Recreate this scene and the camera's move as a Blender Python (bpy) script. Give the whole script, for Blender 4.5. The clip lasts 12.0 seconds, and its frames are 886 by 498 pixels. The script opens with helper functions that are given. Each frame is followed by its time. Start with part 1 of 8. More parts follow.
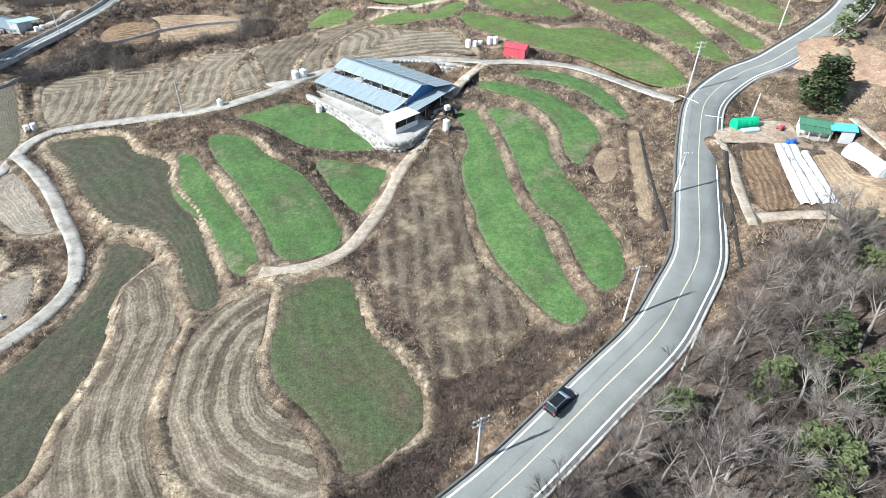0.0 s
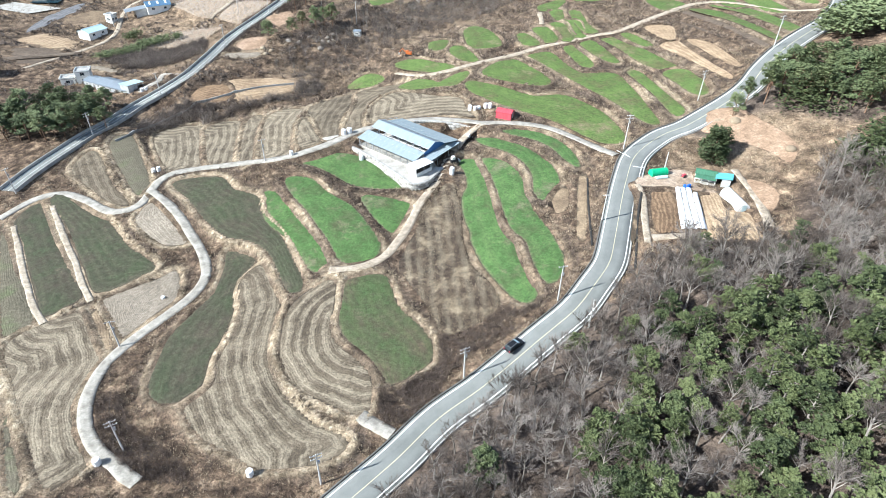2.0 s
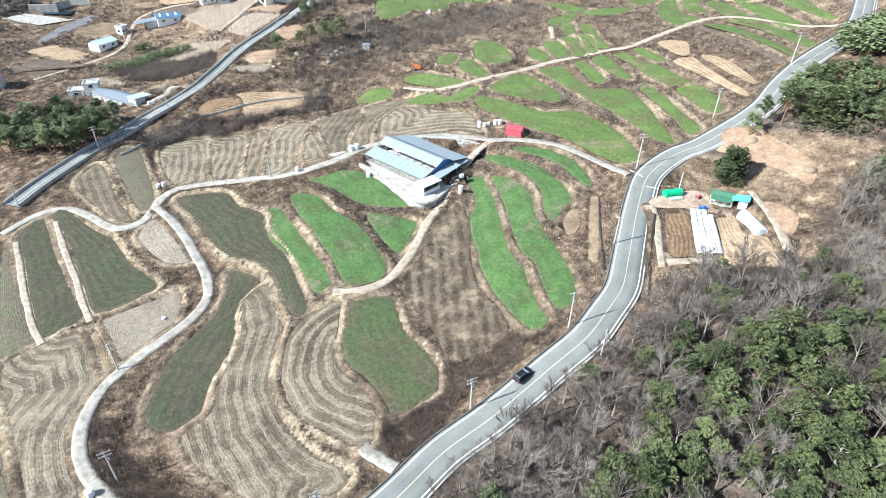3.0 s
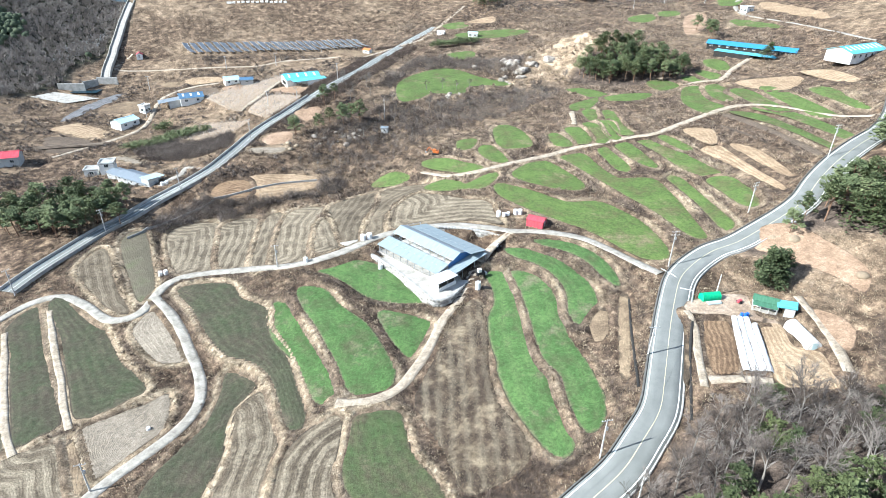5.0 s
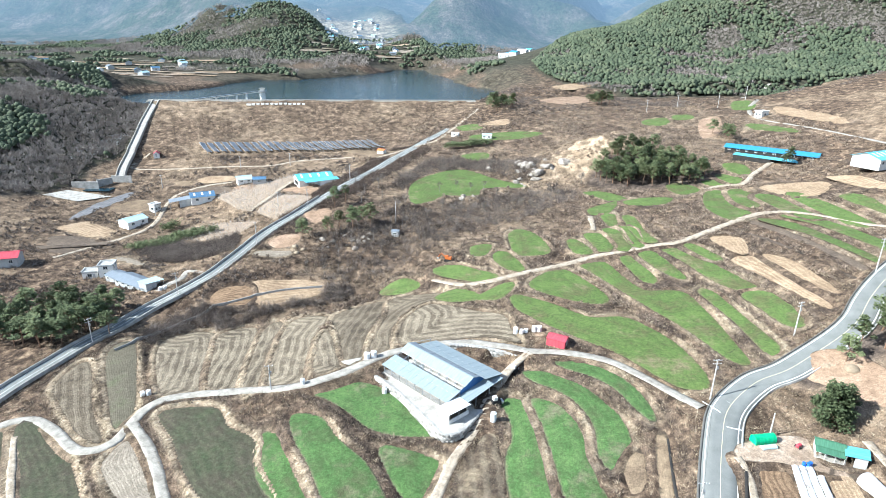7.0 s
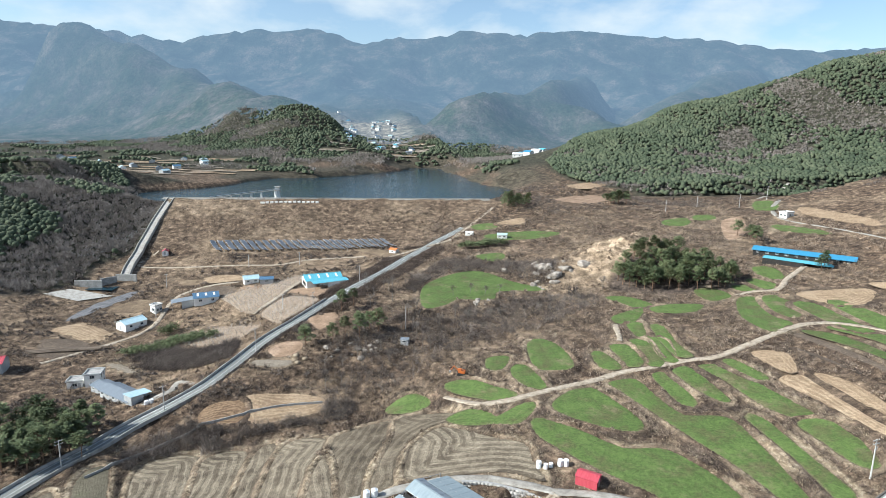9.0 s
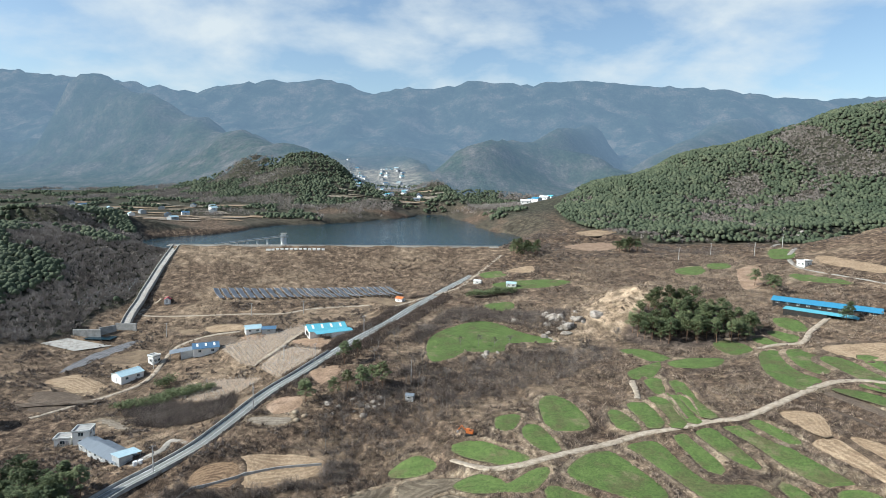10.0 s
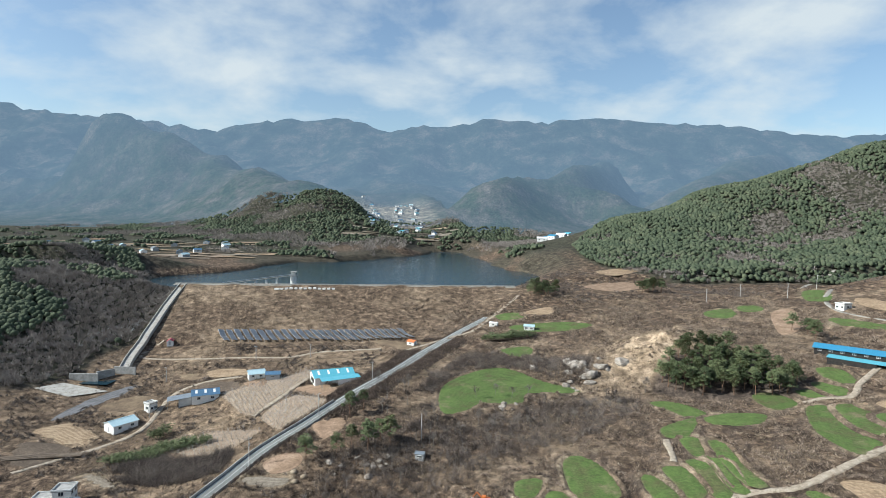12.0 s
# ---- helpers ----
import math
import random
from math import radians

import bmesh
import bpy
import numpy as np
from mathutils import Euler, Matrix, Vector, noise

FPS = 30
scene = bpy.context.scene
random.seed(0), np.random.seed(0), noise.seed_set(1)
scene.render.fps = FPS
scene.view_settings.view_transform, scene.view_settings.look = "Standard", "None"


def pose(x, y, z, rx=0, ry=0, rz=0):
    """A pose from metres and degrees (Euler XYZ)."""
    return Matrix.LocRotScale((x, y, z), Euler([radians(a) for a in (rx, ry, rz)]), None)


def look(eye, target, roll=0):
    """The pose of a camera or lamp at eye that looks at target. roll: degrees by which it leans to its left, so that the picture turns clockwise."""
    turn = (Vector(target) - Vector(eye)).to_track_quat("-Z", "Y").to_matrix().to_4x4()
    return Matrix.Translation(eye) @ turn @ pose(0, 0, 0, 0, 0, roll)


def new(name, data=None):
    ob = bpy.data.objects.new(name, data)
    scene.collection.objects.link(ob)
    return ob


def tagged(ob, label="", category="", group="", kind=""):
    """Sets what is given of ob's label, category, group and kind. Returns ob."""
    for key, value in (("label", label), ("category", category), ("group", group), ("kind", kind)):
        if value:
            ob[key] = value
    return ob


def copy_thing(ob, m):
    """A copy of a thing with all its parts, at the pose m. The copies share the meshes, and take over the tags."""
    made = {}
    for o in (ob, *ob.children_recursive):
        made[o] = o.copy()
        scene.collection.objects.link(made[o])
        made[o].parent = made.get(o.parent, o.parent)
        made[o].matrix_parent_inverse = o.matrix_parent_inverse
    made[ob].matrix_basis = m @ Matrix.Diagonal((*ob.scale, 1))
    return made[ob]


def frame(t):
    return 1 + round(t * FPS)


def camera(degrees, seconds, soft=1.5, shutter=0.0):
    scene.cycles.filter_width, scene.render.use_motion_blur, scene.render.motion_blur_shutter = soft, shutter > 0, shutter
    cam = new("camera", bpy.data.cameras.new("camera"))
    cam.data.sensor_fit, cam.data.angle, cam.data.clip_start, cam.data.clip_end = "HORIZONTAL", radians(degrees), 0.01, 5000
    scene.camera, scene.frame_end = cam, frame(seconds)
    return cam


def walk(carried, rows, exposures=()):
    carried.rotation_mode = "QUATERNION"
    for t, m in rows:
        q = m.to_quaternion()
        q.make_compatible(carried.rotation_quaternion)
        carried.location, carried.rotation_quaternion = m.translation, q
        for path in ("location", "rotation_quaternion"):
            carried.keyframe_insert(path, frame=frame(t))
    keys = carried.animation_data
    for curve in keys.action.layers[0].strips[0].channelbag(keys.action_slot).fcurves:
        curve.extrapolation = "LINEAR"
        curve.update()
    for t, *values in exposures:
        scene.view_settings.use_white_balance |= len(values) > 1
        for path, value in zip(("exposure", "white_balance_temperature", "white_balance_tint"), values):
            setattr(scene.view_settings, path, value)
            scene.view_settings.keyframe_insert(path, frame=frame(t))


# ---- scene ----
# ---- camera ----
cam = camera(74.0, 12.0, 0.8)
PATH = [
    (0, pose(1.99, 44.43, 57.35, 51.92, -1.26, -4.63)),
    (0.1, pose(2.04, 41.05, 59.30, 52.16, -1.15, -4.43)),
    (0.2, pose(2.10, 37.67, 61.24, 52.40, -1.04, -4.23)),
    (0.3, pose(2.15, 34.29, 63.19, 52.64, -0.93, -4.03)),
    (0.4, pose(2.20, 30.91, 65.13, 52.88, -0.82, -3.83)),
    (0.5, pose(2.25, 27.53, 67.07, 53.12, -0.70, -3.63)),
    (0.6, pose(2.53, 24.21, 69.10, 53.36, -0.56, -3.45)),
    (0.7, pose(2.81, 20.89, 71.13, 53.60, -0.41, -3.26)),
    (0.8, pose(3.10, 17.58, 73.16, 53.84, -0.26, -3.08)),
    (0.9, pose(3.38, 14.26, 75.19, 54.08, -0.11, -2.89)),
    (1, pose(3.66, 10.94, 77.22, 54.32, 0.04, -2.71)),
    (1.1, pose(2.89, 8.76, 79.13, 54.22, -0.15, -2.85)),
    (1.2, pose(2.13, 6.59, 81.04, 54.13, -0.34, -2.99)),
    (1.3, pose(1.36, 4.41, 82.95, 54.03, -0.53, -3.14)),
    (1.4, pose(0.59, 2.24, 84.86, 53.94, -0.72, -3.28)),
    (1.5, pose(0.21, 1.15, 85.82, 53.89, -0.81, -3.35)),
    (2, pose(0.48, 3.04, 86.09, 53.78, -0.82, -3.21)),
    (2.5, pose(0.72, 5.38, 86.31, 53.97, -0.80, -2.79)),
    (4.5, pose(1.40, 18.48, 87.00, 58.97, -0.82, -0.67)),
    (5, pose(1.51, 22.35, 87.16, 61.13, -0.85, -0.32)),
    (5.5, pose(1.60, 26.30, 87.31, 63.29, -0.91, 0.02)),
    (6, pose(1.68, 30.40, 87.47, 65.50, -0.91, 0.41)),
    (6.5, pose(1.73, 34.49, 87.64, 67.69, -0.94, 0.73)),
    (7, pose(1.76, 38.48, 87.82, 69.83, -0.94, 1.09)),
    (9, pose(1.71, 55.21, 88.59, 78.83, -1.00, 2.53)),
    (9.5, pose(1.66, 59.49, 88.78, 81.07, -1.01, 2.90)),
    (10, pose(1.59, 63.62, 88.97, 83.25, -1.01, 3.32)),
    (10.5, pose(1.50, 67.87, 89.14, 85.42, -1.04, 3.66)),
    (11, pose(1.39, 71.67, 89.29, 86.78, -1.04, 4.06)),
    (11.5, pose(1.26, 75.78, 89.40, 86.80, -1.03, 4.45)),
    (12, pose(1.12, 79.91, 89.48, 86.78, -1.02, 4.79)),
]

walk(cam, PATH, [(0, 1.08, 5950, 5), (2.5, 1.32, 5950, 5), (7.2, 1.40, 5850, 4), (8.8, 0.86, 6100, 5), (12, 0.54, 6150, 4)])

# ---- sky and sun ----
SUN_FROM = radians(196)      # compass angle, from +x, of the side that the sun stands on
SUN_UP = radians(36)
world = bpy.data.worlds.new("sky")
scene.world = world
world.use_nodes = True
wn, wl = world.node_tree.nodes, world.node_tree.links
wn.clear()
w_out = wn.new("ShaderNodeOutputWorld")
w_bg = wn.new("ShaderNodeBackground")
w_sky = wn.new("ShaderNodeTexSky")
w_sky.sky_type = "NISHITA"
w_sky.sun_disc = False
w_sky.sun_elevation = SUN_UP
w_sky.sun_rotation = radians(90) - SUN_FROM
w_sky.altitude, w_sky.air_density, w_sky.dust_density, w_sky.ozone_density = 200, 1.0, 1.2, 1.2
w_bg.inputs["Strength"].default_value = 0.10
# thin broken cloud over the blue
w_at = wn.new("ShaderNodeTexCoord")
w_sep = wn.new("ShaderNodeSeparateXYZ")
wl.new(w_at.outputs["Generated"], w_sep.inputs[0])


def w_calc(op, a, b):
    n = wn.new("ShaderNodeMath")
    n.operation = op
    for value, slot in zip((a, b), n.inputs):
        if isinstance(value, (int, float)):
            slot.default_value = value
        else:
            wl.new(value, slot)
    return n.outputs[0]


w_up = w_calc("ADD", w_calc("MAXIMUM", w_sep.outputs[2], 0.0), 0.30)
w_vec = wn.new("ShaderNodeCombineXYZ")
wl.new(w_calc("DIVIDE", w_sep.outputs[0], w_up), w_vec.inputs[0])
wl.new(w_calc("DIVIDE", w_sep.outputs[1], w_up), w_vec.inputs[1])
w_noise = wn.new("ShaderNodeTexNoise")
w_noise.inputs["Scale"].default_value = 2.1
w_noise.inputs["Detail"].default_value = 8.0
w_noise.inputs["Roughness"].default_value = 0.55
w_noise.inputs["Distortion"].default_value = 0.15
wl.new(w_vec.outputs[0], w_noise.inputs["Vector"])
w_ramp = wn.new("ShaderNodeValToRGB")
w_ramp.color_ramp.elements[0].position, w_ramp.color_ramp.elements[0].color = 0.43, (0.03, 0.03, 0.03, 1)
w_ramp.color_ramp.elements[1].position, w_ramp.color_ramp.elements[1].color = 0.66, (0.86, 0.86, 0.86, 1)
wl.new(w_noise.outputs[0], w_ramp.inputs[0])
w_mix = wn.new("ShaderNodeMix")
w_mix.data_type = "RGBA"
w_low = wn.new("ShaderNodeMapRange")      # the cloud lies towards the horizon and thins out overhead
w_low.interpolation_type = "SMOOTHSTEP"
for slot, value in zip((1, 2, 3, 4), (0.30, 0.75, 1.0, 0.12)):
    w_low.inputs[slot].default_value = value
wl.new(w_sep.outputs[2], w_low.inputs[0])
wl.new(w_calc("MULTIPLY", w_ramp.outputs[0], w_low.outputs[0]), w_mix.inputs[0])
wl.new(w_sky.outputs[0], w_mix.inputs[6])
w_mix.inputs[7].default_value = (5.4, 5.6, 5.7, 1)
wl.new(w_mix.outputs[2], w_bg.inputs[0])
wl.new(w_bg.outputs[0], w_out.inputs[0])

sun_data = bpy.data.lights.new("sun", "SUN")
sun_data.energy, sun_data.angle, sun_data.color = 4.8, radians(0.6), (1.0, 0.965, 0.92)
sun = new("sun", sun_data)
sun.matrix_world = look((0, 0, 300), (-math.cos(SUN_FROM) * math.cos(SUN_UP), -math.sin(SUN_FROM) * math.cos(SUN_UP), 300 - math.sin(SUN_UP)))

# ---- the lie of the land ----
SPOTS = """-130 40 -11, -95 60 -11, -57 69 -9.5, -29 65 -9, -9 76 -7, 10 84 -5, 22 90 -2.5, 32 99 0, 43 115 3, 20 105 -3, -31 111 -5.5,
-20 119 -3.5, -41 86 -8.5, -59 128 -8.7, -60 115 -9.2, -78 116 -10.5, -90 108 -11, -112 161 -9, -80 173 -5, -97 176 -7.5, -36 173 1, -37 127 -6.5"""
SPOTS_2 = """-20 181 3, 3 155 -0.5, 14 150 -0.3, 32 183 7.3, 49 150 4, 60 155 7.5, 66 156 8.5, 62 146 8, 66 140 8, 70 116 6.8, 82 123 7.6, 77 144 7,
80 101 10, 97 182 15, 98 160 16, 22 209 8, 50 202 8.6, 45 236 10.5, 3 247 8.5, 65 245 14, 97 227 15.5, 96 245 18.5"""
SPOTS_3 = """129 264 23, 153 240 26, 126 318 19, 128 300 21, 152 364 28.5, 180 343 30, 206 427 41, 236 513 49, 28 340 12, -20 275 8, -45 344 15,
-109 203 -6.5, -140 180 -9, -84 236 0, -73 296 8, -108 262 -5, -187 304 -7, -156 320 -8, -209 380 1, -240 345 1, -162 423 10, -52 440 13.5"""
SPOTS_4 = """-198 428 8, -60 357 10.5, -86 312 4, -110 330 1, 20 280 10, 60 300 15, 10 420 20, 60 440 27, 120 430 32, 20 530 36, 90 540 41, 160 560 48,
-230 500 33, -60 216 -8, -20 232 -3, -85 214 -10, 40 60 4, 60 90 10, 62 60 12, 80 60 18, 100 80 20, 130 60 34, 160 120 40, 118 150 22, 126 196 25"""
SPOTS_5 = """170 190 38, 20 40 -3, 0 45 -7, -30 20 -10, 40 20 4, 90 20 26, 60 -30 16, 0 -40 -8, -120 -20 -14, 200 250 42, 260 380 55, 300 480 62, 330 300 70,
-170 250 -9, -230 250 -6, -170 130 -13, -230 180 -12, -270 320 8, -300 420 30"""
SPOT = np.array([[float(v) for v in row.split()] for row in ",".join((SPOTS, SPOTS_2, SPOTS_3, SPOTS_4, SPOTS_5)).split(",")])


def _kernel(d2):
    return 0.5 * d2 * np.log(d2 + 1e-6)


def _thin_plate(points, stiff):
    n = len(points)
    xy = points[:, :2] / 100
    k = _kernel(((xy[:, None] - xy[None]) ** 2).sum(-1)) + stiff * np.eye(n)
    a = np.zeros((n + 3, n + 3))
    a[:n, :n], a[:n, n], a[:n, n + 1:] = k, 1, xy
    a[n, :n], a[n + 1:, :n] = 1, xy.T
    return np.linalg.solve(a, np.concatenate([points[:, 2], np.zeros(3)]))


PLATE = _thin_plate(SPOT, 0.003)


def lattice(x, y, seed):
    """Smooth value noise between -1 and 1 on a unit lattice."""
    xi, yi = np.floor(x), np.floor(y)
    u, v = x - xi, y - yi
    u, v = u * u * (3 - 2 * u), v * v * (3 - 2 * v)

    def at(a, b):
        s = np.sin(a * 127.1 + b * 311.7 + seed * 74.7) * 43758.5453
        return 2 * (s - np.floor(s)) - 1

    return (at(xi, yi) * (1 - u) + at(xi + 1, yi) * u) * (1 - v) + (at(xi, yi + 1) * (1 - u) + at(xi + 1, yi + 1) * u) * v


def ramp(v, a, b):
    s = np.clip((v - a) / (b - a), 0, 1)
    return s * s * (3 - 2 * s)


def spur(x, y, ends, width, power=1.6):
    """A ridge along a line of (x, y, height), falling off to both sides."""
    out = np.zeros_like(x)
    for (x0, y0, h0), (x1, y1, h1) in zip(ends[:-1], ends[1:]):
        dx, dy = x1 - x0, y1 - y0
        s = np.clip(((x - x0) * dx + (y - y0) * dy) / (dx * dx + dy * dy), 0, 1)
        d = np.hypot(x - x0 - s * dx, y - y0 - s * dy) / width
        out = np.maximum(out, (h0 + s * (h1 - h0)) / (1 + d ** power * 1.2) * np.exp(-0.7 * np.maximum(d - 0.4, 0)))
    return out


CREST = [(-2490, 566), (-2100, 550), (-2000, 514), (-1860, 503), (-1620, 468), (-1560, 455), (-1425, 472), (-1350, 437), (-1320, 456), (-1165, 424),
         (-1005, 457), (-875, 474), (-650, 475), (-535, 464), (-420, 426), (-280, 452), (-170, 454), (-90, 457), (-50, 486), (10, 475), (210, 458),
         (310, 481), (465, 488), (560, 467), (665, 471), (795, 461), (920, 458), (1150, 420), (1255, 425), (1400, 422), (1475, 426), (1835, 456)]
WATER = 33.0


SHORE = [(-285, 530), (-274, 558), (-257, 587), (-237, 640), (-225, 743), (-178, 758), (-146, 805), (-108, 894), (-88, 986), (-55, 985), (-25, 918), (15, 737), (36, 653), (25, 560), (12, 522), (-227, 484)]


def shore_distance(x, y):
    """Distance from the water's edge, negative over the water."""
    d = np.full(x.shape, 1e9)
    wet = np.zeros(x.shape, bool)
    for (ax, ay), (bx, by) in zip(SHORE, SHORE[1:] + SHORE[:1]):
        s = np.clip(((x - ax) * (bx - ax) + (y - ay) * (by - ay)) / ((bx - ax) ** 2 + (by - ay) ** 2), 0, 1)
        d = np.minimum(d, np.hypot(x - ax - s * (bx - ax), y - ay - s * (by - ay)))
        if ay != by:
            wet ^= ((ay > y) != (by > y)) & (x < (bx - ax) * (y - ay) / (by - ay) + ax)
    return np.where(wet, -d, d)


def far_floor(x, y):
    """The floor of the upper valley."""
    return 35.5 + 0.012 * np.clip(y - 700, 0, 2000) + 0.012 * np.abs(x + 250) * ramp(y, 600, 900) * (x < -250) + 0.035 * np.clip(x - 40, 0, 500)


def land(x, y):
    """The height of the bare ground, before fields and roads are cut into it."""
    x, y = np.asarray(x, float), np.asarray(y, float)
    shape = x.shape
    x, y = x.ravel(), y.ravel()
    h = np.empty_like(x)
    for i in range(0, len(x), 40000):
        cx, cy = np.clip(x[i:i + 40000], -330, 360), np.clip(y[i:i + 40000], -60, 560)
        d2 = ((cx[:, None] - SPOT[:, 0]) ** 2 + (cy[:, None] - SPOT[:, 1]) ** 2) / 1e4
        n = len(SPOT)
        h[i:i + 40000] = _kernel(d2) @ PLATE[:n] + PLATE[n] + cx / 100 * PLATE[n + 1] + cy / 100 * PLATE[n + 2]
    h = np.clip(h, -22, 90)
    far = ramp(y, 480, 640)
    floor = far_floor(x, y)
    h = h * (1 - far) + far * floor
    # the earth dam: a straight crest and an even slope on the valley side
    ux, uy = 247.0, 39.0
    long = np.hypot(ux, uy)
    s = ((x + 227) * ux + (y - 493) * uy) / long
    d = ((y - 493) * ux - (x + 227) * uy) / long
    body = np.where(d < -3, 35.8 + (d + 3) / 2.75, np.where(d > 3, 35.8 - (d - 3) / 2.2, 35.8))
    body = body - 60 * ramp(s, long + 5, long + 70) - 60 * (1 - ramp(s, -30, 2))
    h = np.where((d > -75) & (d < 40), np.maximum(np.where(d > -66, np.minimum(h, 35.5), h), body), h)
    # wooded spurs round the valley
    h = h + spur(x, y, [(-420, 395, 8), (-350, 470, 13), (-325, 560, 9), (-420, 640, 8)], 75, 2.2) * ramp(-x, 232, 300)
    hills = spur(x, y, [(70, 650, 2), (135, 760, 22), (223, 850, 54), (337, 900, 90), (511, 900, 140), (760, 880, 190), (1100, 850, 230)], 170, 2.0) * ramp(y, 540, 700)
    hills = np.maximum(hills, spur(x, y, [(-165, 960, 2), (-198, 1010, 15), (-261, 1100, 44), (-365, 1250, 88), (-602, 1500, 145), (-801, 1700, 190)], 150, 1.8))
    hills = np.maximum(hills, spur(x, y, [(-60, 1285, 15), (-1, 1400, 118), (142, 1560, 142), (330, 1900, 190)], 130, 1.9))
    hills = np.maximum(hills, spur(x, y, [(142, 1550, 140), (274, 1500, 90), (330, 1370, 38)], 120, 1.9))
    hills = np.maximum(hills, spur(x, y, [(480, 1550, 85), (620, 1750, 158), (820, 1950, 235)], 170, 1.9))
    hills = np.maximum(hills, spur(x, y, [(-1232, 1900, 340), (-858, 1700, 222), (-689, 1650, 164), (-526, 1600, 118), (-377, 1560, 74), (-313, 1540, 34)], 150, 1.9))
    h = h + hills
    # the side valley with the village climbs between the hills
    mid = -134 - 0.23 * (y - 1000)
    climb = 36 + 0.125 * np.clip(y - 930, 0, 800) + 0.10 * np.maximum(np.abs(x - mid) - 40, 0)
    h = np.where((y > 930) & (y < 1800), np.maximum(h, climb - 400 * ramp(np.abs(x - mid), 110, 320)), h)
    # the rocky knoll among the terraces
    knoll = np.exp(-(((x - 92) / 32) ** 2 + ((y - 376) / 26) ** 2))
    h = h + knoll * (13 + 2.2 * lattice(x / 11, y / 11, 45) + 1.2 * lattice(x / 5, y / 5, 46)) + 5 * np.exp(-(((x - 45) / 22) ** 2 + ((y - 362) / 16) ** 2))
    # the main range
    cx, ch = np.array(CREST).T
    wx = x + 70 * lattice(x / 300, y / 300, 9) * np.clip(np.abs(y - 2450) / 300, 0, 1)
    crest = np.interp(wx, cx, ch) + 9 * (1 - 2 * np.abs(lattice(x / 60, y / 60, 7))) + 6 * lattice(x / 27, y / 27, 8)
    back = (y - 2450) / 1000.0
    qx, qy = x + 0.35 * y + 90 * lattice(x / 260, y / 260, 10), y + 90 * lattice(x / 260, y / 260, 14)
    gully = (1 - np.abs(lattice(qx / 330, qy / 900, 11))) * 0.50 + (1 - np.abs(lattice(qx / 150, qy / 380, 12))) * 0.24 + (1 - np.abs(lattice(qx / 60, qy / 140, 13))) * 0.08
    fall = np.clip(np.abs(back) * 2.6, 0, 1)
    profile = np.clip(1 - np.abs(back), 0, 1) ** 1.25
    range_h = 60 * ramp(y, 1300, 1900) + (crest - 60) * profile * (1 - 0.98 * fall * (gully - 0.25))
    h = np.where(y > 1300, np.maximum(h, range_h), h)
    rough = ramp(y, 900, 1300) * np.clip(np.abs(back) * 4, 0.05, 1)
    rough = rough * ramp(h - floor, 6, 60)
    h = h + rough * (16 * (1 - 2 * np.abs(lattice(x / 130 + 0.4 * lattice(x / 200, y / 200, 23), y / 150, 21))) + 6 * lattice(x / 45, y / 45, 22))
    # the basin of the reservoir
    out = shore_distance(x, y) + 9 * lattice(x / 45, y / 45, 3) + 4 * lattice(x / 17, y / 17, 4)
    out = np.where(d < 2, 60, out)
    near_shore = np.where(d < 2, h, np.minimum(h, 33.6 + 0.30 * np.maximum(out, 0) + 0.004 * np.maximum(out, 0) ** 2))
    h = near_shore - (near_shore - np.minimum(near_shore, 22)) * (1 - ramp(out, -14, 4))
    return h.reshape(shape)


# ---- materials ----
def node(nt, kind, **settings):
    n = nt.nodes.new("ShaderNode" + kind)
    for key, value in settings.items():
        if key in n.inputs:
            n.inputs[key].default_value = value
    return n


def ramp_node(nt, source, stops):
    r = nt.nodes.new("ShaderNodeValToRGB")
    while len(r.color_ramp.elements) < len(stops):
        r.color_ramp.elements.new(0.5)
    for e, (p, c) in zip(r.color_ramp.elements, stops):
        e.position, e.color = p, (*c, 1)
    nt.links.new(source, r.inputs[0])
    return r


def mixed(nt, fac, a, b, mode="MIX"):
    m = nt.nodes.new("ShaderNodeMix")
    m.data_type, m.blend_type = "RGBA", mode
    for value, slot in ((fac, m.inputs[0]), (a, m.inputs[6]), (b, m.inputs[7])):
        if isinstance(value, (int, float)):
            slot.default_value = value
        elif isinstance(value, tuple):
            slot.default_value = (*value, 1)
        else:
            nt.links.new(value, slot)
    return m.outputs[2]


def calc(nt, op, a, b=0.0, c=0.0):
    m = nt.nodes.new("ShaderNodeMath")
    m.operation = op
    for value, slot in zip((a, b, c), m.inputs):
        if isinstance(value, (int, float)):
            slot.default_value = value
        else:
            nt.links.new(value, slot)
    return m.outputs[0]


def place(nt, how="world"):
    if how == "world":
        return nt.nodes.new("ShaderNodeNewGeometry").outputs["Position"]
    return nt.nodes.new("ShaderNodeTexCoord").outputs["Object"]


def noisy(nt, at, scale, detail=5.0, rough=0.6, stretch=None):
    if stretch:
        v = nt.nodes.new("ShaderNodeMapping")
        v.inputs["Scale"].default_value = stretch
        nt.links.new(at, v.inputs[0])
        at = v.outputs[0]
    n = node(nt, "TexNoise", Scale=scale, Detail=detail, Roughness=rough)
    nt.links.new(at, n.inputs["Vector"])
    return n.outputs[0]


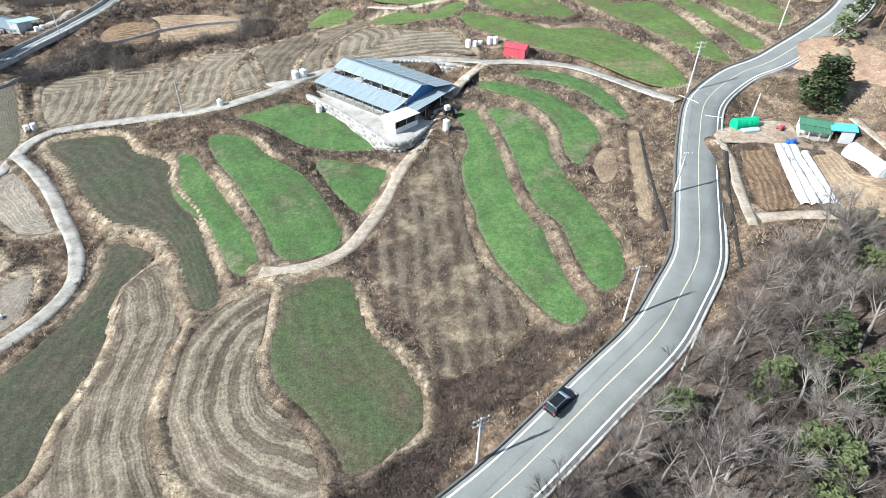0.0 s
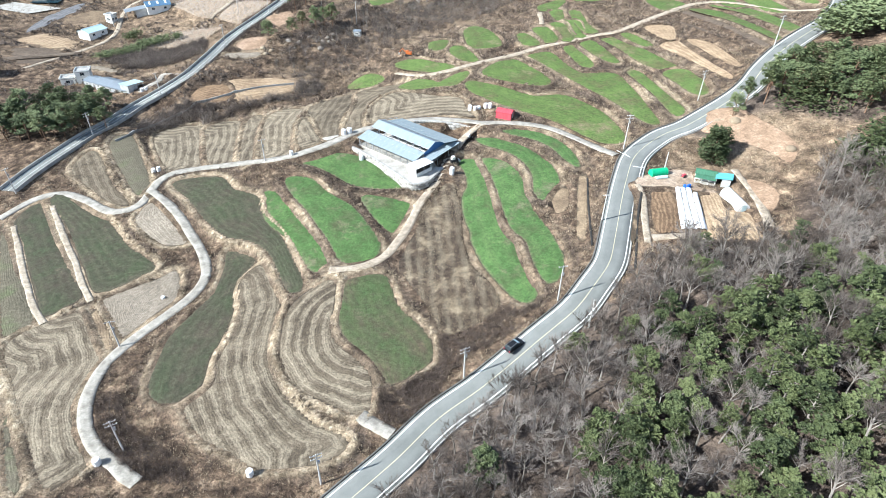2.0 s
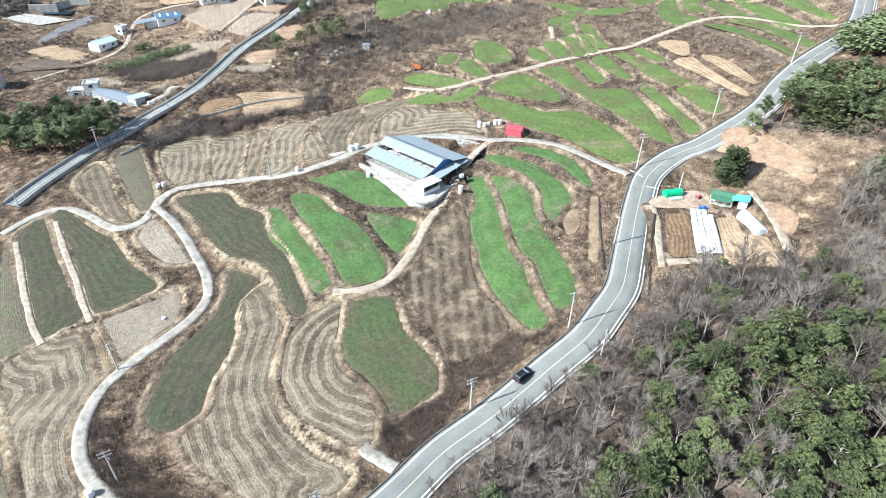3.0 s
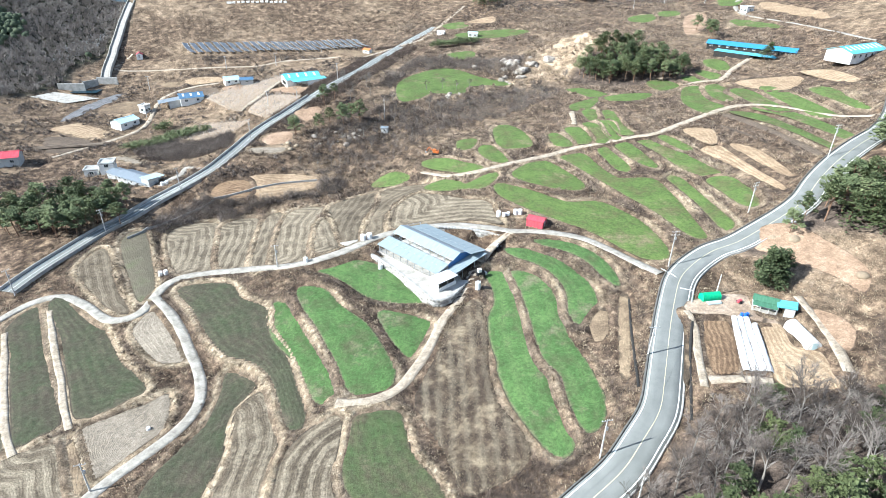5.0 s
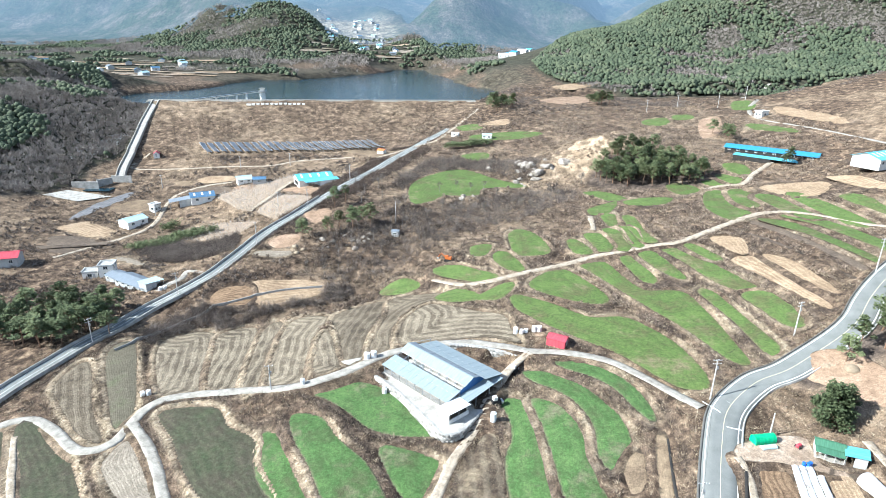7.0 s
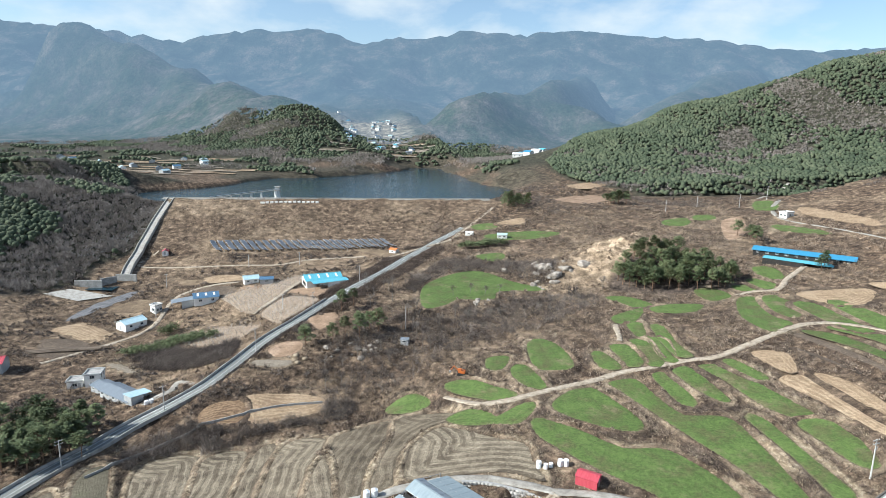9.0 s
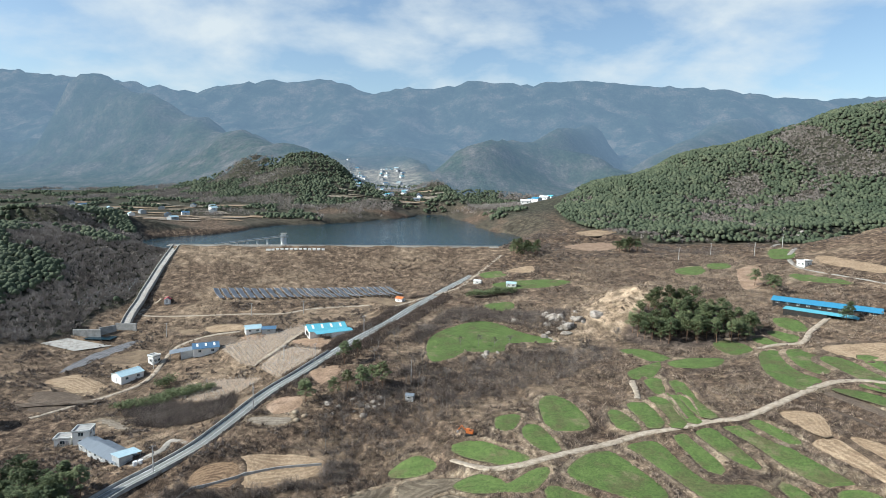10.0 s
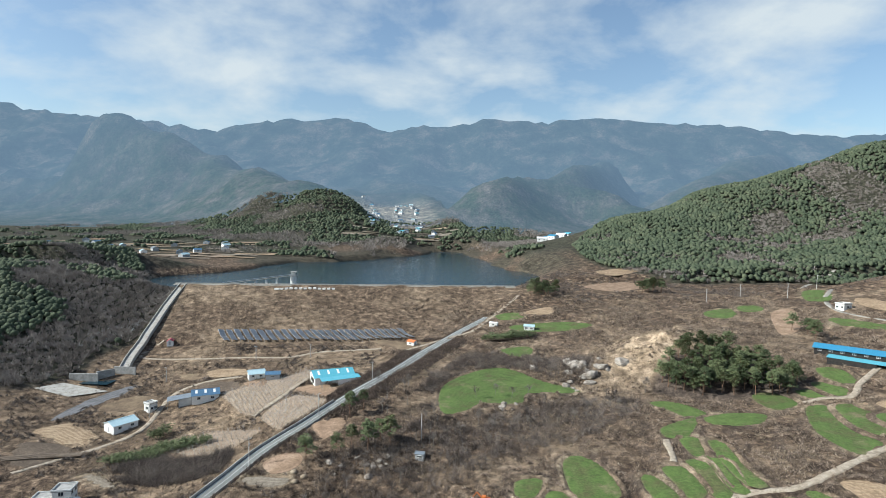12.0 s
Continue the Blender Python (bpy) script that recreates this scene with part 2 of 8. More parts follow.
def surface(name, stops, scale=0.3, fine=4.0, depth=0.35, rough=0.85, metal=0.0, bump=0.0, bump_size=3.0, vary=0.0, how="world", island=False, stretch=None):
    """A weathered surface: broad patches by a colour ramp, fine grain over them, and relief."""
    m = bpy.data.materials.new(name)
    m.use_nodes = True
    nt = m.node_tree
    bsdf = nt.nodes["Principled BSDF"]
    at = place(nt, how)
    broad = noisy(nt, at, scale, 6.0, 0.62, stretch)
    if vary:
        rnd = nt.nodes.new("ShaderNodeNewGeometry").outputs["Random Per Island"] if island else nt.nodes.new("ShaderNodeObjectInfo").outputs["Random"]
        broad = calc(nt, "ADD", broad, calc(nt, "MULTIPLY", calc(nt, "SUBTRACT", rnd, 0.5), vary))
    col = ramp_node(nt, broad, stops).outputs[0]
    grain = noisy(nt, at, fine, 4.0, 0.7, stretch)
    shade = ramp_node(nt, grain, [(0.25, (1 - depth,) * 3), (0.75, (1 + depth,) * 3)]).outputs[0]
    col = mixed(nt, 1.0, col, shade, "MULTIPLY")
    nt.links.new(col, bsdf.inputs["Base Color"])
    bsdf.inputs["Roughness"].default_value = rough
    bsdf.inputs["Metallic"].default_value = metal
    bsdf.inputs["Specular IOR Level"].default_value = 0.25
    if bump:
        b = node(nt, "Bump", Strength=1.0, Distance=bump)
        nt.links.new(noisy(nt, at, bump_size, 5.0, 0.65), b.inputs["Height"])
        nt.links.new(b.outputs[0], bsdf.inputs["Normal"])
    return m


def field_mat(name, low, mid, high, row=None, period=1.2, strength=0.5, patch=None, scale=0.12, drilled=True, fine=0.0):
    """Crop or tilled soil; rows follow the distance from the field's edge."""
    m = bpy.data.materials.new(name)
    m.use_nodes = True
    nt = m.node_tree
    bsdf = nt.nodes["Principled BSDF"]
    at = place(nt)
    rnd = nt.nodes.new("ShaderNodeObjectInfo").outputs["Random"]
    n = calc(nt, "ADD", noisy(nt, at, scale, 7.0, 0.66), calc(nt, "MULTIPLY", calc(nt, "SUBTRACT", rnd, 0.5), 0.07))
    col = ramp_node(nt, n, [(0.34, low), (0.50, mid), (0.66, high)]).outputs[0]
    far = nt.nodes.new("ShaderNodeAttribute")
    far.attribute_name = "row"
    warp = calc(nt, "ADD", far.outputs["Fac"], calc(nt, "MULTIPLY", noisy(nt, at, 0.09, 4.0), 3.4))
    if row:
        wave = calc(nt, "SINE", calc(nt, "MULTIPLY", warp, 6.283 / period))
        if fine:
            wave = calc(nt, "ADD", wave, calc(nt, "MULTIPLY", calc(nt, "SINE", calc(nt, "MULTIPLY", warp, 6.283 / (period * 0.37))), fine))
        broken = noisy(nt, at, 1.5, 5.0, 0.8)
        coarse = noisy(nt, at, 0.22, 4.0, 0.6)
        wave = calc(nt, "ADD", calc(nt, "ADD", calc(nt, "MULTIPLY", wave, 0.12), calc(nt, "MULTIPLY", coarse, 0.62)), calc(nt, "MULTIPLY", broken, 0.70))
        mask = ramp_node(nt, wave, [(0.58, (0, 0, 0)), (0.80, (1, 1, 1))]).outputs[0]
        col = mixed(nt, calc(nt, "MULTIPLY", mask, calc(nt, "MULTIPLY", calc(nt, "MULTIPLY_ADD", rnd, 0.7, 0.5), strength)), col, row)
    drill = calc(nt, "SINE", calc(nt, "MULTIPLY", warp, 6.283 / 0.55))
    lines = ramp_node(nt, calc(nt, "MULTIPLY_ADD", drill, 0.5, 0.5), [(0.0, (0.97,) * 3), (1.0, (1.025,) * 3)]).outputs[0]
    if drilled:
        col = mixed(nt, 1.0, col, lines, "MULTIPLY")
    if patch:
        rim_at = nt.nodes.new("ShaderNodeAttribute")
        rim_at.attribute_name = "rim"
        spots = ramp_node(nt, noisy(nt, at, 0.09, 6.0, 0.7), [(0.56, (0, 0, 0)), (0.70, (0.85,) * 3)]).outputs[0]
        col = mixed(nt, spots, col, patch)
        rim = ramp_node(nt, calc(nt, "ADD", calc(nt, "DIVIDE", rim_at.outputs["Fac"], 2.2), calc(nt, "MULTIPLY", noisy(nt, at, 0.9, 4.0), 0.8)), [(0.35, (0.8,) * 3), (0.75, (0, 0, 0))]).outputs[0]
        col = mixed(nt, rim, col, patch)
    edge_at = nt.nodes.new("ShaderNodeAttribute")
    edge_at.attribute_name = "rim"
    # darker along the field's edge, its width broken by noise
    dark_edge = ramp_node(nt, calc(nt, "ADD", edge_at.outputs["Fac"], calc(nt, "MULTIPLY", calc(nt, "SUBTRACT", noisy(nt, at, 0.35, 4.0), 0.5), 0.9)), [(0.08, (0.8,) * 3), (0.42, (0, 0, 0))]).outputs[0]
    col = mixed(nt, dark_edge, col, (0.045, 0.036, 0.028))
    grain = ramp_node(nt, noisy(nt, at, 4.0, 5.0, 0.85), [(0.34, (0.52,) * 3), (0.66, (1.45,) * 3)]).outputs[0]
    col = mixed(nt, 1.0, col, grain, "MULTIPLY")
    clods = ramp_node(nt, noisy(nt, at, 1.1, 5.0, 0.8), [(0.36, (0.72,) * 3), (0.64, (1.25,) * 3)]).outputs[0]
    col = mixed(nt, 1.0, col, clods, "MULTIPLY")
    nt.links.new(col, bsdf.inputs["Base Color"])
    bsdf.inputs["Roughness"].default_value = 0.9
    bsdf.inputs["Specular IOR Level"].default_value = 0.15
    b = node(nt, "Bump", Strength=0.9, Distance=0.12)
    nt.links.new(calc(nt, "ADD", noisy(nt, at, 3.0, 5.0, 0.7), calc(nt, "MULTIPLY", drill, 0.1 if drilled else 0.0)), b.inputs["Height"])
    nt.links.new(b.outputs[0], bsdf.inputs["Normal"])
    return m


FIELD_MATS = {
    "green": field_mat("young_barley", (0.068, 0.080, 0.038), (0.060, 0.112, 0.037), (0.086, 0.152, 0.050), row=(0.105, 0.155, 0.060), period=3.4, strength=0.35, patch=(0.17, 0.15, 0.10), drilled=False),
    "dull": field_mat("thin_barley", (0.088, 0.072, 0.048), (0.064, 0.072, 0.038), (0.058, 0.088, 0.035), row=(0.092, 0.112, 0.050), period=2.4, strength=0.5, patch=(0.125, 0.100, 0.070), drilled=False),
    "thin": field_mat("sparse_barley", (0.064, 0.053, 0.039), (0.052, 0.053, 0.034), (0.050, 0.062, 0.033), row=(0.082, 0.080, 0.050), period=2.2, strength=0.5, patch=(0.105, 0.086, 0.064), drilled=False),
    "fresh": field_mat("fresh_barley", (0.094, 0.095, 0.043), (0.080, 0.122, 0.036), (0.108, 0.158, 0.046), row=(0.130, 0.165, 0.060), period=3.4, strength=0.3, patch=(0.19, 0.155, 0.095), drilled=False),
    "earth": field_mat("bare_earth", (0.20, 0.135, 0.090), (0.27, 0.186, 0.126), (0.35, 0.252, 0.178), scale=0.2, drilled=False),
    "brown": field_mat("bare_brown", (0.095, 0.085, 0.060), (0.12, 0.105, 0.075), (0.10, 0.11, 0.06), row=(0.15, 0.13, 0.09), period=2.0, strength=0.3),
    "striped": field_mat("straw_stripes", (0.066, 0.052, 0.037), (0.112, 0.090, 0.064), (0.175, 0.143, 0.103), row=(0.325, 0.275, 0.20), period=2.7, strength=0.55, fine=0.45),
    "stubble": field_mat("stubble", (0.165, 0.138, 0.105), (0.21, 0.178, 0.14), (0.265, 0.226, 0.176), row=(0.35, 0.30, 0.23), period=1.1, strength=0.35),
    "tilled": field_mat("tilled_soil", (0.20, 0.138, 0.088), (0.27, 0.192, 0.122), (0.34, 0.25, 0.165), row=(0.44, 0.34, 0.225), period=1.6, strength=0.6),
    "soil": field_mat("dark_soil", (0.085, 0.065, 0.05), (0.11, 0.085, 0.065), (0.15, 0.115, 0.085), row=(0.18, 0.14, 0.10), period=1.5, strength=0.3),
    "net": field_mat("netted_bed", (0.085, 0.085, 0.088), (0.125, 0.125, 0.13), (0.17, 0.17, 0.175), row=(0.24, 0.235, 0.235), period=2.2, strength=0.6),
    "straw": field_mat("straw_ground", (0.13, 0.095, 0.065), (0.19, 0.14, 0.092), (0.27, 0.205, 0.135)),
    "ridged": field_mat("ridged_soil", (0.09, 0.058, 0.036), (0.135, 0.088, 0.055), (0.18, 0.12, 0.075), row=(0.30, 0.205, 0.125), period=0.9, strength=0.7),
    "weeds": field_mat("dead_weeds", (0.036, 0.027, 0.021), (0.085, 0.063, 0.045), (0.27, 0.215, 0.145), row=(0.44, 0.38, 0.27), period=2.8, strength=0.32, scale=0.2, drilled=False),
    "orchard": field_mat("orchard_soil", (0.22, 0.165, 0.115), (0.28, 0.21, 0.15), (0.34, 0.26, 0.18), row=(0.42, 0.36, 0.29), period=3.0, strength=0.35),
    "yard": field_mat("bare_yard", (0.25, 0.185, 0.132), (0.34, 0.262, 0.195), (0.45, 0.365, 0.285), scale=0.2, drilled=False),
}
FIELD_LABELS = {
    "green": "bright green terraced field of young winter barley", "dull": "dull green terraced field of thin barley", "fresh": "yellow-green terraced field of young barley", "earth": "bare patch of reddish trodden earth", "thin": "dark grey-green field of sparse winter barley", "brown": "bare brown field with faint furrows",
    "striped": "harvested field striped with pale straw", "stubble": "pale grey field of short stubble", "tilled": "light tan field of freshly tilled soil",
    "soil": "dark strip of turned moist soil", "straw": "narrow straw-coloured strip of dry ground", "net": "sloping bed under dark grey netting", "ridged": "brown field ploughed into narrow ridges",
    "weeds": "fallow field of matted dead weeds", "orchard": "tan orchard ground with rows of bare saplings", "yard": "bare trodden yard of light earth"}

ASPHALT = surface("asphalt", [(0.3, (0.140, 0.146, 0.137)), (0.7, (0.190, 0.197, 0.186))], 0.25, 6.0, 0.18, 0.85, bump=0.01, bump_size=9.0)
CONCRETE = surface("lane_concrete", [(0.3, (0.18, 0.163, 0.138)), (0.5, (0.285, 0.264, 0.228)), (0.7, (0.38, 0.356, 0.312))], 0.5, 3.0, 0.3, 0.9, bump=0.02)
TRACK = surface("dirt_track", [(0.3, (0.20, 0.16, 0.115)), (0.5, (0.33, 0.275, 0.21)), (0.7, (0.43, 0.375, 0.30))], 0.7, 3.0, 0.4, 0.92, bump=0.05)
WHITE_PAINT = surface("road_paint_white", [(0.35, (0.55, 0.55, 0.53)), (0.6, (0.8, 0.8, 0.78))], 1.2, 6.0, 0.15, 0.7)
YELLOW_PAINT = surface("road_paint_yellow", [(0.35, (0.42, 0.38, 0.27)), (0.6, (0.54, 0.49, 0.34))], 1.2, 6.0, 0.15, 0.7)
STONE = surface("field_stone", [(0.3, (0.20, 0.185, 0.165)), (0.5, (0.33, 0.31, 0.28)), (0.7, (0.46, 0.44, 0.40))], 0.9, 5.0, 0.3, 0.9, bump=0.05, vary=0.5)
CEMENT = surface("cement", [(0.3, (0.27, 0.25, 0.22)), (0.6, (0.41, 0.39, 0.35))], 0.5, 4.0, 0.15, 0.88, bump=0.01)
GREY_CONCRETE = surface("weathered_concrete", [(0.3, (0.22, 0.215, 0.20)), (0.6, (0.36, 0.35, 0.33))], 0.5, 3.0, 0.25, 0.9, bump=0.02)


def ground_mat():
    """Dry winter grass and brush, leaf litter under the woods."""
    m = bpy.data.materials.new("dry_ground")
    m.use_nodes = True
    nt = m.node_tree
    bsdf = nt.nodes["Principled BSDF"]
    at = place(nt)
    grass = ramp_node(nt, noisy(nt, at, 0.30, 9.0, 0.78), [(0.37, (0.030, 0.022, 0.017)), (0.47, (0.084, 0.059, 0.042)), (0.55, (0.165, 0.117, 0.080)), (0.66, (0.37, 0.280, 0.19))]).outputs[0]
    litter = ramp_node(nt, noisy(nt, at, 0.3, 7.0, 0.68), [(0.3, (0.040, 0.032, 0.028)), (0.5, (0.095, 0.074, 0.060)), (0.7, (0.18, 0.14, 0.11))]).outputs[0]
    bare = ramp_node(nt, noisy(nt, at, 0.2, 7.0, 0.68), [(0.35, (0.17, 0.125, 0.083)), (0.5, (0.345, 0.258, 0.173)), (0.66, (0.52, 0.405, 0.285))]).outputs[0]
    wood = nt.nodes.new("ShaderNodeAttribute")
    wood.attribute_name = "wood"
    col = mixed(nt, wood.outputs["Fac"], grass, litter)
    slope = nt.nodes.new("ShaderNodeAttribute")
    slope.attribute_name = "bare"
    col = mixed(nt, slope.outputs["Fac"], col, bare)
    pines = nt.nodes.new("ShaderNodeAttribute")
    pines.attribute_name = "pines"
    shrubs = ramp_node(nt, noisy(nt, at, 0.35, 7.0, 0.75), [(0.36, (0.020, 0.026, 0.017)), (0.5, (0.045, 0.046, 0.031)), (0.66, (0.105, 0.092, 0.068))]).outputs[0]
    col = mixed(nt, pines.outputs["Fac"], col, shrubs)
    bank = nt.nodes.new("ShaderNodeAttribute")
    bank.attribute_name = "bank"
    # dark brush litter; its darkness also stands in for the banks' shaded sides
    dark = ramp_node(nt, noisy(nt, at, 0.7, 7.0, 0.75), [(0.36, (0.026, 0.021, 0.018)), (0.5, (0.070, 0.054, 0.043)), (0.66, (0.19, 0.15, 0.115))]).outputs[0]
    col = mixed(nt, bank.outputs["Fac"], col, dark)
    bund = nt.nodes.new("ShaderNodeAttribute")
    bund.attribute_name = "bund"
    straw = ramp_node(nt, noisy(nt, at, 0.8, 6.0, 0.7), [(0.35, (0.19, 0.145, 0.095)), (0.5, (0.34, 0.27, 0.185)), (0.65, (0.47, 0.40, 0.29))]).outputs[0]
    col = mixed(nt, calc(nt, "MINIMUM", calc(nt, "MULTIPLY", bund.outputs["Fac"], 1.4), 0.95), col, straw)
    clumps = ramp_node(nt, noisy(nt, at, 0.17, 5.0, 0.72), [(0.38, (0.50,) * 3), (0.50, (0.98,) * 3), (0.62, (1.40,) * 3)]).outputs[0]
    col = mixed(nt, 0.85, col, clumps, "MULTIPLY")
    grain = ramp_node(nt, noisy(nt, at, 2.6, 5.0, 0.78), [(0.30, (0.42,) * 3), (0.70, (1.5,) * 3)]).outputs[0]
    col = mixed(nt, 1.0, col, grain, "MULTIPLY")
    speck = ramp_node(nt, noisy(nt, at, 8.0, 4.0, 0.8), [(0.36, (0.45,) * 3), (0.64, (1.5,) * 3)]).outputs[0]
    col = mixed(nt, 0.85, col, speck, "MULTIPLY")
    nt.links.new(col, bsdf.inputs["Base Color"])
    bsdf.inputs["Roughness"].default_value = 0.95
    bsdf.inputs["Specular IOR Level"].default_value = 0.1
    b = node(nt, "Bump", Strength=1.0, Distance=0.35)
    nt.links.new(noisy(nt, at, 0.9, 7.0, 0.75), b.inputs["Height"])
    nt.links.new(b.outputs[0], bsdf.inputs["Normal"])
    return m


def water_mat():
    m = bpy.data.materials.new("lake_water")
    m.use_nodes = True
    nt = m.node_tree
    bsdf = nt.nodes["Principled BSDF"]
    bsdf.inputs["Base Color"].default_value = (0.012, 0.035, 0.05, 1)
    bsdf.inputs["Roughness"].default_value = 0.12
    bsdf.inputs["IOR"].default_value = 1.33
    b = node(nt, "Bump", Strength=0.35, Distance=0.3)
    nt.links.new(noisy(nt, place(nt), 0.25, 6.0, 0.7, (1, 2.4, 1)), b.inputs["Height"])
    nt.links.new(b.outputs[0], bsdf.inputs["Normal"])
    return m


def mountain_mat():
    """The far range: dark mixed woods, with blue haze painted into their emission."""
    m = bpy.data.materials.new("far_mountains")
    m.use_nodes = True
    nt = m.node_tree
    bsdf = nt.nodes["Principled BSDF"]
    at = place(nt)
    # the range's darker base stands in for cloud shadow
    col = ramp_node(nt, noisy(nt, at, 0.011, 10.0, 0.74), [(0.36, (0.005, 0.010, 0.008)), (0.5, (0.015, 0.021, 0.016)), (0.64, (0.060, 0.052, 0.042))]).outputs[0]
    hills = ramp_node(nt, noisy(nt, at, 0.016, 10.0, 0.76), [(0.38, (0.016, 0.028, 0.016)), (0.48, (0.036, 0.046, 0.029)), (0.55, (0.058, 0.056, 0.044)), (0.66, (0.115, 0.102, 0.088))]).outputs[0]
    open_at = nt.nodes.new("ShaderNodeAttribute")
    open_at.attribute_name = "open"
    plots = ramp_node(nt, noisy(nt, at, 0.05, 6.0, 0.75, (1, 3.2, 1)), [(0.38, (0.07, 0.062, 0.045)), (0.5, (0.17, 0.145, 0.108)), (0.64, (0.36, 0.31, 0.24))]).outputs[0]
    hills = mixed(nt, open_at.outputs["Fac"], hills, plots)
    apart = node(nt, "SeparateXYZ")
    nt.links.new(at, apart.inputs[0])
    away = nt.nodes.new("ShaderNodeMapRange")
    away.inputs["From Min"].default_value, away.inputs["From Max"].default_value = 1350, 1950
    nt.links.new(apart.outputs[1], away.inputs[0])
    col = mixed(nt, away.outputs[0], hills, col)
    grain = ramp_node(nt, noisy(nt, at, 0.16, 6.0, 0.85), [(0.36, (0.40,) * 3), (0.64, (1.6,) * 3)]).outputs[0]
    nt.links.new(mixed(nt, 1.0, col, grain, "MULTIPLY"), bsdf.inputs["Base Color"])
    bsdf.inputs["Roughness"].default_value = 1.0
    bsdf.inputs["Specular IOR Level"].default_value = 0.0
    # blue glow in place of haze, stronger with distance
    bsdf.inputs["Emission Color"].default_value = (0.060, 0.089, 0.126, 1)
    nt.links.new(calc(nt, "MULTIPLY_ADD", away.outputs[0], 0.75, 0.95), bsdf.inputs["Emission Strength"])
    b = node(nt, "Bump", Strength=1.0, Distance=7.0)
    nt.links.new(noisy(nt, at, 0.06, 7.0, 0.75), b.inputs["Height"])
    nt.links.new(b.outputs[0], bsdf.inputs["Normal"])
    return m

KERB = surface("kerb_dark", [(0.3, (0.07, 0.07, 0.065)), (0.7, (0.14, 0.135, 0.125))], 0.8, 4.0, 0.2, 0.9)


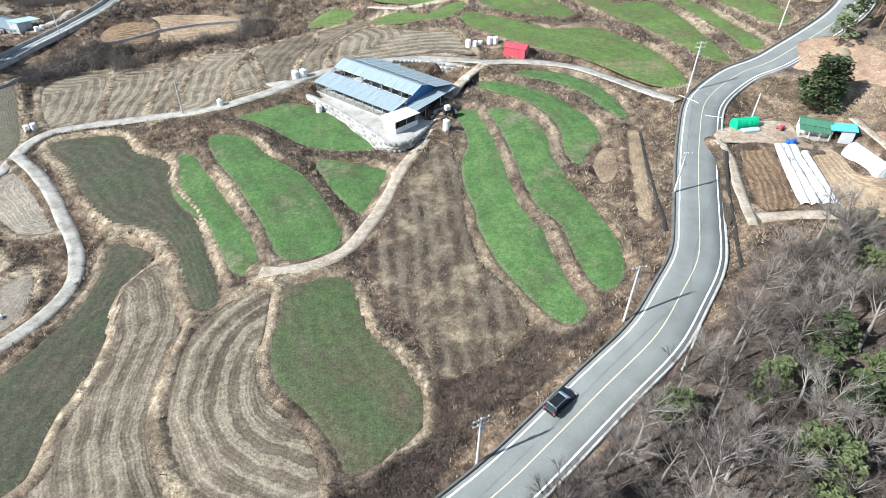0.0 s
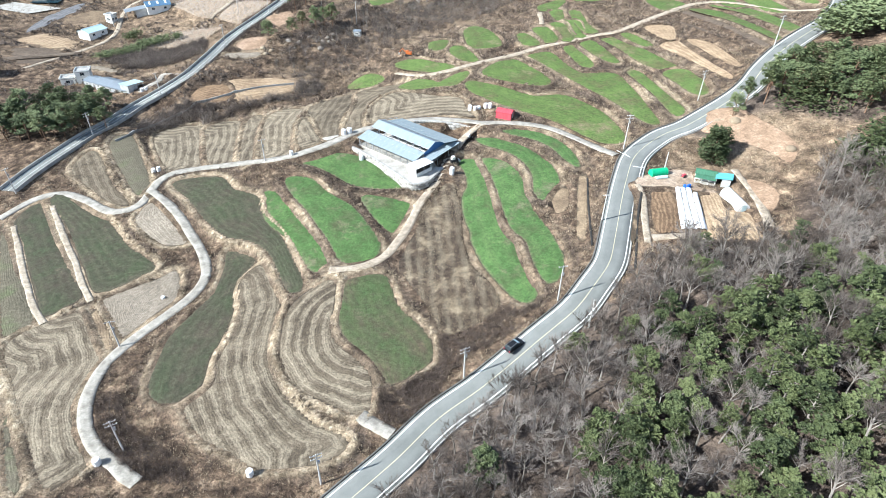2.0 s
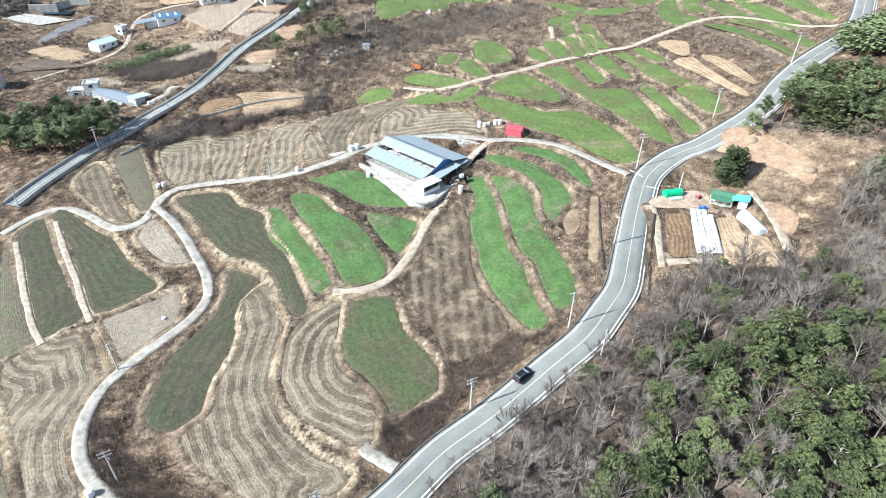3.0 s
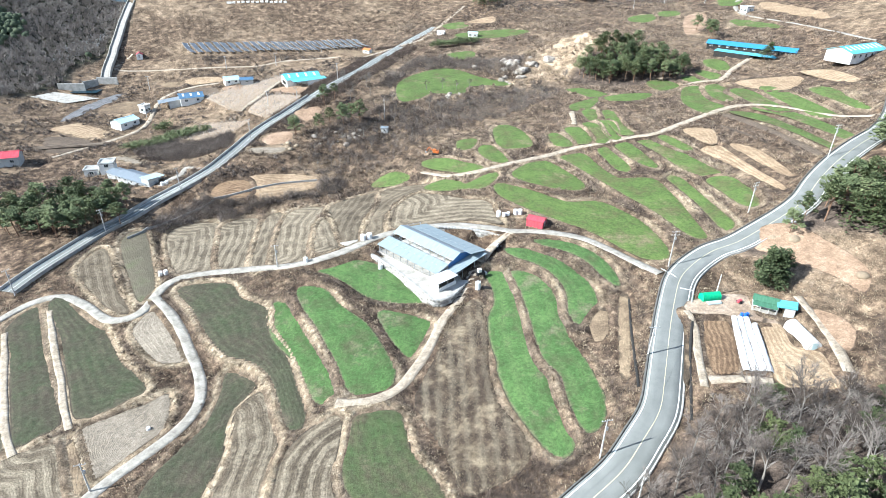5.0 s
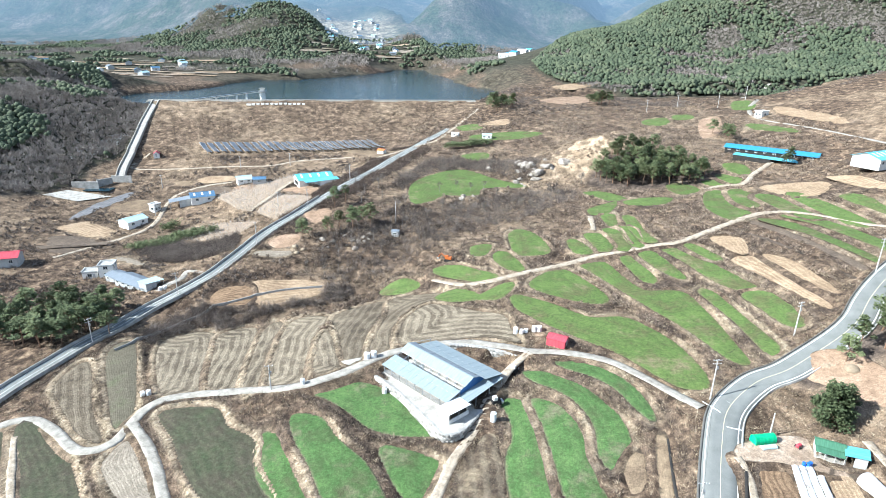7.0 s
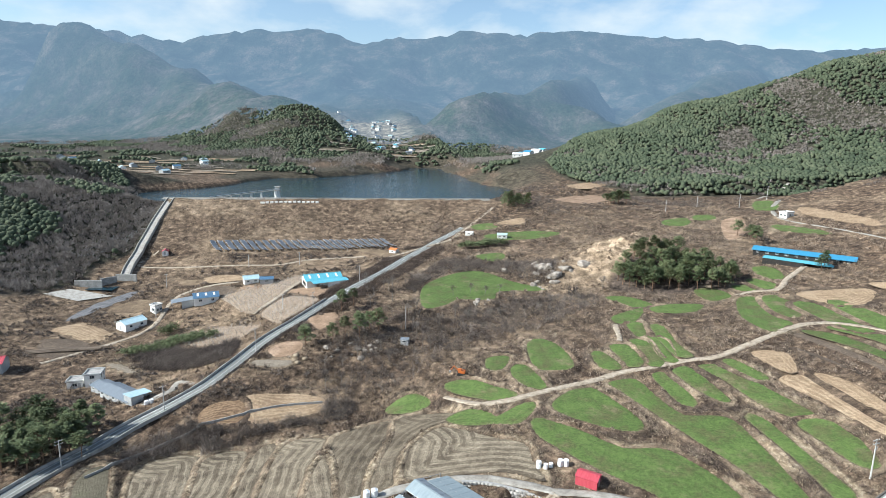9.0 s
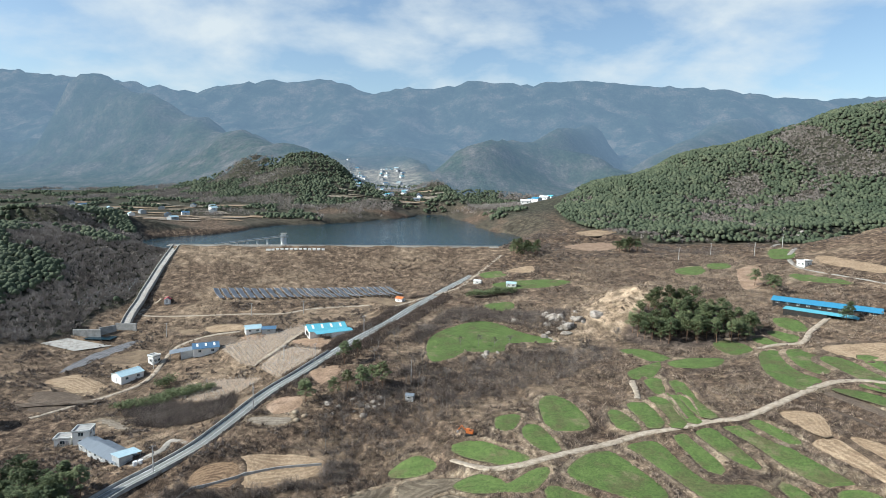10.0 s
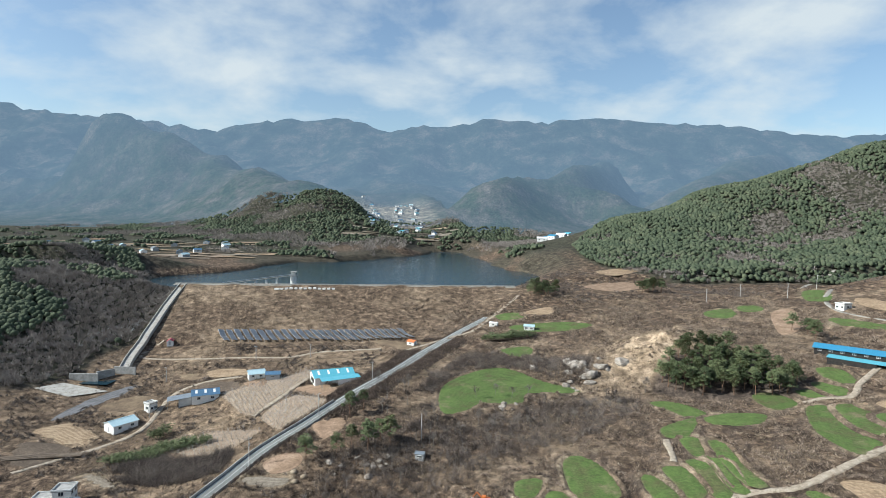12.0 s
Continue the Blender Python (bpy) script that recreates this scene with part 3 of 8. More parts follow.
# ---- plan of the fields: kind, then the corners (x y) of each outline, in metres ----
PLAN = {}
PLAN["green"] = """
66.8 321, 76.4 320.7, 83.4 306.7, 77 300, 71.8 310.3
63.6 291.4, 77 300, 71.2 286.3, 66.6 281.8, 62.4 282.6
80.9 299.6, 92.4 305, 103 302.6, 95.1 292, 82.1 291.9
66.1 280.2, 71.3 280.9, 69.7 265.8, 66.3 267.8
74.4 277.6, 77.6 274.7, 77.3 257.9, 78.6 246.2, 74.2 247.8, 73.1 261.2
70 264.9, 73.6 261.1, 72.3 248.1, 73.7 244.1, 69.9 244.6, 69.6 254.7
63 264.4, 67.9 262.2, 67.8 252.8, 68.3 243, 64.2 242.7, 64.1 251.3
55.1 260.8, 60.2 261.1, 62.2 245.7, 57.4 243.6, 56 252.6
47.7 256, 50.6 256.7, 54.5 244, 48.5 244.6
26.2 268.4, 30.5 272.8, 35.7 267.6, 39 254.4, 37.7 245, 27.6 244.8, 25.7 254.6
-18.8 333.8, -9.7 354, 4.7 367.8, 15.7 363.1, 24.1 352.7, 40.9 342, 36.2 338, 17.8 334, 13.9 321.5, -1.8 319.3, -7.7 309.9, -16.5 306.2
131 445.1, 146.9 452, 147.5 442.1, 138 428.6, 128.6 432.1
155.1 455.6, 166.3 455.4, 161.7 442.1, 150.5 441.5
109.3 327, 117.7 330.7, 121.7 317.4, 111.2 310.2, 108.1 315.7
127.4 330.6, 135 329.5, 135.8 322.8, 128.7 323
137.2 336.8, 143.8 334.9, 144.9 323.6, 139.3 321.3, 136.6 329.8
146.3 350.1, 153.7 347.5, 152.9 333.9, 147.8 331.4, 143.9 340.8
121.5 308.7, 127.7 310.1, 123.6 290.9, 122.6 267.5, 119.2 262.1, 111.1 260.9, 109.6 276.4, 114.1 293.1
131.6 308.5, 137.7 308.8, 135.8 287.9, 127.2 274.2, 124.4 281.7, 127.5 297.7
5.2 465.9, 17.8 470.7, 22.2 458.5, 10 453.7
14.3 438.6, 42.4 443.9, 61.8 436, 47.1 425.8, 21.8 426.7
8 397, 22.5 401.8, 22.8 389.6, 14.7 386
211.6 485.4, 219.6 480.2, 206.9 454.3, 199.1 456.4
188.1 415.7, 201.3 393.4, 197.3 386.8, 182.8 400.7
-43.1 154.2, -39.3 154.8, -35.2 148.9, -30.3 139.8, -24.6 130.9, -20.9 124.7, -20.4 120.1, -22.6 118.3, -25.2 120.3, -28.5 126.5, -31.2 131.8, -33.7 134.5, -39.4 141.4
-36.5 160.2, -29.3 159.1, -23 151, -16 143.9, -10.3 133.5, -8.1 128.1, -7.6 126.6, -8.8 121, -13.4 119.7, -17.3 121.4, -20.9 129.5, -24.1 135.6, -28.7 144.1, -34.1 152.7
-13.5 149.6, -8.8 149.8, 0.1 145.8, -0.4 140.1, -3.3 133.8, -5.1 133.1, -9.9 140.5
-34.5 170, -23.1 172.3, -16 170.4, -8.9 164.4, -2 157.5, -0.7 155.2, -8.6 154.9, -16.3 157.1, -23.4 163.5, -29.5 167.7
14.9 165.6, 19 165.6, 21.9 161.9, 24.4 143.9, 25.7 130, 26.3 124.3, 27.1 113.9, 28.9 106.7, 28.3 103, 26.1 101.7, 23.6 104.1, 20.5 110.3, 17.7 117.5, 16.1 126.4, 16.3 128.6, 15.2 136.9, 15.4 145.4, 17.5 152.1, 16.6 161
23.2 164.9, 27.1 165.2, 31 160.2, 33.2 149.4, 33 138.5, 36.1 123.7, 37 114.9, 35.2 108.4, 32 106.5, 30.7 110, 30 115.9, 29.4 123.5, 26.5 129.8, 25.1 150.8, 23.5 161.7
21.7 173.5, 28 173.1, 33.5 169.8, 39.3 162.4, 42.8 154.7, 42.8 147.1, 39.8 142.1, 36.9 139.6, 35.3 143.4, 36.2 152.5, 34.1 160, 30.5 165.1, 24 169.7
30.4 176.6, 37.9 175.7, 45.3 169.9, 49.3 162.4, 50.2 154.3, 49 153.3, 46.4 157.9, 44.2 164, 39.4 169.7, 32.8 173.5
22.7 213.4, 32.2 208.4, 44.2 198, 54.6 197.2, 63.2 184.9, 66.3 170.9, 65.1 162.6, 59.6 162.5, 55.2 167.3, 48 178, 36.2 189.1, 27.1 199, 22.7 205.5
29 220, 39.7 232.8, 45 228.4, 52 212.6, 49.6 207, 39.4 210.3
48.9 236.7, 57.1 237.9, 60.9 223.5, 65.1 213.5, 75.7 211.8, 78 201, 79 177.5, 78.2 170.1, 74.7 172.7, 70.1 187.2, 64.4 199.7, 58.2 213.9, 52.3 227.7
63.4 237.8, 67.7 238.2, 70.6 220.3, 66.6 220.2
70.4 239.1, 75.1 241.1, 79.4 225.5, 79.7 219.5, 74.9 224.7
79 243.3, 85.4 242.9, 93 223.1, 98.2 209.3, 93.5 208.2, 87.9 215.8, 83.6 230.4
87.1 242.4, 90 243.1, 95.9 231, 93 230
81.4 211.6, 84.8 210.3, 86.8 188.9, 87.8 176.1, 85.8 170.6, 84 174.3, 83.5 191.2
92 205, 98.6 204.3, 100.1 192.5, 98 182.9, 94.6 183.9, 93.2 193.1
18.5 246.7, 23 248.1, 28.2 232.8, 23.3 232.5, 18.9 239.8
10.1 253.6, 14 256, 17.5 255.4, 14.8 246.1, 10.5 245.2
-4.2 240.5, 3.5 241.5, 10.2 236.5, 18.9 228.7, 12.6 227.2, -0.4 234.6
-2.6 219, 4.6 223.6, 10.3 219.2, 12.2 217.1, 21.2 224.5, 23.6 222.1, 18.2 212.7, 12 213.6, 3.1 214.6
-23.6 235.6, -16 242.5, -9.1 235.7, -14.9 232.8
130.9 261, 142.1 258.2, 145.2 219.4, 140.3 207.5, 139.4 222.8, 136.9 246.5
121.3 259, 131.9 252.7, 135 217, 132.6 203.7, 131.9 211.1, 129.4 236.7
135 291, 143 290, 144 261, 142 254, 136 259
147 288, 153 285, 154 243, 148 242, 146 255
161 275, 168 272, 165 242, 162 243, 161 255
208 487, 221 484, 208 455, 196 457
188 415, 202 389, 199 382, 185 398"""
PLAN["brown"] = """
-117 149.1, -115.3 150.3, -106.4 137.6, -88.3 110.6, -89.9 107.6, -93.7 105.1
-87.5 93.8, -85 90.5, -73.7 73.6, -69.1 66.1, -72.3 66.3
-105 198.1, -100.1 205.4, -86.7 181.5, -78.7 163.9, -80.8 158.9, -89.3 170.9"""
PLAN["dull"] = """
-14.9 114.8, -6.8 115.9, -4.9 112.6, -3 105.3, 0.4 100.6, 4 94.9, 4.2 88.7, 0.2 85.2, -4.4 82.8, -5.9 85.7, -9.3 90.7, -13.5 95, -15.7 99.3, -16.3 105.9"""
PLAN["stubble"] = """
-148.9 280.8, -144.2 282.4, -129.6 273, -131.4 270.4
-78 261.7, -63 262.4, -63.4 256.7, -74.7 256.9
-75.9 115.5, -71 119.8, -64.6 123, -61.3 126.2, -59 124.6, -56.9 117.5, -57.4 113.7, -60.7 108.9, -64.6 102.8, -66.5 102, -70.8 107.9
-78.2 148, -75.3 155.9, -70.2 151.8, -63.1 141.7, -59.1 136.2, -61.4 135.3, -66.5 135.5, -73.7 142"""
PLAN["striped"] = """
-91.3 102, -86.2 109, -78.8 112.9, -75.6 110.7, -67.3 97.6, -67.1 94.3, -68.1 88.2, -67.8 83.4, -63.5 76.1, -59.7 71.8, -59.1 69.5, -62.2 65.7, -65.9 65.9, -75.5 78.7, -83.7 90.4
-37.9 124.2, -35.7 122.9, -30.9 111.3, -30.3 104, -30.9 97.6, -30.3 92.5, -27.6 86.5, -24 80.9, -18.9 75.5, -13.7 72.8, -11.6 70.5, -14.2 67.5, -20.8 65.9, -26.8 66, -30.4 67.3, -34.5 70.4, -39.3 73, -43.4 77.3, -45.4 81.6, -41.5 85.8, -42.1 92.8, -39.7 99.9, -40 106.8, -42.2 116.5, -40.8 121.8
-18.1 115.4, -17.5 107.1, -17.9 100.5, -16.4 95.2, -12 90.7, -9.1 86.9, -7.8 83.1, -8.1 77.8, -10.7 76.1, -15.2 78.3, -20.8 81.7, -25 85.6, -28.1 92.3, -28.8 98.4, -28.6 104.9, -25.9 110.2, -21.2 114.5
-110.1 180.1, -107.2 192.4, -92.3 169.3, -81.7 155.1, -88.7 157.2, -99.9 167.6
-92.4 207.5, -76.8 214.1, -64.8 176.3, -76.2 173.8
-75.1 214.3, -62.4 215.3, -55.3 174.8, -64.1 176.1, -71.9 198.8
-60.9 216.2, -54.3 218.1, -48.8 173.7, -53.9 174.3
-53 218.2, -39.7 220.9, -40.5 202.8, -35.9 176.1, -46.5 172.8
-38.7 200.4, -36.6 206.9, -28.8 182.7, -28.2 177.8, -34.7 176.2
-37.7 221.2, -20.5 231.2, -20.5 220, -23.5 197.7, -22 183.4, -25.6 177.3, -32.8 202.4
-18.3 230.3, -0 226.8, -0.8 221.2, -10.1 216.1, -15.2 203.2, -14.8 186.6, -20 181.9, -21.3 193.6, -18.7 216
-10.9 207.8, -4 215.4, 11.7 207.1, 11.7 207.1, 19.2 202.6, 20.5 193.8, 22.4 184.3, 18.2 186.9, 10.8 189.5, 2.7 189.3, -11.9 188.4, -12.9 199.6"""
PLAN["weeds"] = """
7.1 150.9, 13.1 153.7, 14.7 142.6, 14.4 126.9, 15.4 117.1, 19.3 110.2, 20.8 104.3, 18.3 99.7, 12 96.2, 7.1 95.2, 3.7 103.8, -1.7 115, -3 119, 1.3 132.2, 3.6 142"""
PLAN["straw"] = """
-185.6 340.9, -179.3 354.7, -163 357.5, -158.6 343.5, -174.5 338.7
-166.2 381.3, -154.2 383, -148.5 375.8, -160.3 374.4
-78 114.1, -76.5 114.8, -67 101.9, -67.4 98.5
48.9 149.4, 51.4 148.8, 46.7 130.2, 43.4 118.6, 41.4 119.4, 43.1 128
60.9 137.4, 62.6 137.1, 58 123.3, 54 115.2, 53.1 115.5, 56.2 123.8
39 139, 43 145, 45 145, 43 135, 39 132
-78 439, -44 408, -25 428, -46 426"""
PLAN["tilled"] = """
-152 382.9, -141.7 388.3, -118.4 383.7, -128.9 378.6, -144.1 375.5
-195.2 314, -185.8 325.8, -172 319.2, -163.3 313.1, -166.8 302.7, -182.4 307.9
97.2 245.9, 108.4 244.6, 105.3 231, 100.5 233.1
98.2 229.5, 107.5 228.3, 109.5 192.5, 107 186.6, 104.4 196.8, 101 214.3
108.5 229.3, 114.7 221.9, 114.7 198.1, 112.8 193.5, 110.4 199.7
77.5 134.6, 81.5 132.9, 80.5 124.4, 84.8 121.7, 82.4 110.3, 76.8 110.7, 70.8 112.5, 74.1 124.6
140 308, 164 306, 163 286, 154 286, 146 293
172 305, 184 295, 181 274, 173 277
23 468, 41 479, 41 461, 27 461
93 612, 114 629, 146 652, 143 627, 109 592
-73 240, -64 243, -52 244, -45 242, -47 235, -56 230, -66 227, -70 233
144 307, 172 302, 159 283, 147 285
224 452, 230 393, 220 378, 212 430"""
PLAN["net"] = """
-196.6 324.6, -196.5 342.7, -190.2 362, -184.1 371.8, -180.7 363.2, -186.5 345, -191.4 328.5"""
PLAN["soil"] = """
-148.3 371.4, -129.8 371.5, -119.9 362.5, -126.1 354.5, -135.8 354.5, -145.8 362.4
-182.3 286.2, -190.5 303.2, -169.4 304, -166.2 295.5, -172.5 283.8
116.9 257.9, 124.1 252.9, 129.5 209.4, 125.5 204.1, 124.2 225, 120.4 243.4
110.9 247.9, 117.8 236.9, 122.4 200.2, 120 197.7, 119.3 220.2"""
PLAN["ridged"] = """
64.7 136.1, 70.6 136.4, 65.4 117.4, 59.7 117.5
-84 232, -80 236, -72 237, -70 228, -83 226"""
PLAN["yard"] = """
-91.9 352.5, -78.1 353.5, -67.2 340.4, -71.9 331.9
-124.3 368.2, -112.4 368.6, -111.2 360.5, -115.8 357.6
-75.2 270.7, -68 276.7, -61.3 272.8, -62.7 265.4, -69.7 263.3
-65.7 295.4, -55.1 300.4, -52.3 292.4, -57.7 283.2
63 141.8, 73.2 145, 79.2 144.1, 77.8 136.5, 83.2 133.8, 81.8 132.1, 70.7 136.1, 65.1 136.6, 61.3 137.6
92 169, 100 167, 103 158, 106 144, 101 136, 98 144, 93 152, 89 158, 87 162
89 136, 93 133, 94 126, 89 120, 88 126
165 437, 180 441, 164 401, 150 393
74 548, 104 585, 131 574, 98 527"""
PLAN["orchard"] = """
-127.1 352.5, -112.4 368.6, -89.6 385.4, -90.9 364, -94 350.4, -100.5 321.2, -119 339.1
-94.7 319.3, -88.7 340.6, -68.9 327.4, -69.8 313.7, -78.3 297.3, -87.9 306.2
-128.3 301, -112.6 311, -96.9 308.9, -88.9 304.8, -100.9 287.2, -120.5 292.9"""
PLAN["thin"] = """
-114 151.3, -109.5 161.1, -96.7 139.8, -94.4 138, -87.8 128, -81 117.5, -83.8 114.2, -87.2 111.4, -91.6 117.9, -105.4 139.1
-108.3 161.6, -104.3 163, -94.2 155.5, -86.2 149, -79.3 140.4, -75.1 135.6, -69.8 131.5, -65.8 127.2, -67.7 125, -72.4 120.9, -78 119.1, -84.4 128.4, -91.8 139.3
-48.4 131.8, -44.1 130.7, -39.6 127.8, -42.2 121.6, -43.4 116.8, -41.6 107.1, -42.2 99.1, -43.5 93, -42.9 87, -46 83.6, -48.1 82.1, -52 83.6, -54.2 87.5, -54.7 95.2, -54 101.8, -50.9 108.6, -48 114.8, -47.4 123.2
-72 163.8, -65.2 166.2, -57.3 165.2, -51.8 158.3, -44.1 153.5, -41.5 144.7, -34.7 134.7, -30.3 125.5, -25.8 114.9, -27.7 112, -30.1 114, -35.2 125.3, -39.1 130.6, -44.9 134.4, -49.2 135.7, -56.8 143.9, -64.3 154.4"""
ROADS = {}
ROADS["main"] = """
-112 -34, -78 -8, -52 16, -33 38, -18 53, -9 61, -2 67, 5 74, 13 79, 21 85, 29 91, 36 96, 41 102, 46 108, 49 115, 53 125, 57 135, 61 144, 65 152, 71 158, 78 163, 84 164, 106 176, 115 185, 125 194, 138 204, 153 215, 167 231, 180 250"""
ROADS["lane"] = """
-119.2 153.2, -117.1 157.7, -112.3 164, -106.6 165.4, -98.2 161, -86.8 152.1, -81.1 151.6, -77.3 155.3, -77.4 160.8, -75.3 168.6, -66.6 171.2, -55.8 171.2, -48.5 170.6, -37.6 169.8, -27.4 173.7, -21.7 177.5, -16 182.6, -9 185.5, -2 187.5, 6 187.5, 14 185.5, 20 183, 24 181
-77.4 160.8, -71 154.4, -64.3 146.4, -58.2 136.8, -54.8 131.5, -52 125.4, -51.2 119.5, -52.9 115.5, -55.9 110.6, -60.2 104.9, -64.1 99.5, -66.5 93.2, -66.2 87.1, -65.7 83.3, -63.2 77.7, -59.6 73.4, -54.4 69.2, -49 65.3
24 181.1, 34.8 179.4, 45.1 175.7, 51 169.1, 57 160.7, 60.8 154.7
199 492, 257 583, 279 603, 305 613, 275 501
217 322, 215 350, 210 377, 204 400, 198 427, 206 457, 224 484
-92 246, -103 254, -101 246, -105 243, -108 237"""
ROADS["path"] = """
23.9 180.2, 17.3 173.6, 13.9 167.6, 10.6 160.1, 8.1 153.4, 4.1 146.7, 1.8 139.9, -0.8 132.6, -3 128.7, -4.6 123.5, -7.8 120, -12.4 118, -16.9 117.2, -19.8 118
-4.2 234.9, 6.2 225.9, 15.4 225.4, 25.9 228.8, 35.3 233.2, 43.9 235.9, 53 240.6, 63.9 241.7, 75.2 244.6, 85.8 244.5, 98.3 250.5, 114.2 260, 126.1 265.9, 138.1 263.5, 147.1 252.2, 155.3 236.6, 161.5 231
58 115, 65 115, 70 113
21 507, 0 458, -11 436, -25 428, -47 409
-174.2 278.6, -169.7 286.1, -163.1 297.8, -155.3 310, -150.9 324.7, -153.2 337.6, -155.4 351.1, -154.3 363.3, -143 373.1, -127.7 376
-99.5 320.9, -95 338, -90.9 364, -87.7 372.4
-198.6 422.3, -202.8 416.9, -201.2 402.7, -181.8 401.2, -156.4 400.5, -134.4 401.7, -112.2 402, -95.2 411.9, -62.4 416.7
-134.6 352.1, -118.7 359.8
124.3 317, 133.6 321.3, 141.6 317.8, 152 329.8, 160.4 337.8, 167.6 343.5
59.1 263.9, 60.6 271.9, 61.4 281.1
88.9 140.7, 89 132.6, 88.2 123.5, 85.5 113.7"""
ROADS["strip"] = """
61.5 138, 62.5 134, 59.5 126, 58 119, 56.5 113
-106 158, -99 147, -90 134, -83 123, -78 116
-113 149, -108 141, -98 125, -92 116, -86 109"""
ROADS["main2"] = """
-124 168, -121 180, -117 191, -113 203, -109 211, -104 224, -94 236, -88 245, -84 260, -79 278, -69 296, -59 321, -48 348, -36 399, -19 436, -1 464"""


# ---- the ground, with fields and roads cut into it ----
from mathutils import geometry


def corners(text):
    return [np.array([[float(v) for v in p.split()] for p in line.split(",")]) for line in text.strip().split("\n")]


def rounded(pts, closed, step):
    """A smooth curve through the corners, in even steps."""
    p = np.asarray(pts, float)
    n = len(p)
    out = []
    for i in range(n if closed else n - 1):
        if closed:
            a, b, c, d = p[i - 1], p[i], p[(i + 1) % n], p[(i + 2) % n]
        else:
            a, b, c, d = p[max(i - 1, 0)], p[i], p[i + 1], p[min(i + 2, n - 1)]
        k = max(2, int(np.hypot(*(c - b)[:2]) / step))
        for s in np.arange(k) / k:
            out.append(0.5 * (2 * b + (c - a) * s + (2 * a - 5 * b + 4 * c - d) * s * s + (3 * b - a - 3 * c + d) * s ** 3))
    if not closed:
        out.append(p[-1])
    return np.array(out)


def edge_distance(x, y, poly, closed=True):
    """Distance from points to an outline, and whether they lie inside it."""
    q = np.roll(poly, -1, 0) if closed else poly[1:]
    p = poly if closed else poly[:-1]
    d = np.full(x.shape, 1e9)
    near = np.zeros(x.shape, int)
    inside = np.zeros(x.shape, bool)
    for i in range(len(p)):
        (ax, ay), (bx, by) = p[i][:2], q[i][:2]
        l2 = (bx - ax) ** 2 + (by - ay) ** 2 + 1e-9
        s = np.clip(((x - ax) * (bx - ax) + (y - ay) * (by - ay)) / l2, 0, 1)
        e = np.hypot(x - ax - s * (bx - ax), y - ay - s * (by - ay))
        near = np.where(e < d, i, near)
        d = np.minimum(d, e)
        if closed and ay != by:
            inside ^= ((ay > y) != (by > y)) & (x < (bx - ax) * (y - ay) / (by - ay) + ax)
    return d, inside, near


def axis(bands):
    return np.concatenate([np.arange(a, b, s) for a, b, s in bands])


gx = axis([(-3400, -1000, 60), (-1000, -320, 14), (-320, -145, 3.5), (-145, -124, 1.4), (-124, 96, 0.85), (96, 165, 1.25), (165, 360, 4), (360, 1000, 14), (1000, 3401, 60)])
gy = axis([(-400, 30, 20), (30, 58, 1.4), (58, 220, 0.85), (220, 265, 1.25), (265, 560, 2.5), (560, 1251, 9), (1300, 4500, 200)])
GX, GY = np.meshgrid(gx, gy)
GZ = land(GX, GY)
GZ = np.where(GY > 1251, 40.0, GZ)
near = ((GX > -330) & (GX < 330) & (GY > 20) & (GY < 620)).astype(float)
GZ += near * (0.30 * lattice(GX / 5, GY / 5, 31) + 0.16 * lattice(GX / 2.2, GY / 2.2, 32) + 0.5 * lattice(GX / 17, GY / 17, 33))
# low terraces up the valley
steps = GZ / 1.7 + 0.5 * lattice(GX / 45, GY / 45, 37)
riser = steps - np.floor(steps)
terraced = ramp(GY, 195, 225) * (1 - ramp(GY, 470, 500)) * ramp(GX, -45, -25) * (1 - ramp(GX, 190, 230)) * (1 - np.exp(-(((GX - 75) / 32) ** 2 + ((GY - 365) / 26) ** 2)))
GZ += terraced * 1.7 * (ramp(riser, 0.66, 1.0) - riser) * 0.85
TAKEN = np.zeros_like(GZ)
BUND = np.zeros_like(GZ)
BANK = 0.8 * terraced * np.exp(-((riser - 0.84) / 0.12) ** 2) * (GY < 480)


def window(lo, hi, pad):
    i0, i1 = np.searchsorted(gx, [lo[0] - pad, hi[0] + pad])
    j0, j1 = np.searchsorted(gy, [lo[1] - pad, hi[1] + pad])
    return slice(max(j0, 0), j1), slice(max(i0, 0), i1)


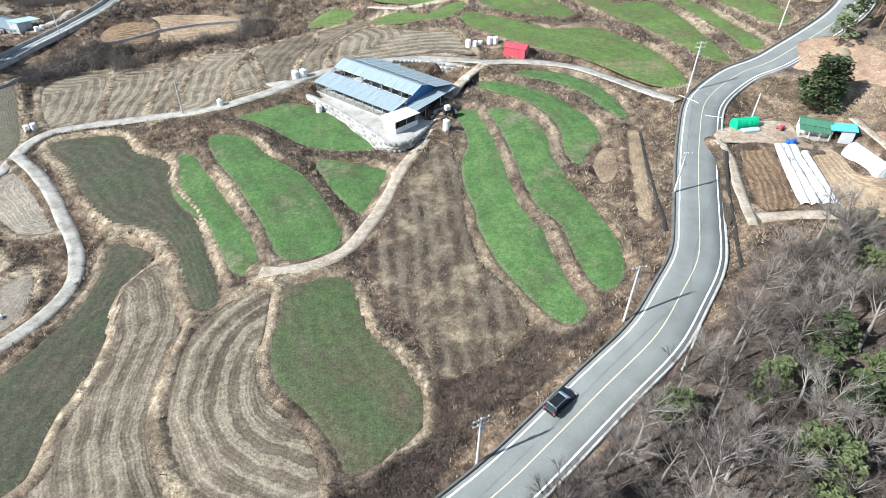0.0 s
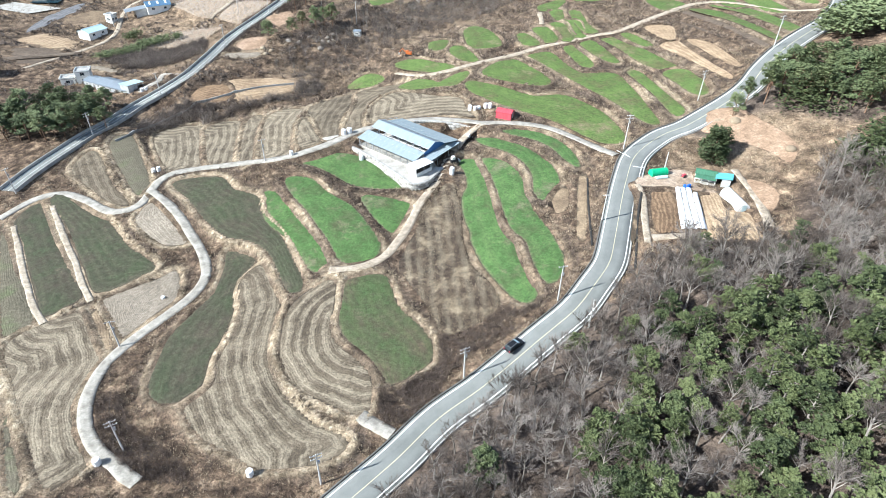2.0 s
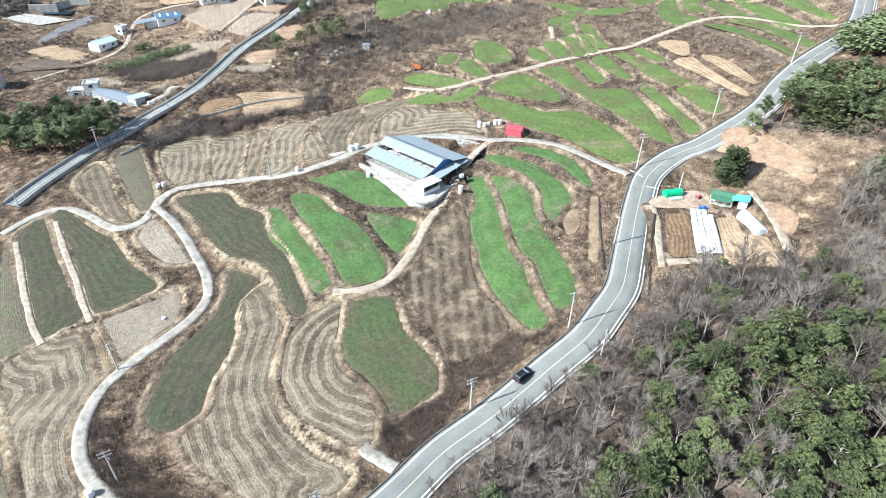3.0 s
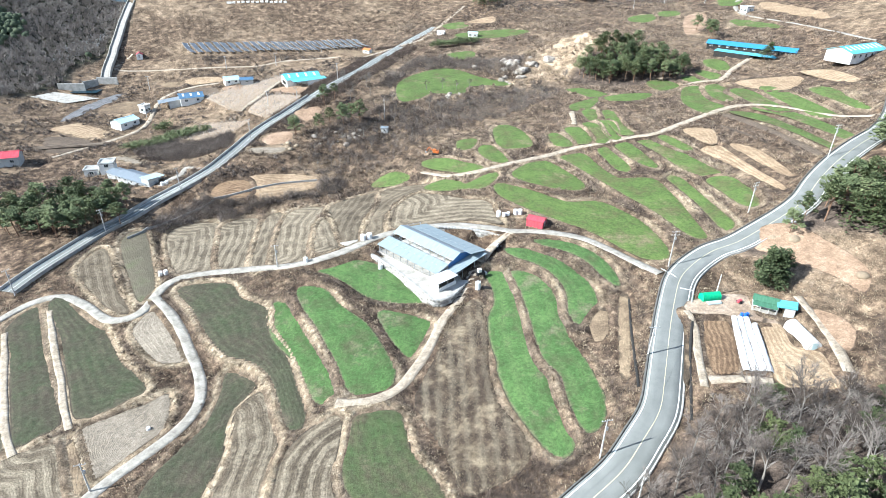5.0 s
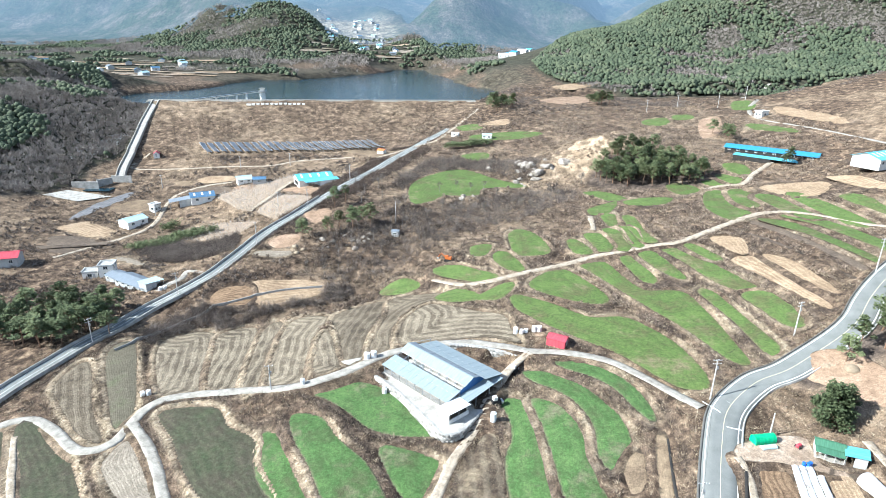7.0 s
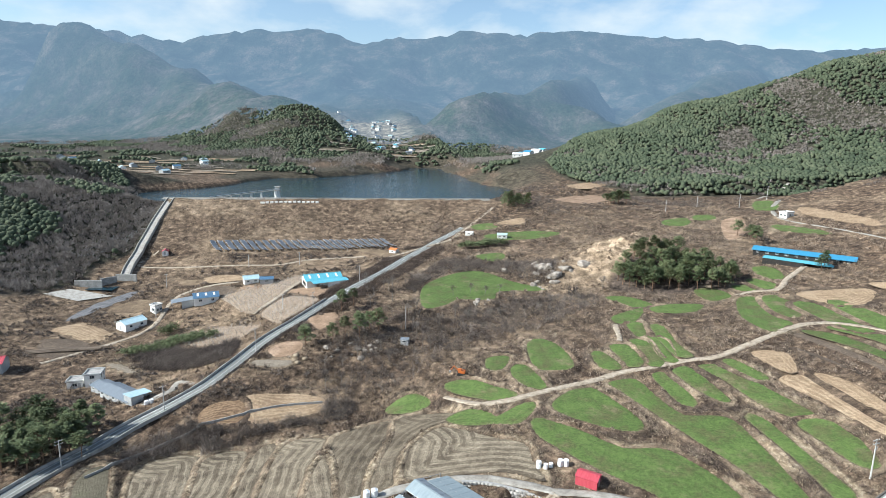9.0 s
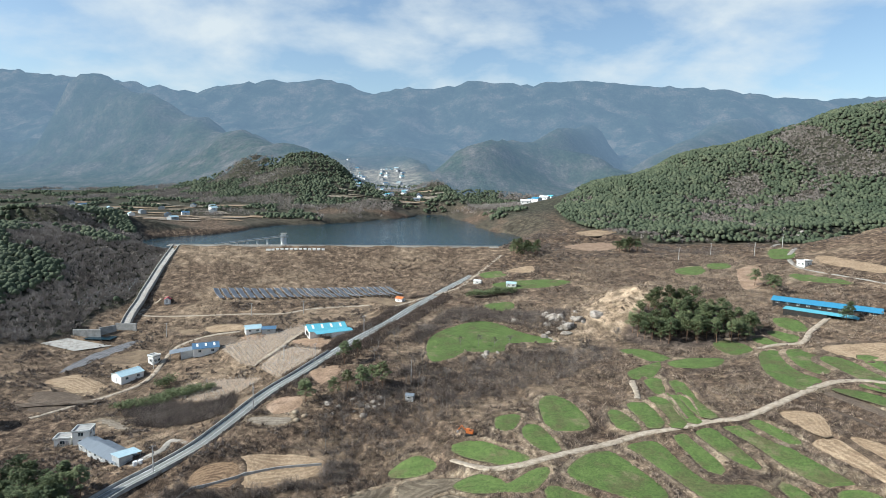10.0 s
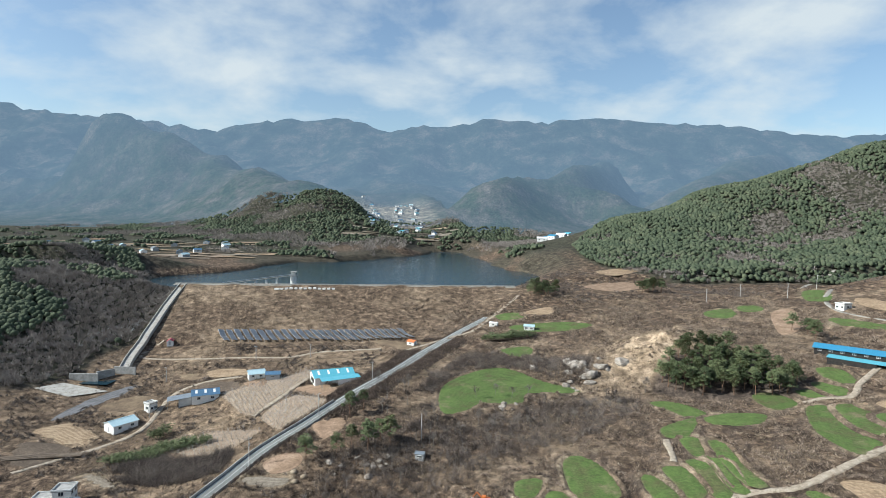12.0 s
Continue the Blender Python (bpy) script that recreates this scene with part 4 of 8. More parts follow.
FIELDS = []
for sown, text in PLAN.items():
    for pts in corners(text):
        kind = sown
        poly = rounded(pts, True, 2.0)
        cx, cy = poly.mean(0)
        z = land(poly[:, 0], poly[:, 1])
        a = np.stack([poly[:, 0] - cx, poly[:, 1] - cy, np.ones(len(poly))], 1)
        g = np.linalg.lstsq(a, z, rcond=None)[0]
        flat = 0.95 if kind in ("yard", "earth", "weeds") else 0.72
        drop = 2.0 if math.hypot(cx + 17, cy - 163) < 6 else 0.8 if math.hypot(cx + 7, cy - 141) < 5 else 0.0      # the plots below the barn's wall
        if kind == "green" and cy > 185:
            kind = "fresh"
        grow = {"green": 0.55, "fresh": 0.9, "dull": 0.35, "thin": 0.35}.get(kind, 0.0) * (2.2 if drop > 1 else 1.0)
        if grow:
            tan = np.roll(poly, -1, 0) - np.roll(poly, 1, 0)
            out = np.column_stack([tan[:, 1], -tan[:, 0]]) / (np.linalg.norm(tan, axis=1)[:, None] + 1e-6)
            area = np.sum(poly[:, 0] * np.roll(poly[:, 1], -1) - np.roll(poly[:, 0], -1) * poly[:, 1])
            poly = poly + out * (grow if area > 0 else -grow)
        if kind == "yard" and (cx > 86 or cy > 200):
            kind = "earth"
        FIELDS.append((kind, poly, (cx, cy, g[0] * flat, g[1] * flat, g[2] - drop)))


def level(plane, x, y):
    cx, cy, a, b, c = plane
    return c + a * (x - cx) + b * (y - cy)


for kind, poly, plane in FIELDS:
    w = window(poly.min(0), poly.max(0), 4)
    x, y = GX[w], GY[w]
    d, inside, _ = edge_distance(x, y, poly)
    out = np.where(inside, 0, d)
    k = 1 - ramp(out, 0.4, 3.2)
    lip = 0.5 * np.exp(-((out - 1.0) / 0.6) ** 2) * (~inside) * (kind not in ("yard", "earth", "weeds"))
    GZ[w] = GZ[w] * (1 - k) + k * (level(plane, x, y) - 0.22 * inside) + lip
    TAKEN[w] = np.maximum(TAKEN[w], inside | (out < 0.5))
    if kind not in ("yard", "earth", "weeds", "orchard"):
        BANK[w] = np.maximum(BANK[w], np.exp(-((out - 2.3) / 1.1) ** 2) * (0.55 + 0.6 * lattice(x / 7, y / 7, 36)))
    if kind in ("green", "fresh", "dull", "thin", "striped", "stubble", "brown"):
        BUND[w] = np.maximum(BUND[w], np.exp(-((out - 0.75) / 0.6) ** 2) * ((0.62 if kind in ("striped", "stubble", "brown", "dull", "thin") else 0.3) + 0.5 * lattice(x / 9, y / 9, 35)))

ROAD_HALF = {"main": 3.6, "main2": 2.5, "lane": 1.3, "path": 1.15, "strip": 0.8}
WAYS = []
for kind, text in ROADS.items():
    for pts in corners(text):
        line = rounded(pts, False, 1.5)
        for _ in range(6):
            line[1:-1] = (line[:-2] + 2 * line[1:-1] + line[2:]) / 4
        z = land(line[:, 0], line[:, 1])
        for _ in range(60 if kind.startswith("main") else 12):
            z[1:-1] = (z[:-2] + 2 * z[1:-1] + z[2:]) / 4
        if kind in ("path", "strip"):
            z = z + 0.15
        WAYS.append((kind, line, z))
for kind, line, z in sorted(WAYS, key=lambda r: -ROAD_HALF[r[0]]):
    half = ROAD_HALF[kind]
    w = window(line.min(0), line.max(0), half + 5)
    x, y = GX[w], GY[w]
    d, _, i = edge_distance(x, y, line, False)
    k = 1 - ramp(d, half + 0.3, half + (4.0 if half > 3 else 2.2))
    bed = z[np.minimum(i, len(z) - 1)] - 0.14
    if kind == "main2":      # a bridge where the valley falls away
        k = k * (1 - ramp(bed - GZ[w], 1.2, 2.5))
    GZ[w] = GZ[w] * (1 - k) + k * bed
    TAKEN[w] = np.maximum(TAKEN[w], d < half + 0.3)


def carve(x0, y0, x1, y1, turn, height, blend=1.5):
    """Levels a turned rectangle, centred at (x0, y0) and x1 by y1 across, for a building to stand on."""
    r = math.hypot(x1, y1)
    w = window((x0 - r, y0 - r), (x0 + r, y0 + r), 2)
    x, y = GX[w] - x0, GY[w] - y0
    c, s = math.cos(turn), math.sin(turn)
    u, v = np.abs(x * c + y * s) - x1 / 2, np.abs(-x * s + y * c) - y1 / 2
    d = np.maximum(np.maximum(u, v), 0)
    k = 1 - ramp(d, 0.2, blend)
    GZ[w] = GZ[w] * (1 - k) + k * height
    TAKEN[w] = np.maximum(TAKEN[w], d < 0.3)


def ground_z(x, y):
    i = int(np.clip(np.searchsorted(gx, x) - 1, 0, len(gx) - 2))
    j = int(np.clip(np.searchsorted(gy, y) - 1, 0, len(gy) - 2))
    u, v = (x - gx[i]) / (gx[i + 1] - gx[i]), (y - gy[j]) / (gy[j + 1] - gy[j])
    return (GZ[j, i] * (1 - u) + GZ[j, i + 1] * u) * (1 - v) + (GZ[j + 1, i] * (1 - u) + GZ[j + 1, i + 1] * u) * v


def taken(x, y):
    return TAKEN[int(np.clip(np.searchsorted(gy, y), 0, len(gy) - 1)), int(np.clip(np.searchsorted(gx, x), 0, len(gx) - 1))] > 0.5


# level ground for the barn and its yard
carve(-0.5, 174.0, 25, 19, radians(-44), 1.0, 0.9)
carve(3.0, 157.5, 7, 7, radians(43), 0.7, 1.5)
carve(14.5, 174.5, 10, 11, radians(-42), 3.0, 2.0)
# where woods stand, as outlines
WOODS = {
    "near": "-14 44, -2 58, 12 70, 26 80, 38 89, 46 94, 54 103, 62 105, 76 101, 90 104, 98 120, 108 128, 126 136, 150 148, 190 168, 210 150, 190 20, 90 -30, 10 -10",
    "grove": "87 160, 96 162, 104 164, 110 160, 116 154, 124 145, 132 149, 133 162, 124 172, 116 178, 108 171, 98 168",
    "left": "-226 398, -216 430, -226 476, -236 500, -300 560, -420 640, -520 560, -480 380, -330 330, -250 340, -222 368",
    "right": "150 590, 260 600, 380 560, 420 500, 470 420, 900 400, 1400 600, 1400 1000, 700 1150, 250 1010, 120 820, 90 690",
    "knoll": "74 336, 90 328, 112 326, 130 332, 128 350, 110 360, 88 358",
}
WOOD_OUT = {k: rounded(corners(v)[0], True, 6.0) for k, v in WOODS.items()}
wood_mask = np.zeros_like(GZ)
for name, poly in WOOD_OUT.items():
    w = window(poly.min(0), poly.max(0), 10)
    d, inside, _ = edge_distance(GX[w], GY[w], poly)
    wood_mask[w] = np.maximum(wood_mask[w], np.where(inside, 1, 1 - ramp(d, 0, 6)))
wood_mask = np.maximum(wood_mask, np.maximum(ramp(GY, 640, 760) * ramp(GZ - far_floor(GX, GY), 4, 12), ramp(GY, 540, 600) * ramp(-GX, 236, 262) * ramp(GZ, 37, 41)))
wood_mask = np.maximum(wood_mask, 0.7 * ramp(GY, 590, 690) * ramp(lattice(GX / 50, GY / 50, 40) + 0.5, 0.0, 0.6))
# bare earth; the last term also pales the valley in place of haze
bare_mask = np.clip(0.4 * np.exp(-(((GX - 98) / 24) ** 2 + ((GY - 151) / 18) ** 2)) + 0.10 * ((GX > -230) & (GX < 20) & (GY > 425) & (GY < 540)) + 0.15 * ramp(-GX, 80, 110) * ramp(GY, 270, 300) * (1 - ramp(GY, 400, 430))
                    + 0.95 * np.exp(-(((GX - 78) / 36) ** 2 + ((GY - 366) / 30) ** 2)) + 0.34 * ramp(GY, 195, 250) * (1 - ramp(GY, 480, 560)) * ramp(lattice(GX / 24, GY / 24, 38) + 0.4 * lattice(GX / 9, GY / 9, 39), -0.25, 0.6), 0, 1) * (1 - wood_mask)

nx, ny = len(gx), len(gy)
me = bpy.data.meshes.new("ground")
me.vertices.add(nx * ny)
me.vertices.foreach_set("co", np.stack([GX, GY, GZ], -1).astype(np.float32).ravel())
ii = (np.arange(ny - 1)[:, None] * nx + np.arange(nx - 1)[None]).ravel()
quads = np.stack([ii, ii + 1, ii + nx + 1, ii + nx], -1)
me.loops.add(quads.size)
me.loops.foreach_set("vertex_index", quads.astype(np.int32).ravel())
me.polygons.add(len(quads))
me.polygons.foreach_set("loop_start", (np.arange(len(quads)) * 4).astype(np.int32))
me.update(calc_edges=True)
me.polygons.foreach_set("use_smooth", np.ones(len(quads), bool))
for key, values in (("wood", wood_mask), ("bare", bare_mask), ("bund", np.clip(BUND, 0, 1)), ("bank", np.clip(BANK, 0, 0.9)), ("pines", 0.9 * wood_mask * ramp(GY, 330, 370) * ((GX < -205) | (GY > 560)))):
    me.attributes.new(key, "FLOAT", "POINT").data.foreach_set("value", values.astype(np.float32).ravel())
me.materials.append(ground_mat())
ground = tagged(new("ground", me), "dry brown winter ground of a terraced valley", "ground", kind="structure")


bx, by = np.arange(-3400, 3401, 26.0), np.concatenate([np.arange(1180, 2900, 17.0), np.arange(2900, 3500, 100.0)])
BX, BY = np.meshgrid(bx, by)
BZ = land(BX, BY) - 14 * (1 - ramp(BY, 1180, 1215))
me = bpy.data.meshes.new("backdrop")
me.vertices.add(BX.size)
me.vertices.foreach_set("co", np.stack([BX, BY, BZ], -1).astype(np.float32).ravel())
ii = (np.arange(len(by) - 1)[:, None] * len(bx) + np.arange(len(bx) - 1)[None]).ravel()
quads = np.stack([ii, ii + 1, ii + len(bx) + 1, ii + len(bx)], -1)
me.loops.add(quads.size)
me.loops.foreach_set("vertex_index", quads.astype(np.int32).ravel())
me.polygons.add(len(quads))
me.polygons.foreach_set("loop_start", (np.arange(len(quads)) * 4).astype(np.int32))
me.update(calc_edges=True)
valley = -134 - 0.23 * (BY - 1000)
me.attributes.new("open", "FLOAT", "POINT").data.foreach_set("value", ((1 - ramp(np.abs(BX - valley), 45, 120)) * (1 - ramp(BY, 1500, 1700)) * 0.9).astype(np.float32).ravel())
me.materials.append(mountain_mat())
tagged(new("backdrop", me), "distant wooded mountain range with blue haze painted in", "mountains", kind="structure")


def mesh_from(name, verts, faces, material, smooth=False):
    me = bpy.data.meshes.new(name)
    me.from_pydata([tuple(v) for v in verts], [], faces)
    me.materials.append(material)
    if smooth:
        me.polygons.foreach_set("use_smooth", [True] * len(me.polygons))
    return me


def lay_field(kind, poly, plane):
    edge = [Vector((float(a), float(b))) for a, b in poly]
    lo, hi = poly.min(0), poly.max(0)
    step = max(1.6, min(3.0, math.sqrt((hi[0] - lo[0]) * (hi[1] - lo[1])) / 22))
    px, py = np.meshgrid(np.arange(lo[0], hi[0], step), np.arange(lo[1], hi[1], step))
    px, py = px.ravel() + 0.2 * np.sin(py.ravel() * 3), py.ravel() + 0.2 * np.sin(px.ravel() * 5)
    d, inside, _ = edge_distance(px, py, poly)
    keep = inside & (d > 0.6)
    pts = edge + [Vector((float(a), float(b))) for a, b in zip(px[keep], py[keep])]
    n = len(edge)
    vs, _, fs, *_ = geometry.delaunay_2d_cdt(pts, [(i, (i + 1) % n) for i in range(n)], [], 1, 1e-4)
    v = np.array([(a.x, a.y) for a in vs])
    d, _, _ = edge_distance(v[:, 0], v[:, 1], poly)
    # rows run along the two long sides
    c = poly - poly.mean(0)
    long = np.linalg.svd(c, full_matrices=False)[2][0]
    i0, i1 = sorted((int(np.argmin(c @ long)), int(np.argmax(c @ long))))
    side_a, side_b = poly[i0:i1 + 1], np.concatenate([poly[i1:], poly[:i0 + 1]])
    da, _, _ = edge_distance(v[:, 0], v[:, 1], side_a, False)
    db, _, _ = edge_distance(v[:, 0], v[:, 1], side_b, False)
    across = np.ptp(c @ np.array([-long[1], long[0]])) * 0.8
    z = level(plane, v[:, 0], v[:, 1]) + 0.05 * lattice(v[:, 0] / 4, v[:, 1] / 4, 41) + np.where(d < 0.05, -0.16, 0.02)
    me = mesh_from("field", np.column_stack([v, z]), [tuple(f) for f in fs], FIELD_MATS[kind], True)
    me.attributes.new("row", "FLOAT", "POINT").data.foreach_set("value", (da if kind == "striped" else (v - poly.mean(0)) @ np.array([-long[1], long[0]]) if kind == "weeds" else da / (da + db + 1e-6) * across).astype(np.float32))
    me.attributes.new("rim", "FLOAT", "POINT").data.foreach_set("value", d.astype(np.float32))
    me.validate()
    return tagged(new("yard" if kind == "yard" else "field", me), FIELD_LABELS[kind], "yard" if kind == "yard" else "field", kind="structure")


for f in FIELDS:
    lay_field(*f)


def far_plot(x, y, wide, deep, turn, kind):
    """A narrow terrace plot on the open floor of the upper valley, laid over the ground."""
    n = max(3, int(wide / 8))
    c, s = math.cos(turn), math.sin(turn)
    u = np.linspace(-wide / 2, wide / 2, n + 1)
    bow = 2.5 * np.sin(u / wide * 3 + x)
    px = np.concatenate([x + u * c - (bow - deep / 2) * s, x + u * c - (bow + deep / 2) * s])
    py = np.concatenate([y + u * s + (bow - deep / 2) * c, y + u * s + (bow + deep / 2) * c])
    z = np.array([ground_z(a, b) for a, b in zip(px, py)])
    if z.min() < WATER + 1.5 or np.ptp(z) > 9:
        return
    PLOTS.append((x, y, wide / 2, deep + 4))
    me = mesh_from("field", np.column_stack([px, py, np.maximum(z, z.mean() - 0.5) + 0.9]), [(i, n + 1 + i, n + 2 + i, i + 1) for i in range(n)], FIELD_MATS[kind], True)
    me.attributes.new("rim", "FLOAT", "POINT").data.foreach_set("value", np.full(2 * n + 2, 9.0, np.float32))
    me.attributes.new("row", "FLOAT", "POINT").data.foreach_set("value", np.repeat([0.0, deep], n + 1).astype(np.float32))
    tagged(new("field", me), FIELD_LABELS[kind], "field", kind="structure")


PLOTS = []
plot_rng = np.random.default_rng(11)
KINDS = ("tilled", "stubble", "earth", "orchard", "stubble", "orchard", "striped")
for x0, y0, x1, y1, count in ((-640, 640, -330, 930, 64), (-330, 690, -250, 800, 8), (-215, 985, -55, 1235, 44)):
    for i in range(count):
        far_plot(plot_rng.uniform(x0, x1), y0 + (y1 - y0) * (i + 0.5) / count, plot_rng.uniform(26, 70), plot_rng.uniform(6, 11), plot_rng.uniform(-0.15, 0.25), KINDS[int(plot_rng.integers(7))])


def ribbon(line, z, left, right, rise):
    """A strip along a line, from left to right of it (metres), as vertices and faces."""
    t = np.gradient(line, axis=0)
    t /= np.linalg.norm(t, axis=1)[:, None] + 1e-9
    nrm = np.column_stack([-t[:, 1], t[:, 0]])
    a, b = line + nrm * left, line + nrm * right
    v = [(p[0], p[1], h + rise) for p, h in zip(a, z)] + [(p[0], p[1], h + rise) for p, h in zip(b, z)]
    n = len(line)
    return v, [(i + 1, i, n + i, n + i + 1) for i in range(n - 1)]


def slab(line, z, half, rise, drop, wobble=0.0):
    """A road bed with a slight crown and sides that go down into the ground."""
    t = np.gradient(line, axis=0)
    t /= np.linalg.norm(t, axis=1)[:, None] + 1e-9
    nrm = np.column_stack([-t[:, 1], t[:, 0]])
    rows = []
    for off, h in ((half + 0.15, -drop), (half, 0.0), (half * 0.4, 0.03), (-half * 0.4, 0.03), (-half, 0.0), (-half - 0.15, -drop)):
        k = off * (1 + wobble * lattice(np.arange(len(line)) * 0.5 + (9 if off > 0 else 0), np.zeros(len(line)), 5))
        rows.append(np.column_stack([line + nrm * k[:, None], z + rise + h]))
    v = np.concatenate(rows)
    n = len(line)
    return v, [(r * n + i, r * n + i + 1, (r + 1) * n + i + 1, (r + 1) * n + i) for r in range(5) for i in range(n - 1)]


def part(name, mesh_or_bm, material=None, parent=None, label=""):
    """One mesh object under a thing or a part."""
    if isinstance(mesh_or_bm, bmesh.types.BMesh):
        me = bpy.data.meshes.new(name)
        mesh_or_bm.to_mesh(me)
        mesh_or_bm.free()
        me.materials.append(material)
    else:
        me = mesh_or_bm
    ob = new(name, me)
    ob.parent = parent
    if label:
        ob["label"] = label
    return ob


for kind, line, z in WAYS:
    half = ROAD_HALF[kind]
    if kind.startswith("main"):
        road = tagged(new("road", mesh_from("road", *slab(line, z, half, 0.0, 0.4), ASPHALT, True)), "grey asphalt two-lane road with worn white edge lines", "road", kind="structure")
        part("edge_line", mesh_from("edge_line", *ribbon(line, z, half - 0.42, half - 0.64, 0.03), WHITE_PAINT), None, road)
        part("edge_line", mesh_from("edge_line", *ribbon(line, z, -half + 0.64, -half + 0.42, 0.03), WHITE_PAINT), None, road)
        part("centre_line", mesh_from("centre_line", *ribbon(line, z, 0.07, -0.07, 0.055), YELLOW_PAINT if kind == "main" else WHITE_PAINT), None, road)
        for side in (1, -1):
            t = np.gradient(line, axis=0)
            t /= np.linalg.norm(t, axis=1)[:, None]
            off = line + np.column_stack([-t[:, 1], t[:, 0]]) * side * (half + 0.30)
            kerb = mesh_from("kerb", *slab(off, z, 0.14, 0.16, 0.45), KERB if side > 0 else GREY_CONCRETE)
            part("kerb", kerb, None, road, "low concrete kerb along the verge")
    elif kind == "lane":
        tagged(new("lane", mesh_from("lane", *slab(line, z, half, 0.0, 0.3, 0.14), CONCRETE, True)), "pale concrete farm lane", "road", kind="structure")
    else:
        tagged(new("track", mesh_from("track", *slab(line, z, half, 0.0, 0.3, 0.28), TRACK, True)), "pale dirt farm track between fields", "track", kind="structure")

water_out = [(-238, 498.5), (-100, 518.5), (24, 538), (60, 560), (60, 760), (20, 1010), (-130, 1010), (-290, 760), (-300, 600), (-290, 540)]
water = mesh_from("water", [(x, y, WATER) for x, y in water_out], [tuple(range(len(water_out)))], water_mat())
tagged(new("water", water), "dark blue reservoir water, faintly rippled", "water", kind="structure")


# ---- trees and brush ----
BARK = surface("grey_bark", [(0.3, (0.13, 0.115, 0.10)), (0.7, (0.27, 0.245, 0.22))], 2.0, 9.0, 0.3, 0.95, vary=0.35)
TWIG = surface("bare_twigs", [(0.3, (0.075, 0.061, 0.052)), (0.5, (0.130, 0.109, 0.096)), (0.7, (0.225, 0.197, 0.176))], 0.8, 5.0, 0.25, 0.95, vary=0.6)
PINE_BARK = surface("pine_bark", [(0.3, (0.12, 0.075, 0.05)), (0.7, (0.24, 0.15, 0.10))], 2.0, 9.0, 0.3, 0.95)
PINE_LEAF = surface("pine_needles", [(0.3, (0.066, 0.088, 0.042)), (0.5, (0.112, 0.138, 0.064)), (0.7, (0.18, 0.208, 0.102))], 0.5, 5.0, 0.35, 0.8, vary=0.35)
BROAD_LEAF = surface("evergreen_leaves", [(0.3, (0.044, 0.058, 0.025)), (0.5, (0.072, 0.090, 0.036)), (0.7, (0.118, 0.137, 0.058))], 0.5, 5.0, 0.35, 0.7, vary=0.4)
BAMBOO = surface("bamboo_leaves", [(0.3, (0.060, 0.085, 0.040)), (0.5, (0.10, 0.13, 0.06)), (0.7, (0.17, 0.20, 0.10))], 0.6, 5.0, 0.35, 0.75, vary=0.35)
rng = np.random.default_rng(5)


def stick(p, q, r0, r1, sides=3):
    """A tapered branch from p to q, as vertices and faces."""
    p, q = np.asarray(p, float), np.asarray(q, float)
    d = q - p
    d /= np.linalg.norm(d) + 1e-9
    u = np.cross(d, (0.3, 0.9, 0.1) if abs(d[2]) > 0.9 else (0, 0, 1))
    u /= np.linalg.norm(u)
    w = np.cross(d, u)
    a = np.arange(sides) * 2 * math.pi / sides
    ring = np.cos(a)[:, None] * u + np.sin(a)[:, None] * w
    v = np.concatenate([p + ring * r0, q + ring * r1])
    f = []
    for i in range(sides):
        j = (i + 1) % sides
        f += [(i, j, sides + j), (i, sides + j, sides + i)]
    return v, f


def gather(pieces):
    vs, fs, n = [], [], 0
    for v, f in pieces:
        vs.append(np.asarray(v, float))
        fs += [tuple(i + n for i in t) for t in f]
        n += len(v)
    return np.concatenate(vs), fs


def swing(d, angle, turn):
    """Bends direction d by an angle, towards a turn round it."""
    u = np.cross(d, (0.2, 0.1, 1.0) if abs(d[2]) < 0.9 else (1, 0, 0))
    u /= np.linalg.norm(u)
    w = np.cross(d, u)
    out = d * math.cos(angle) + (u * math.cos(turn) + w * math.sin(turn)) * math.sin(angle)
    return out / np.linalg.norm(out)


def blade(p, d, length, width):
    s = np.cross(d, rng.normal(size=3))
    s /= np.linalg.norm(s) + 1e-9
    return np.array([p - s * width, p + s * width, p + d * length]), [(0, 1, 2)]


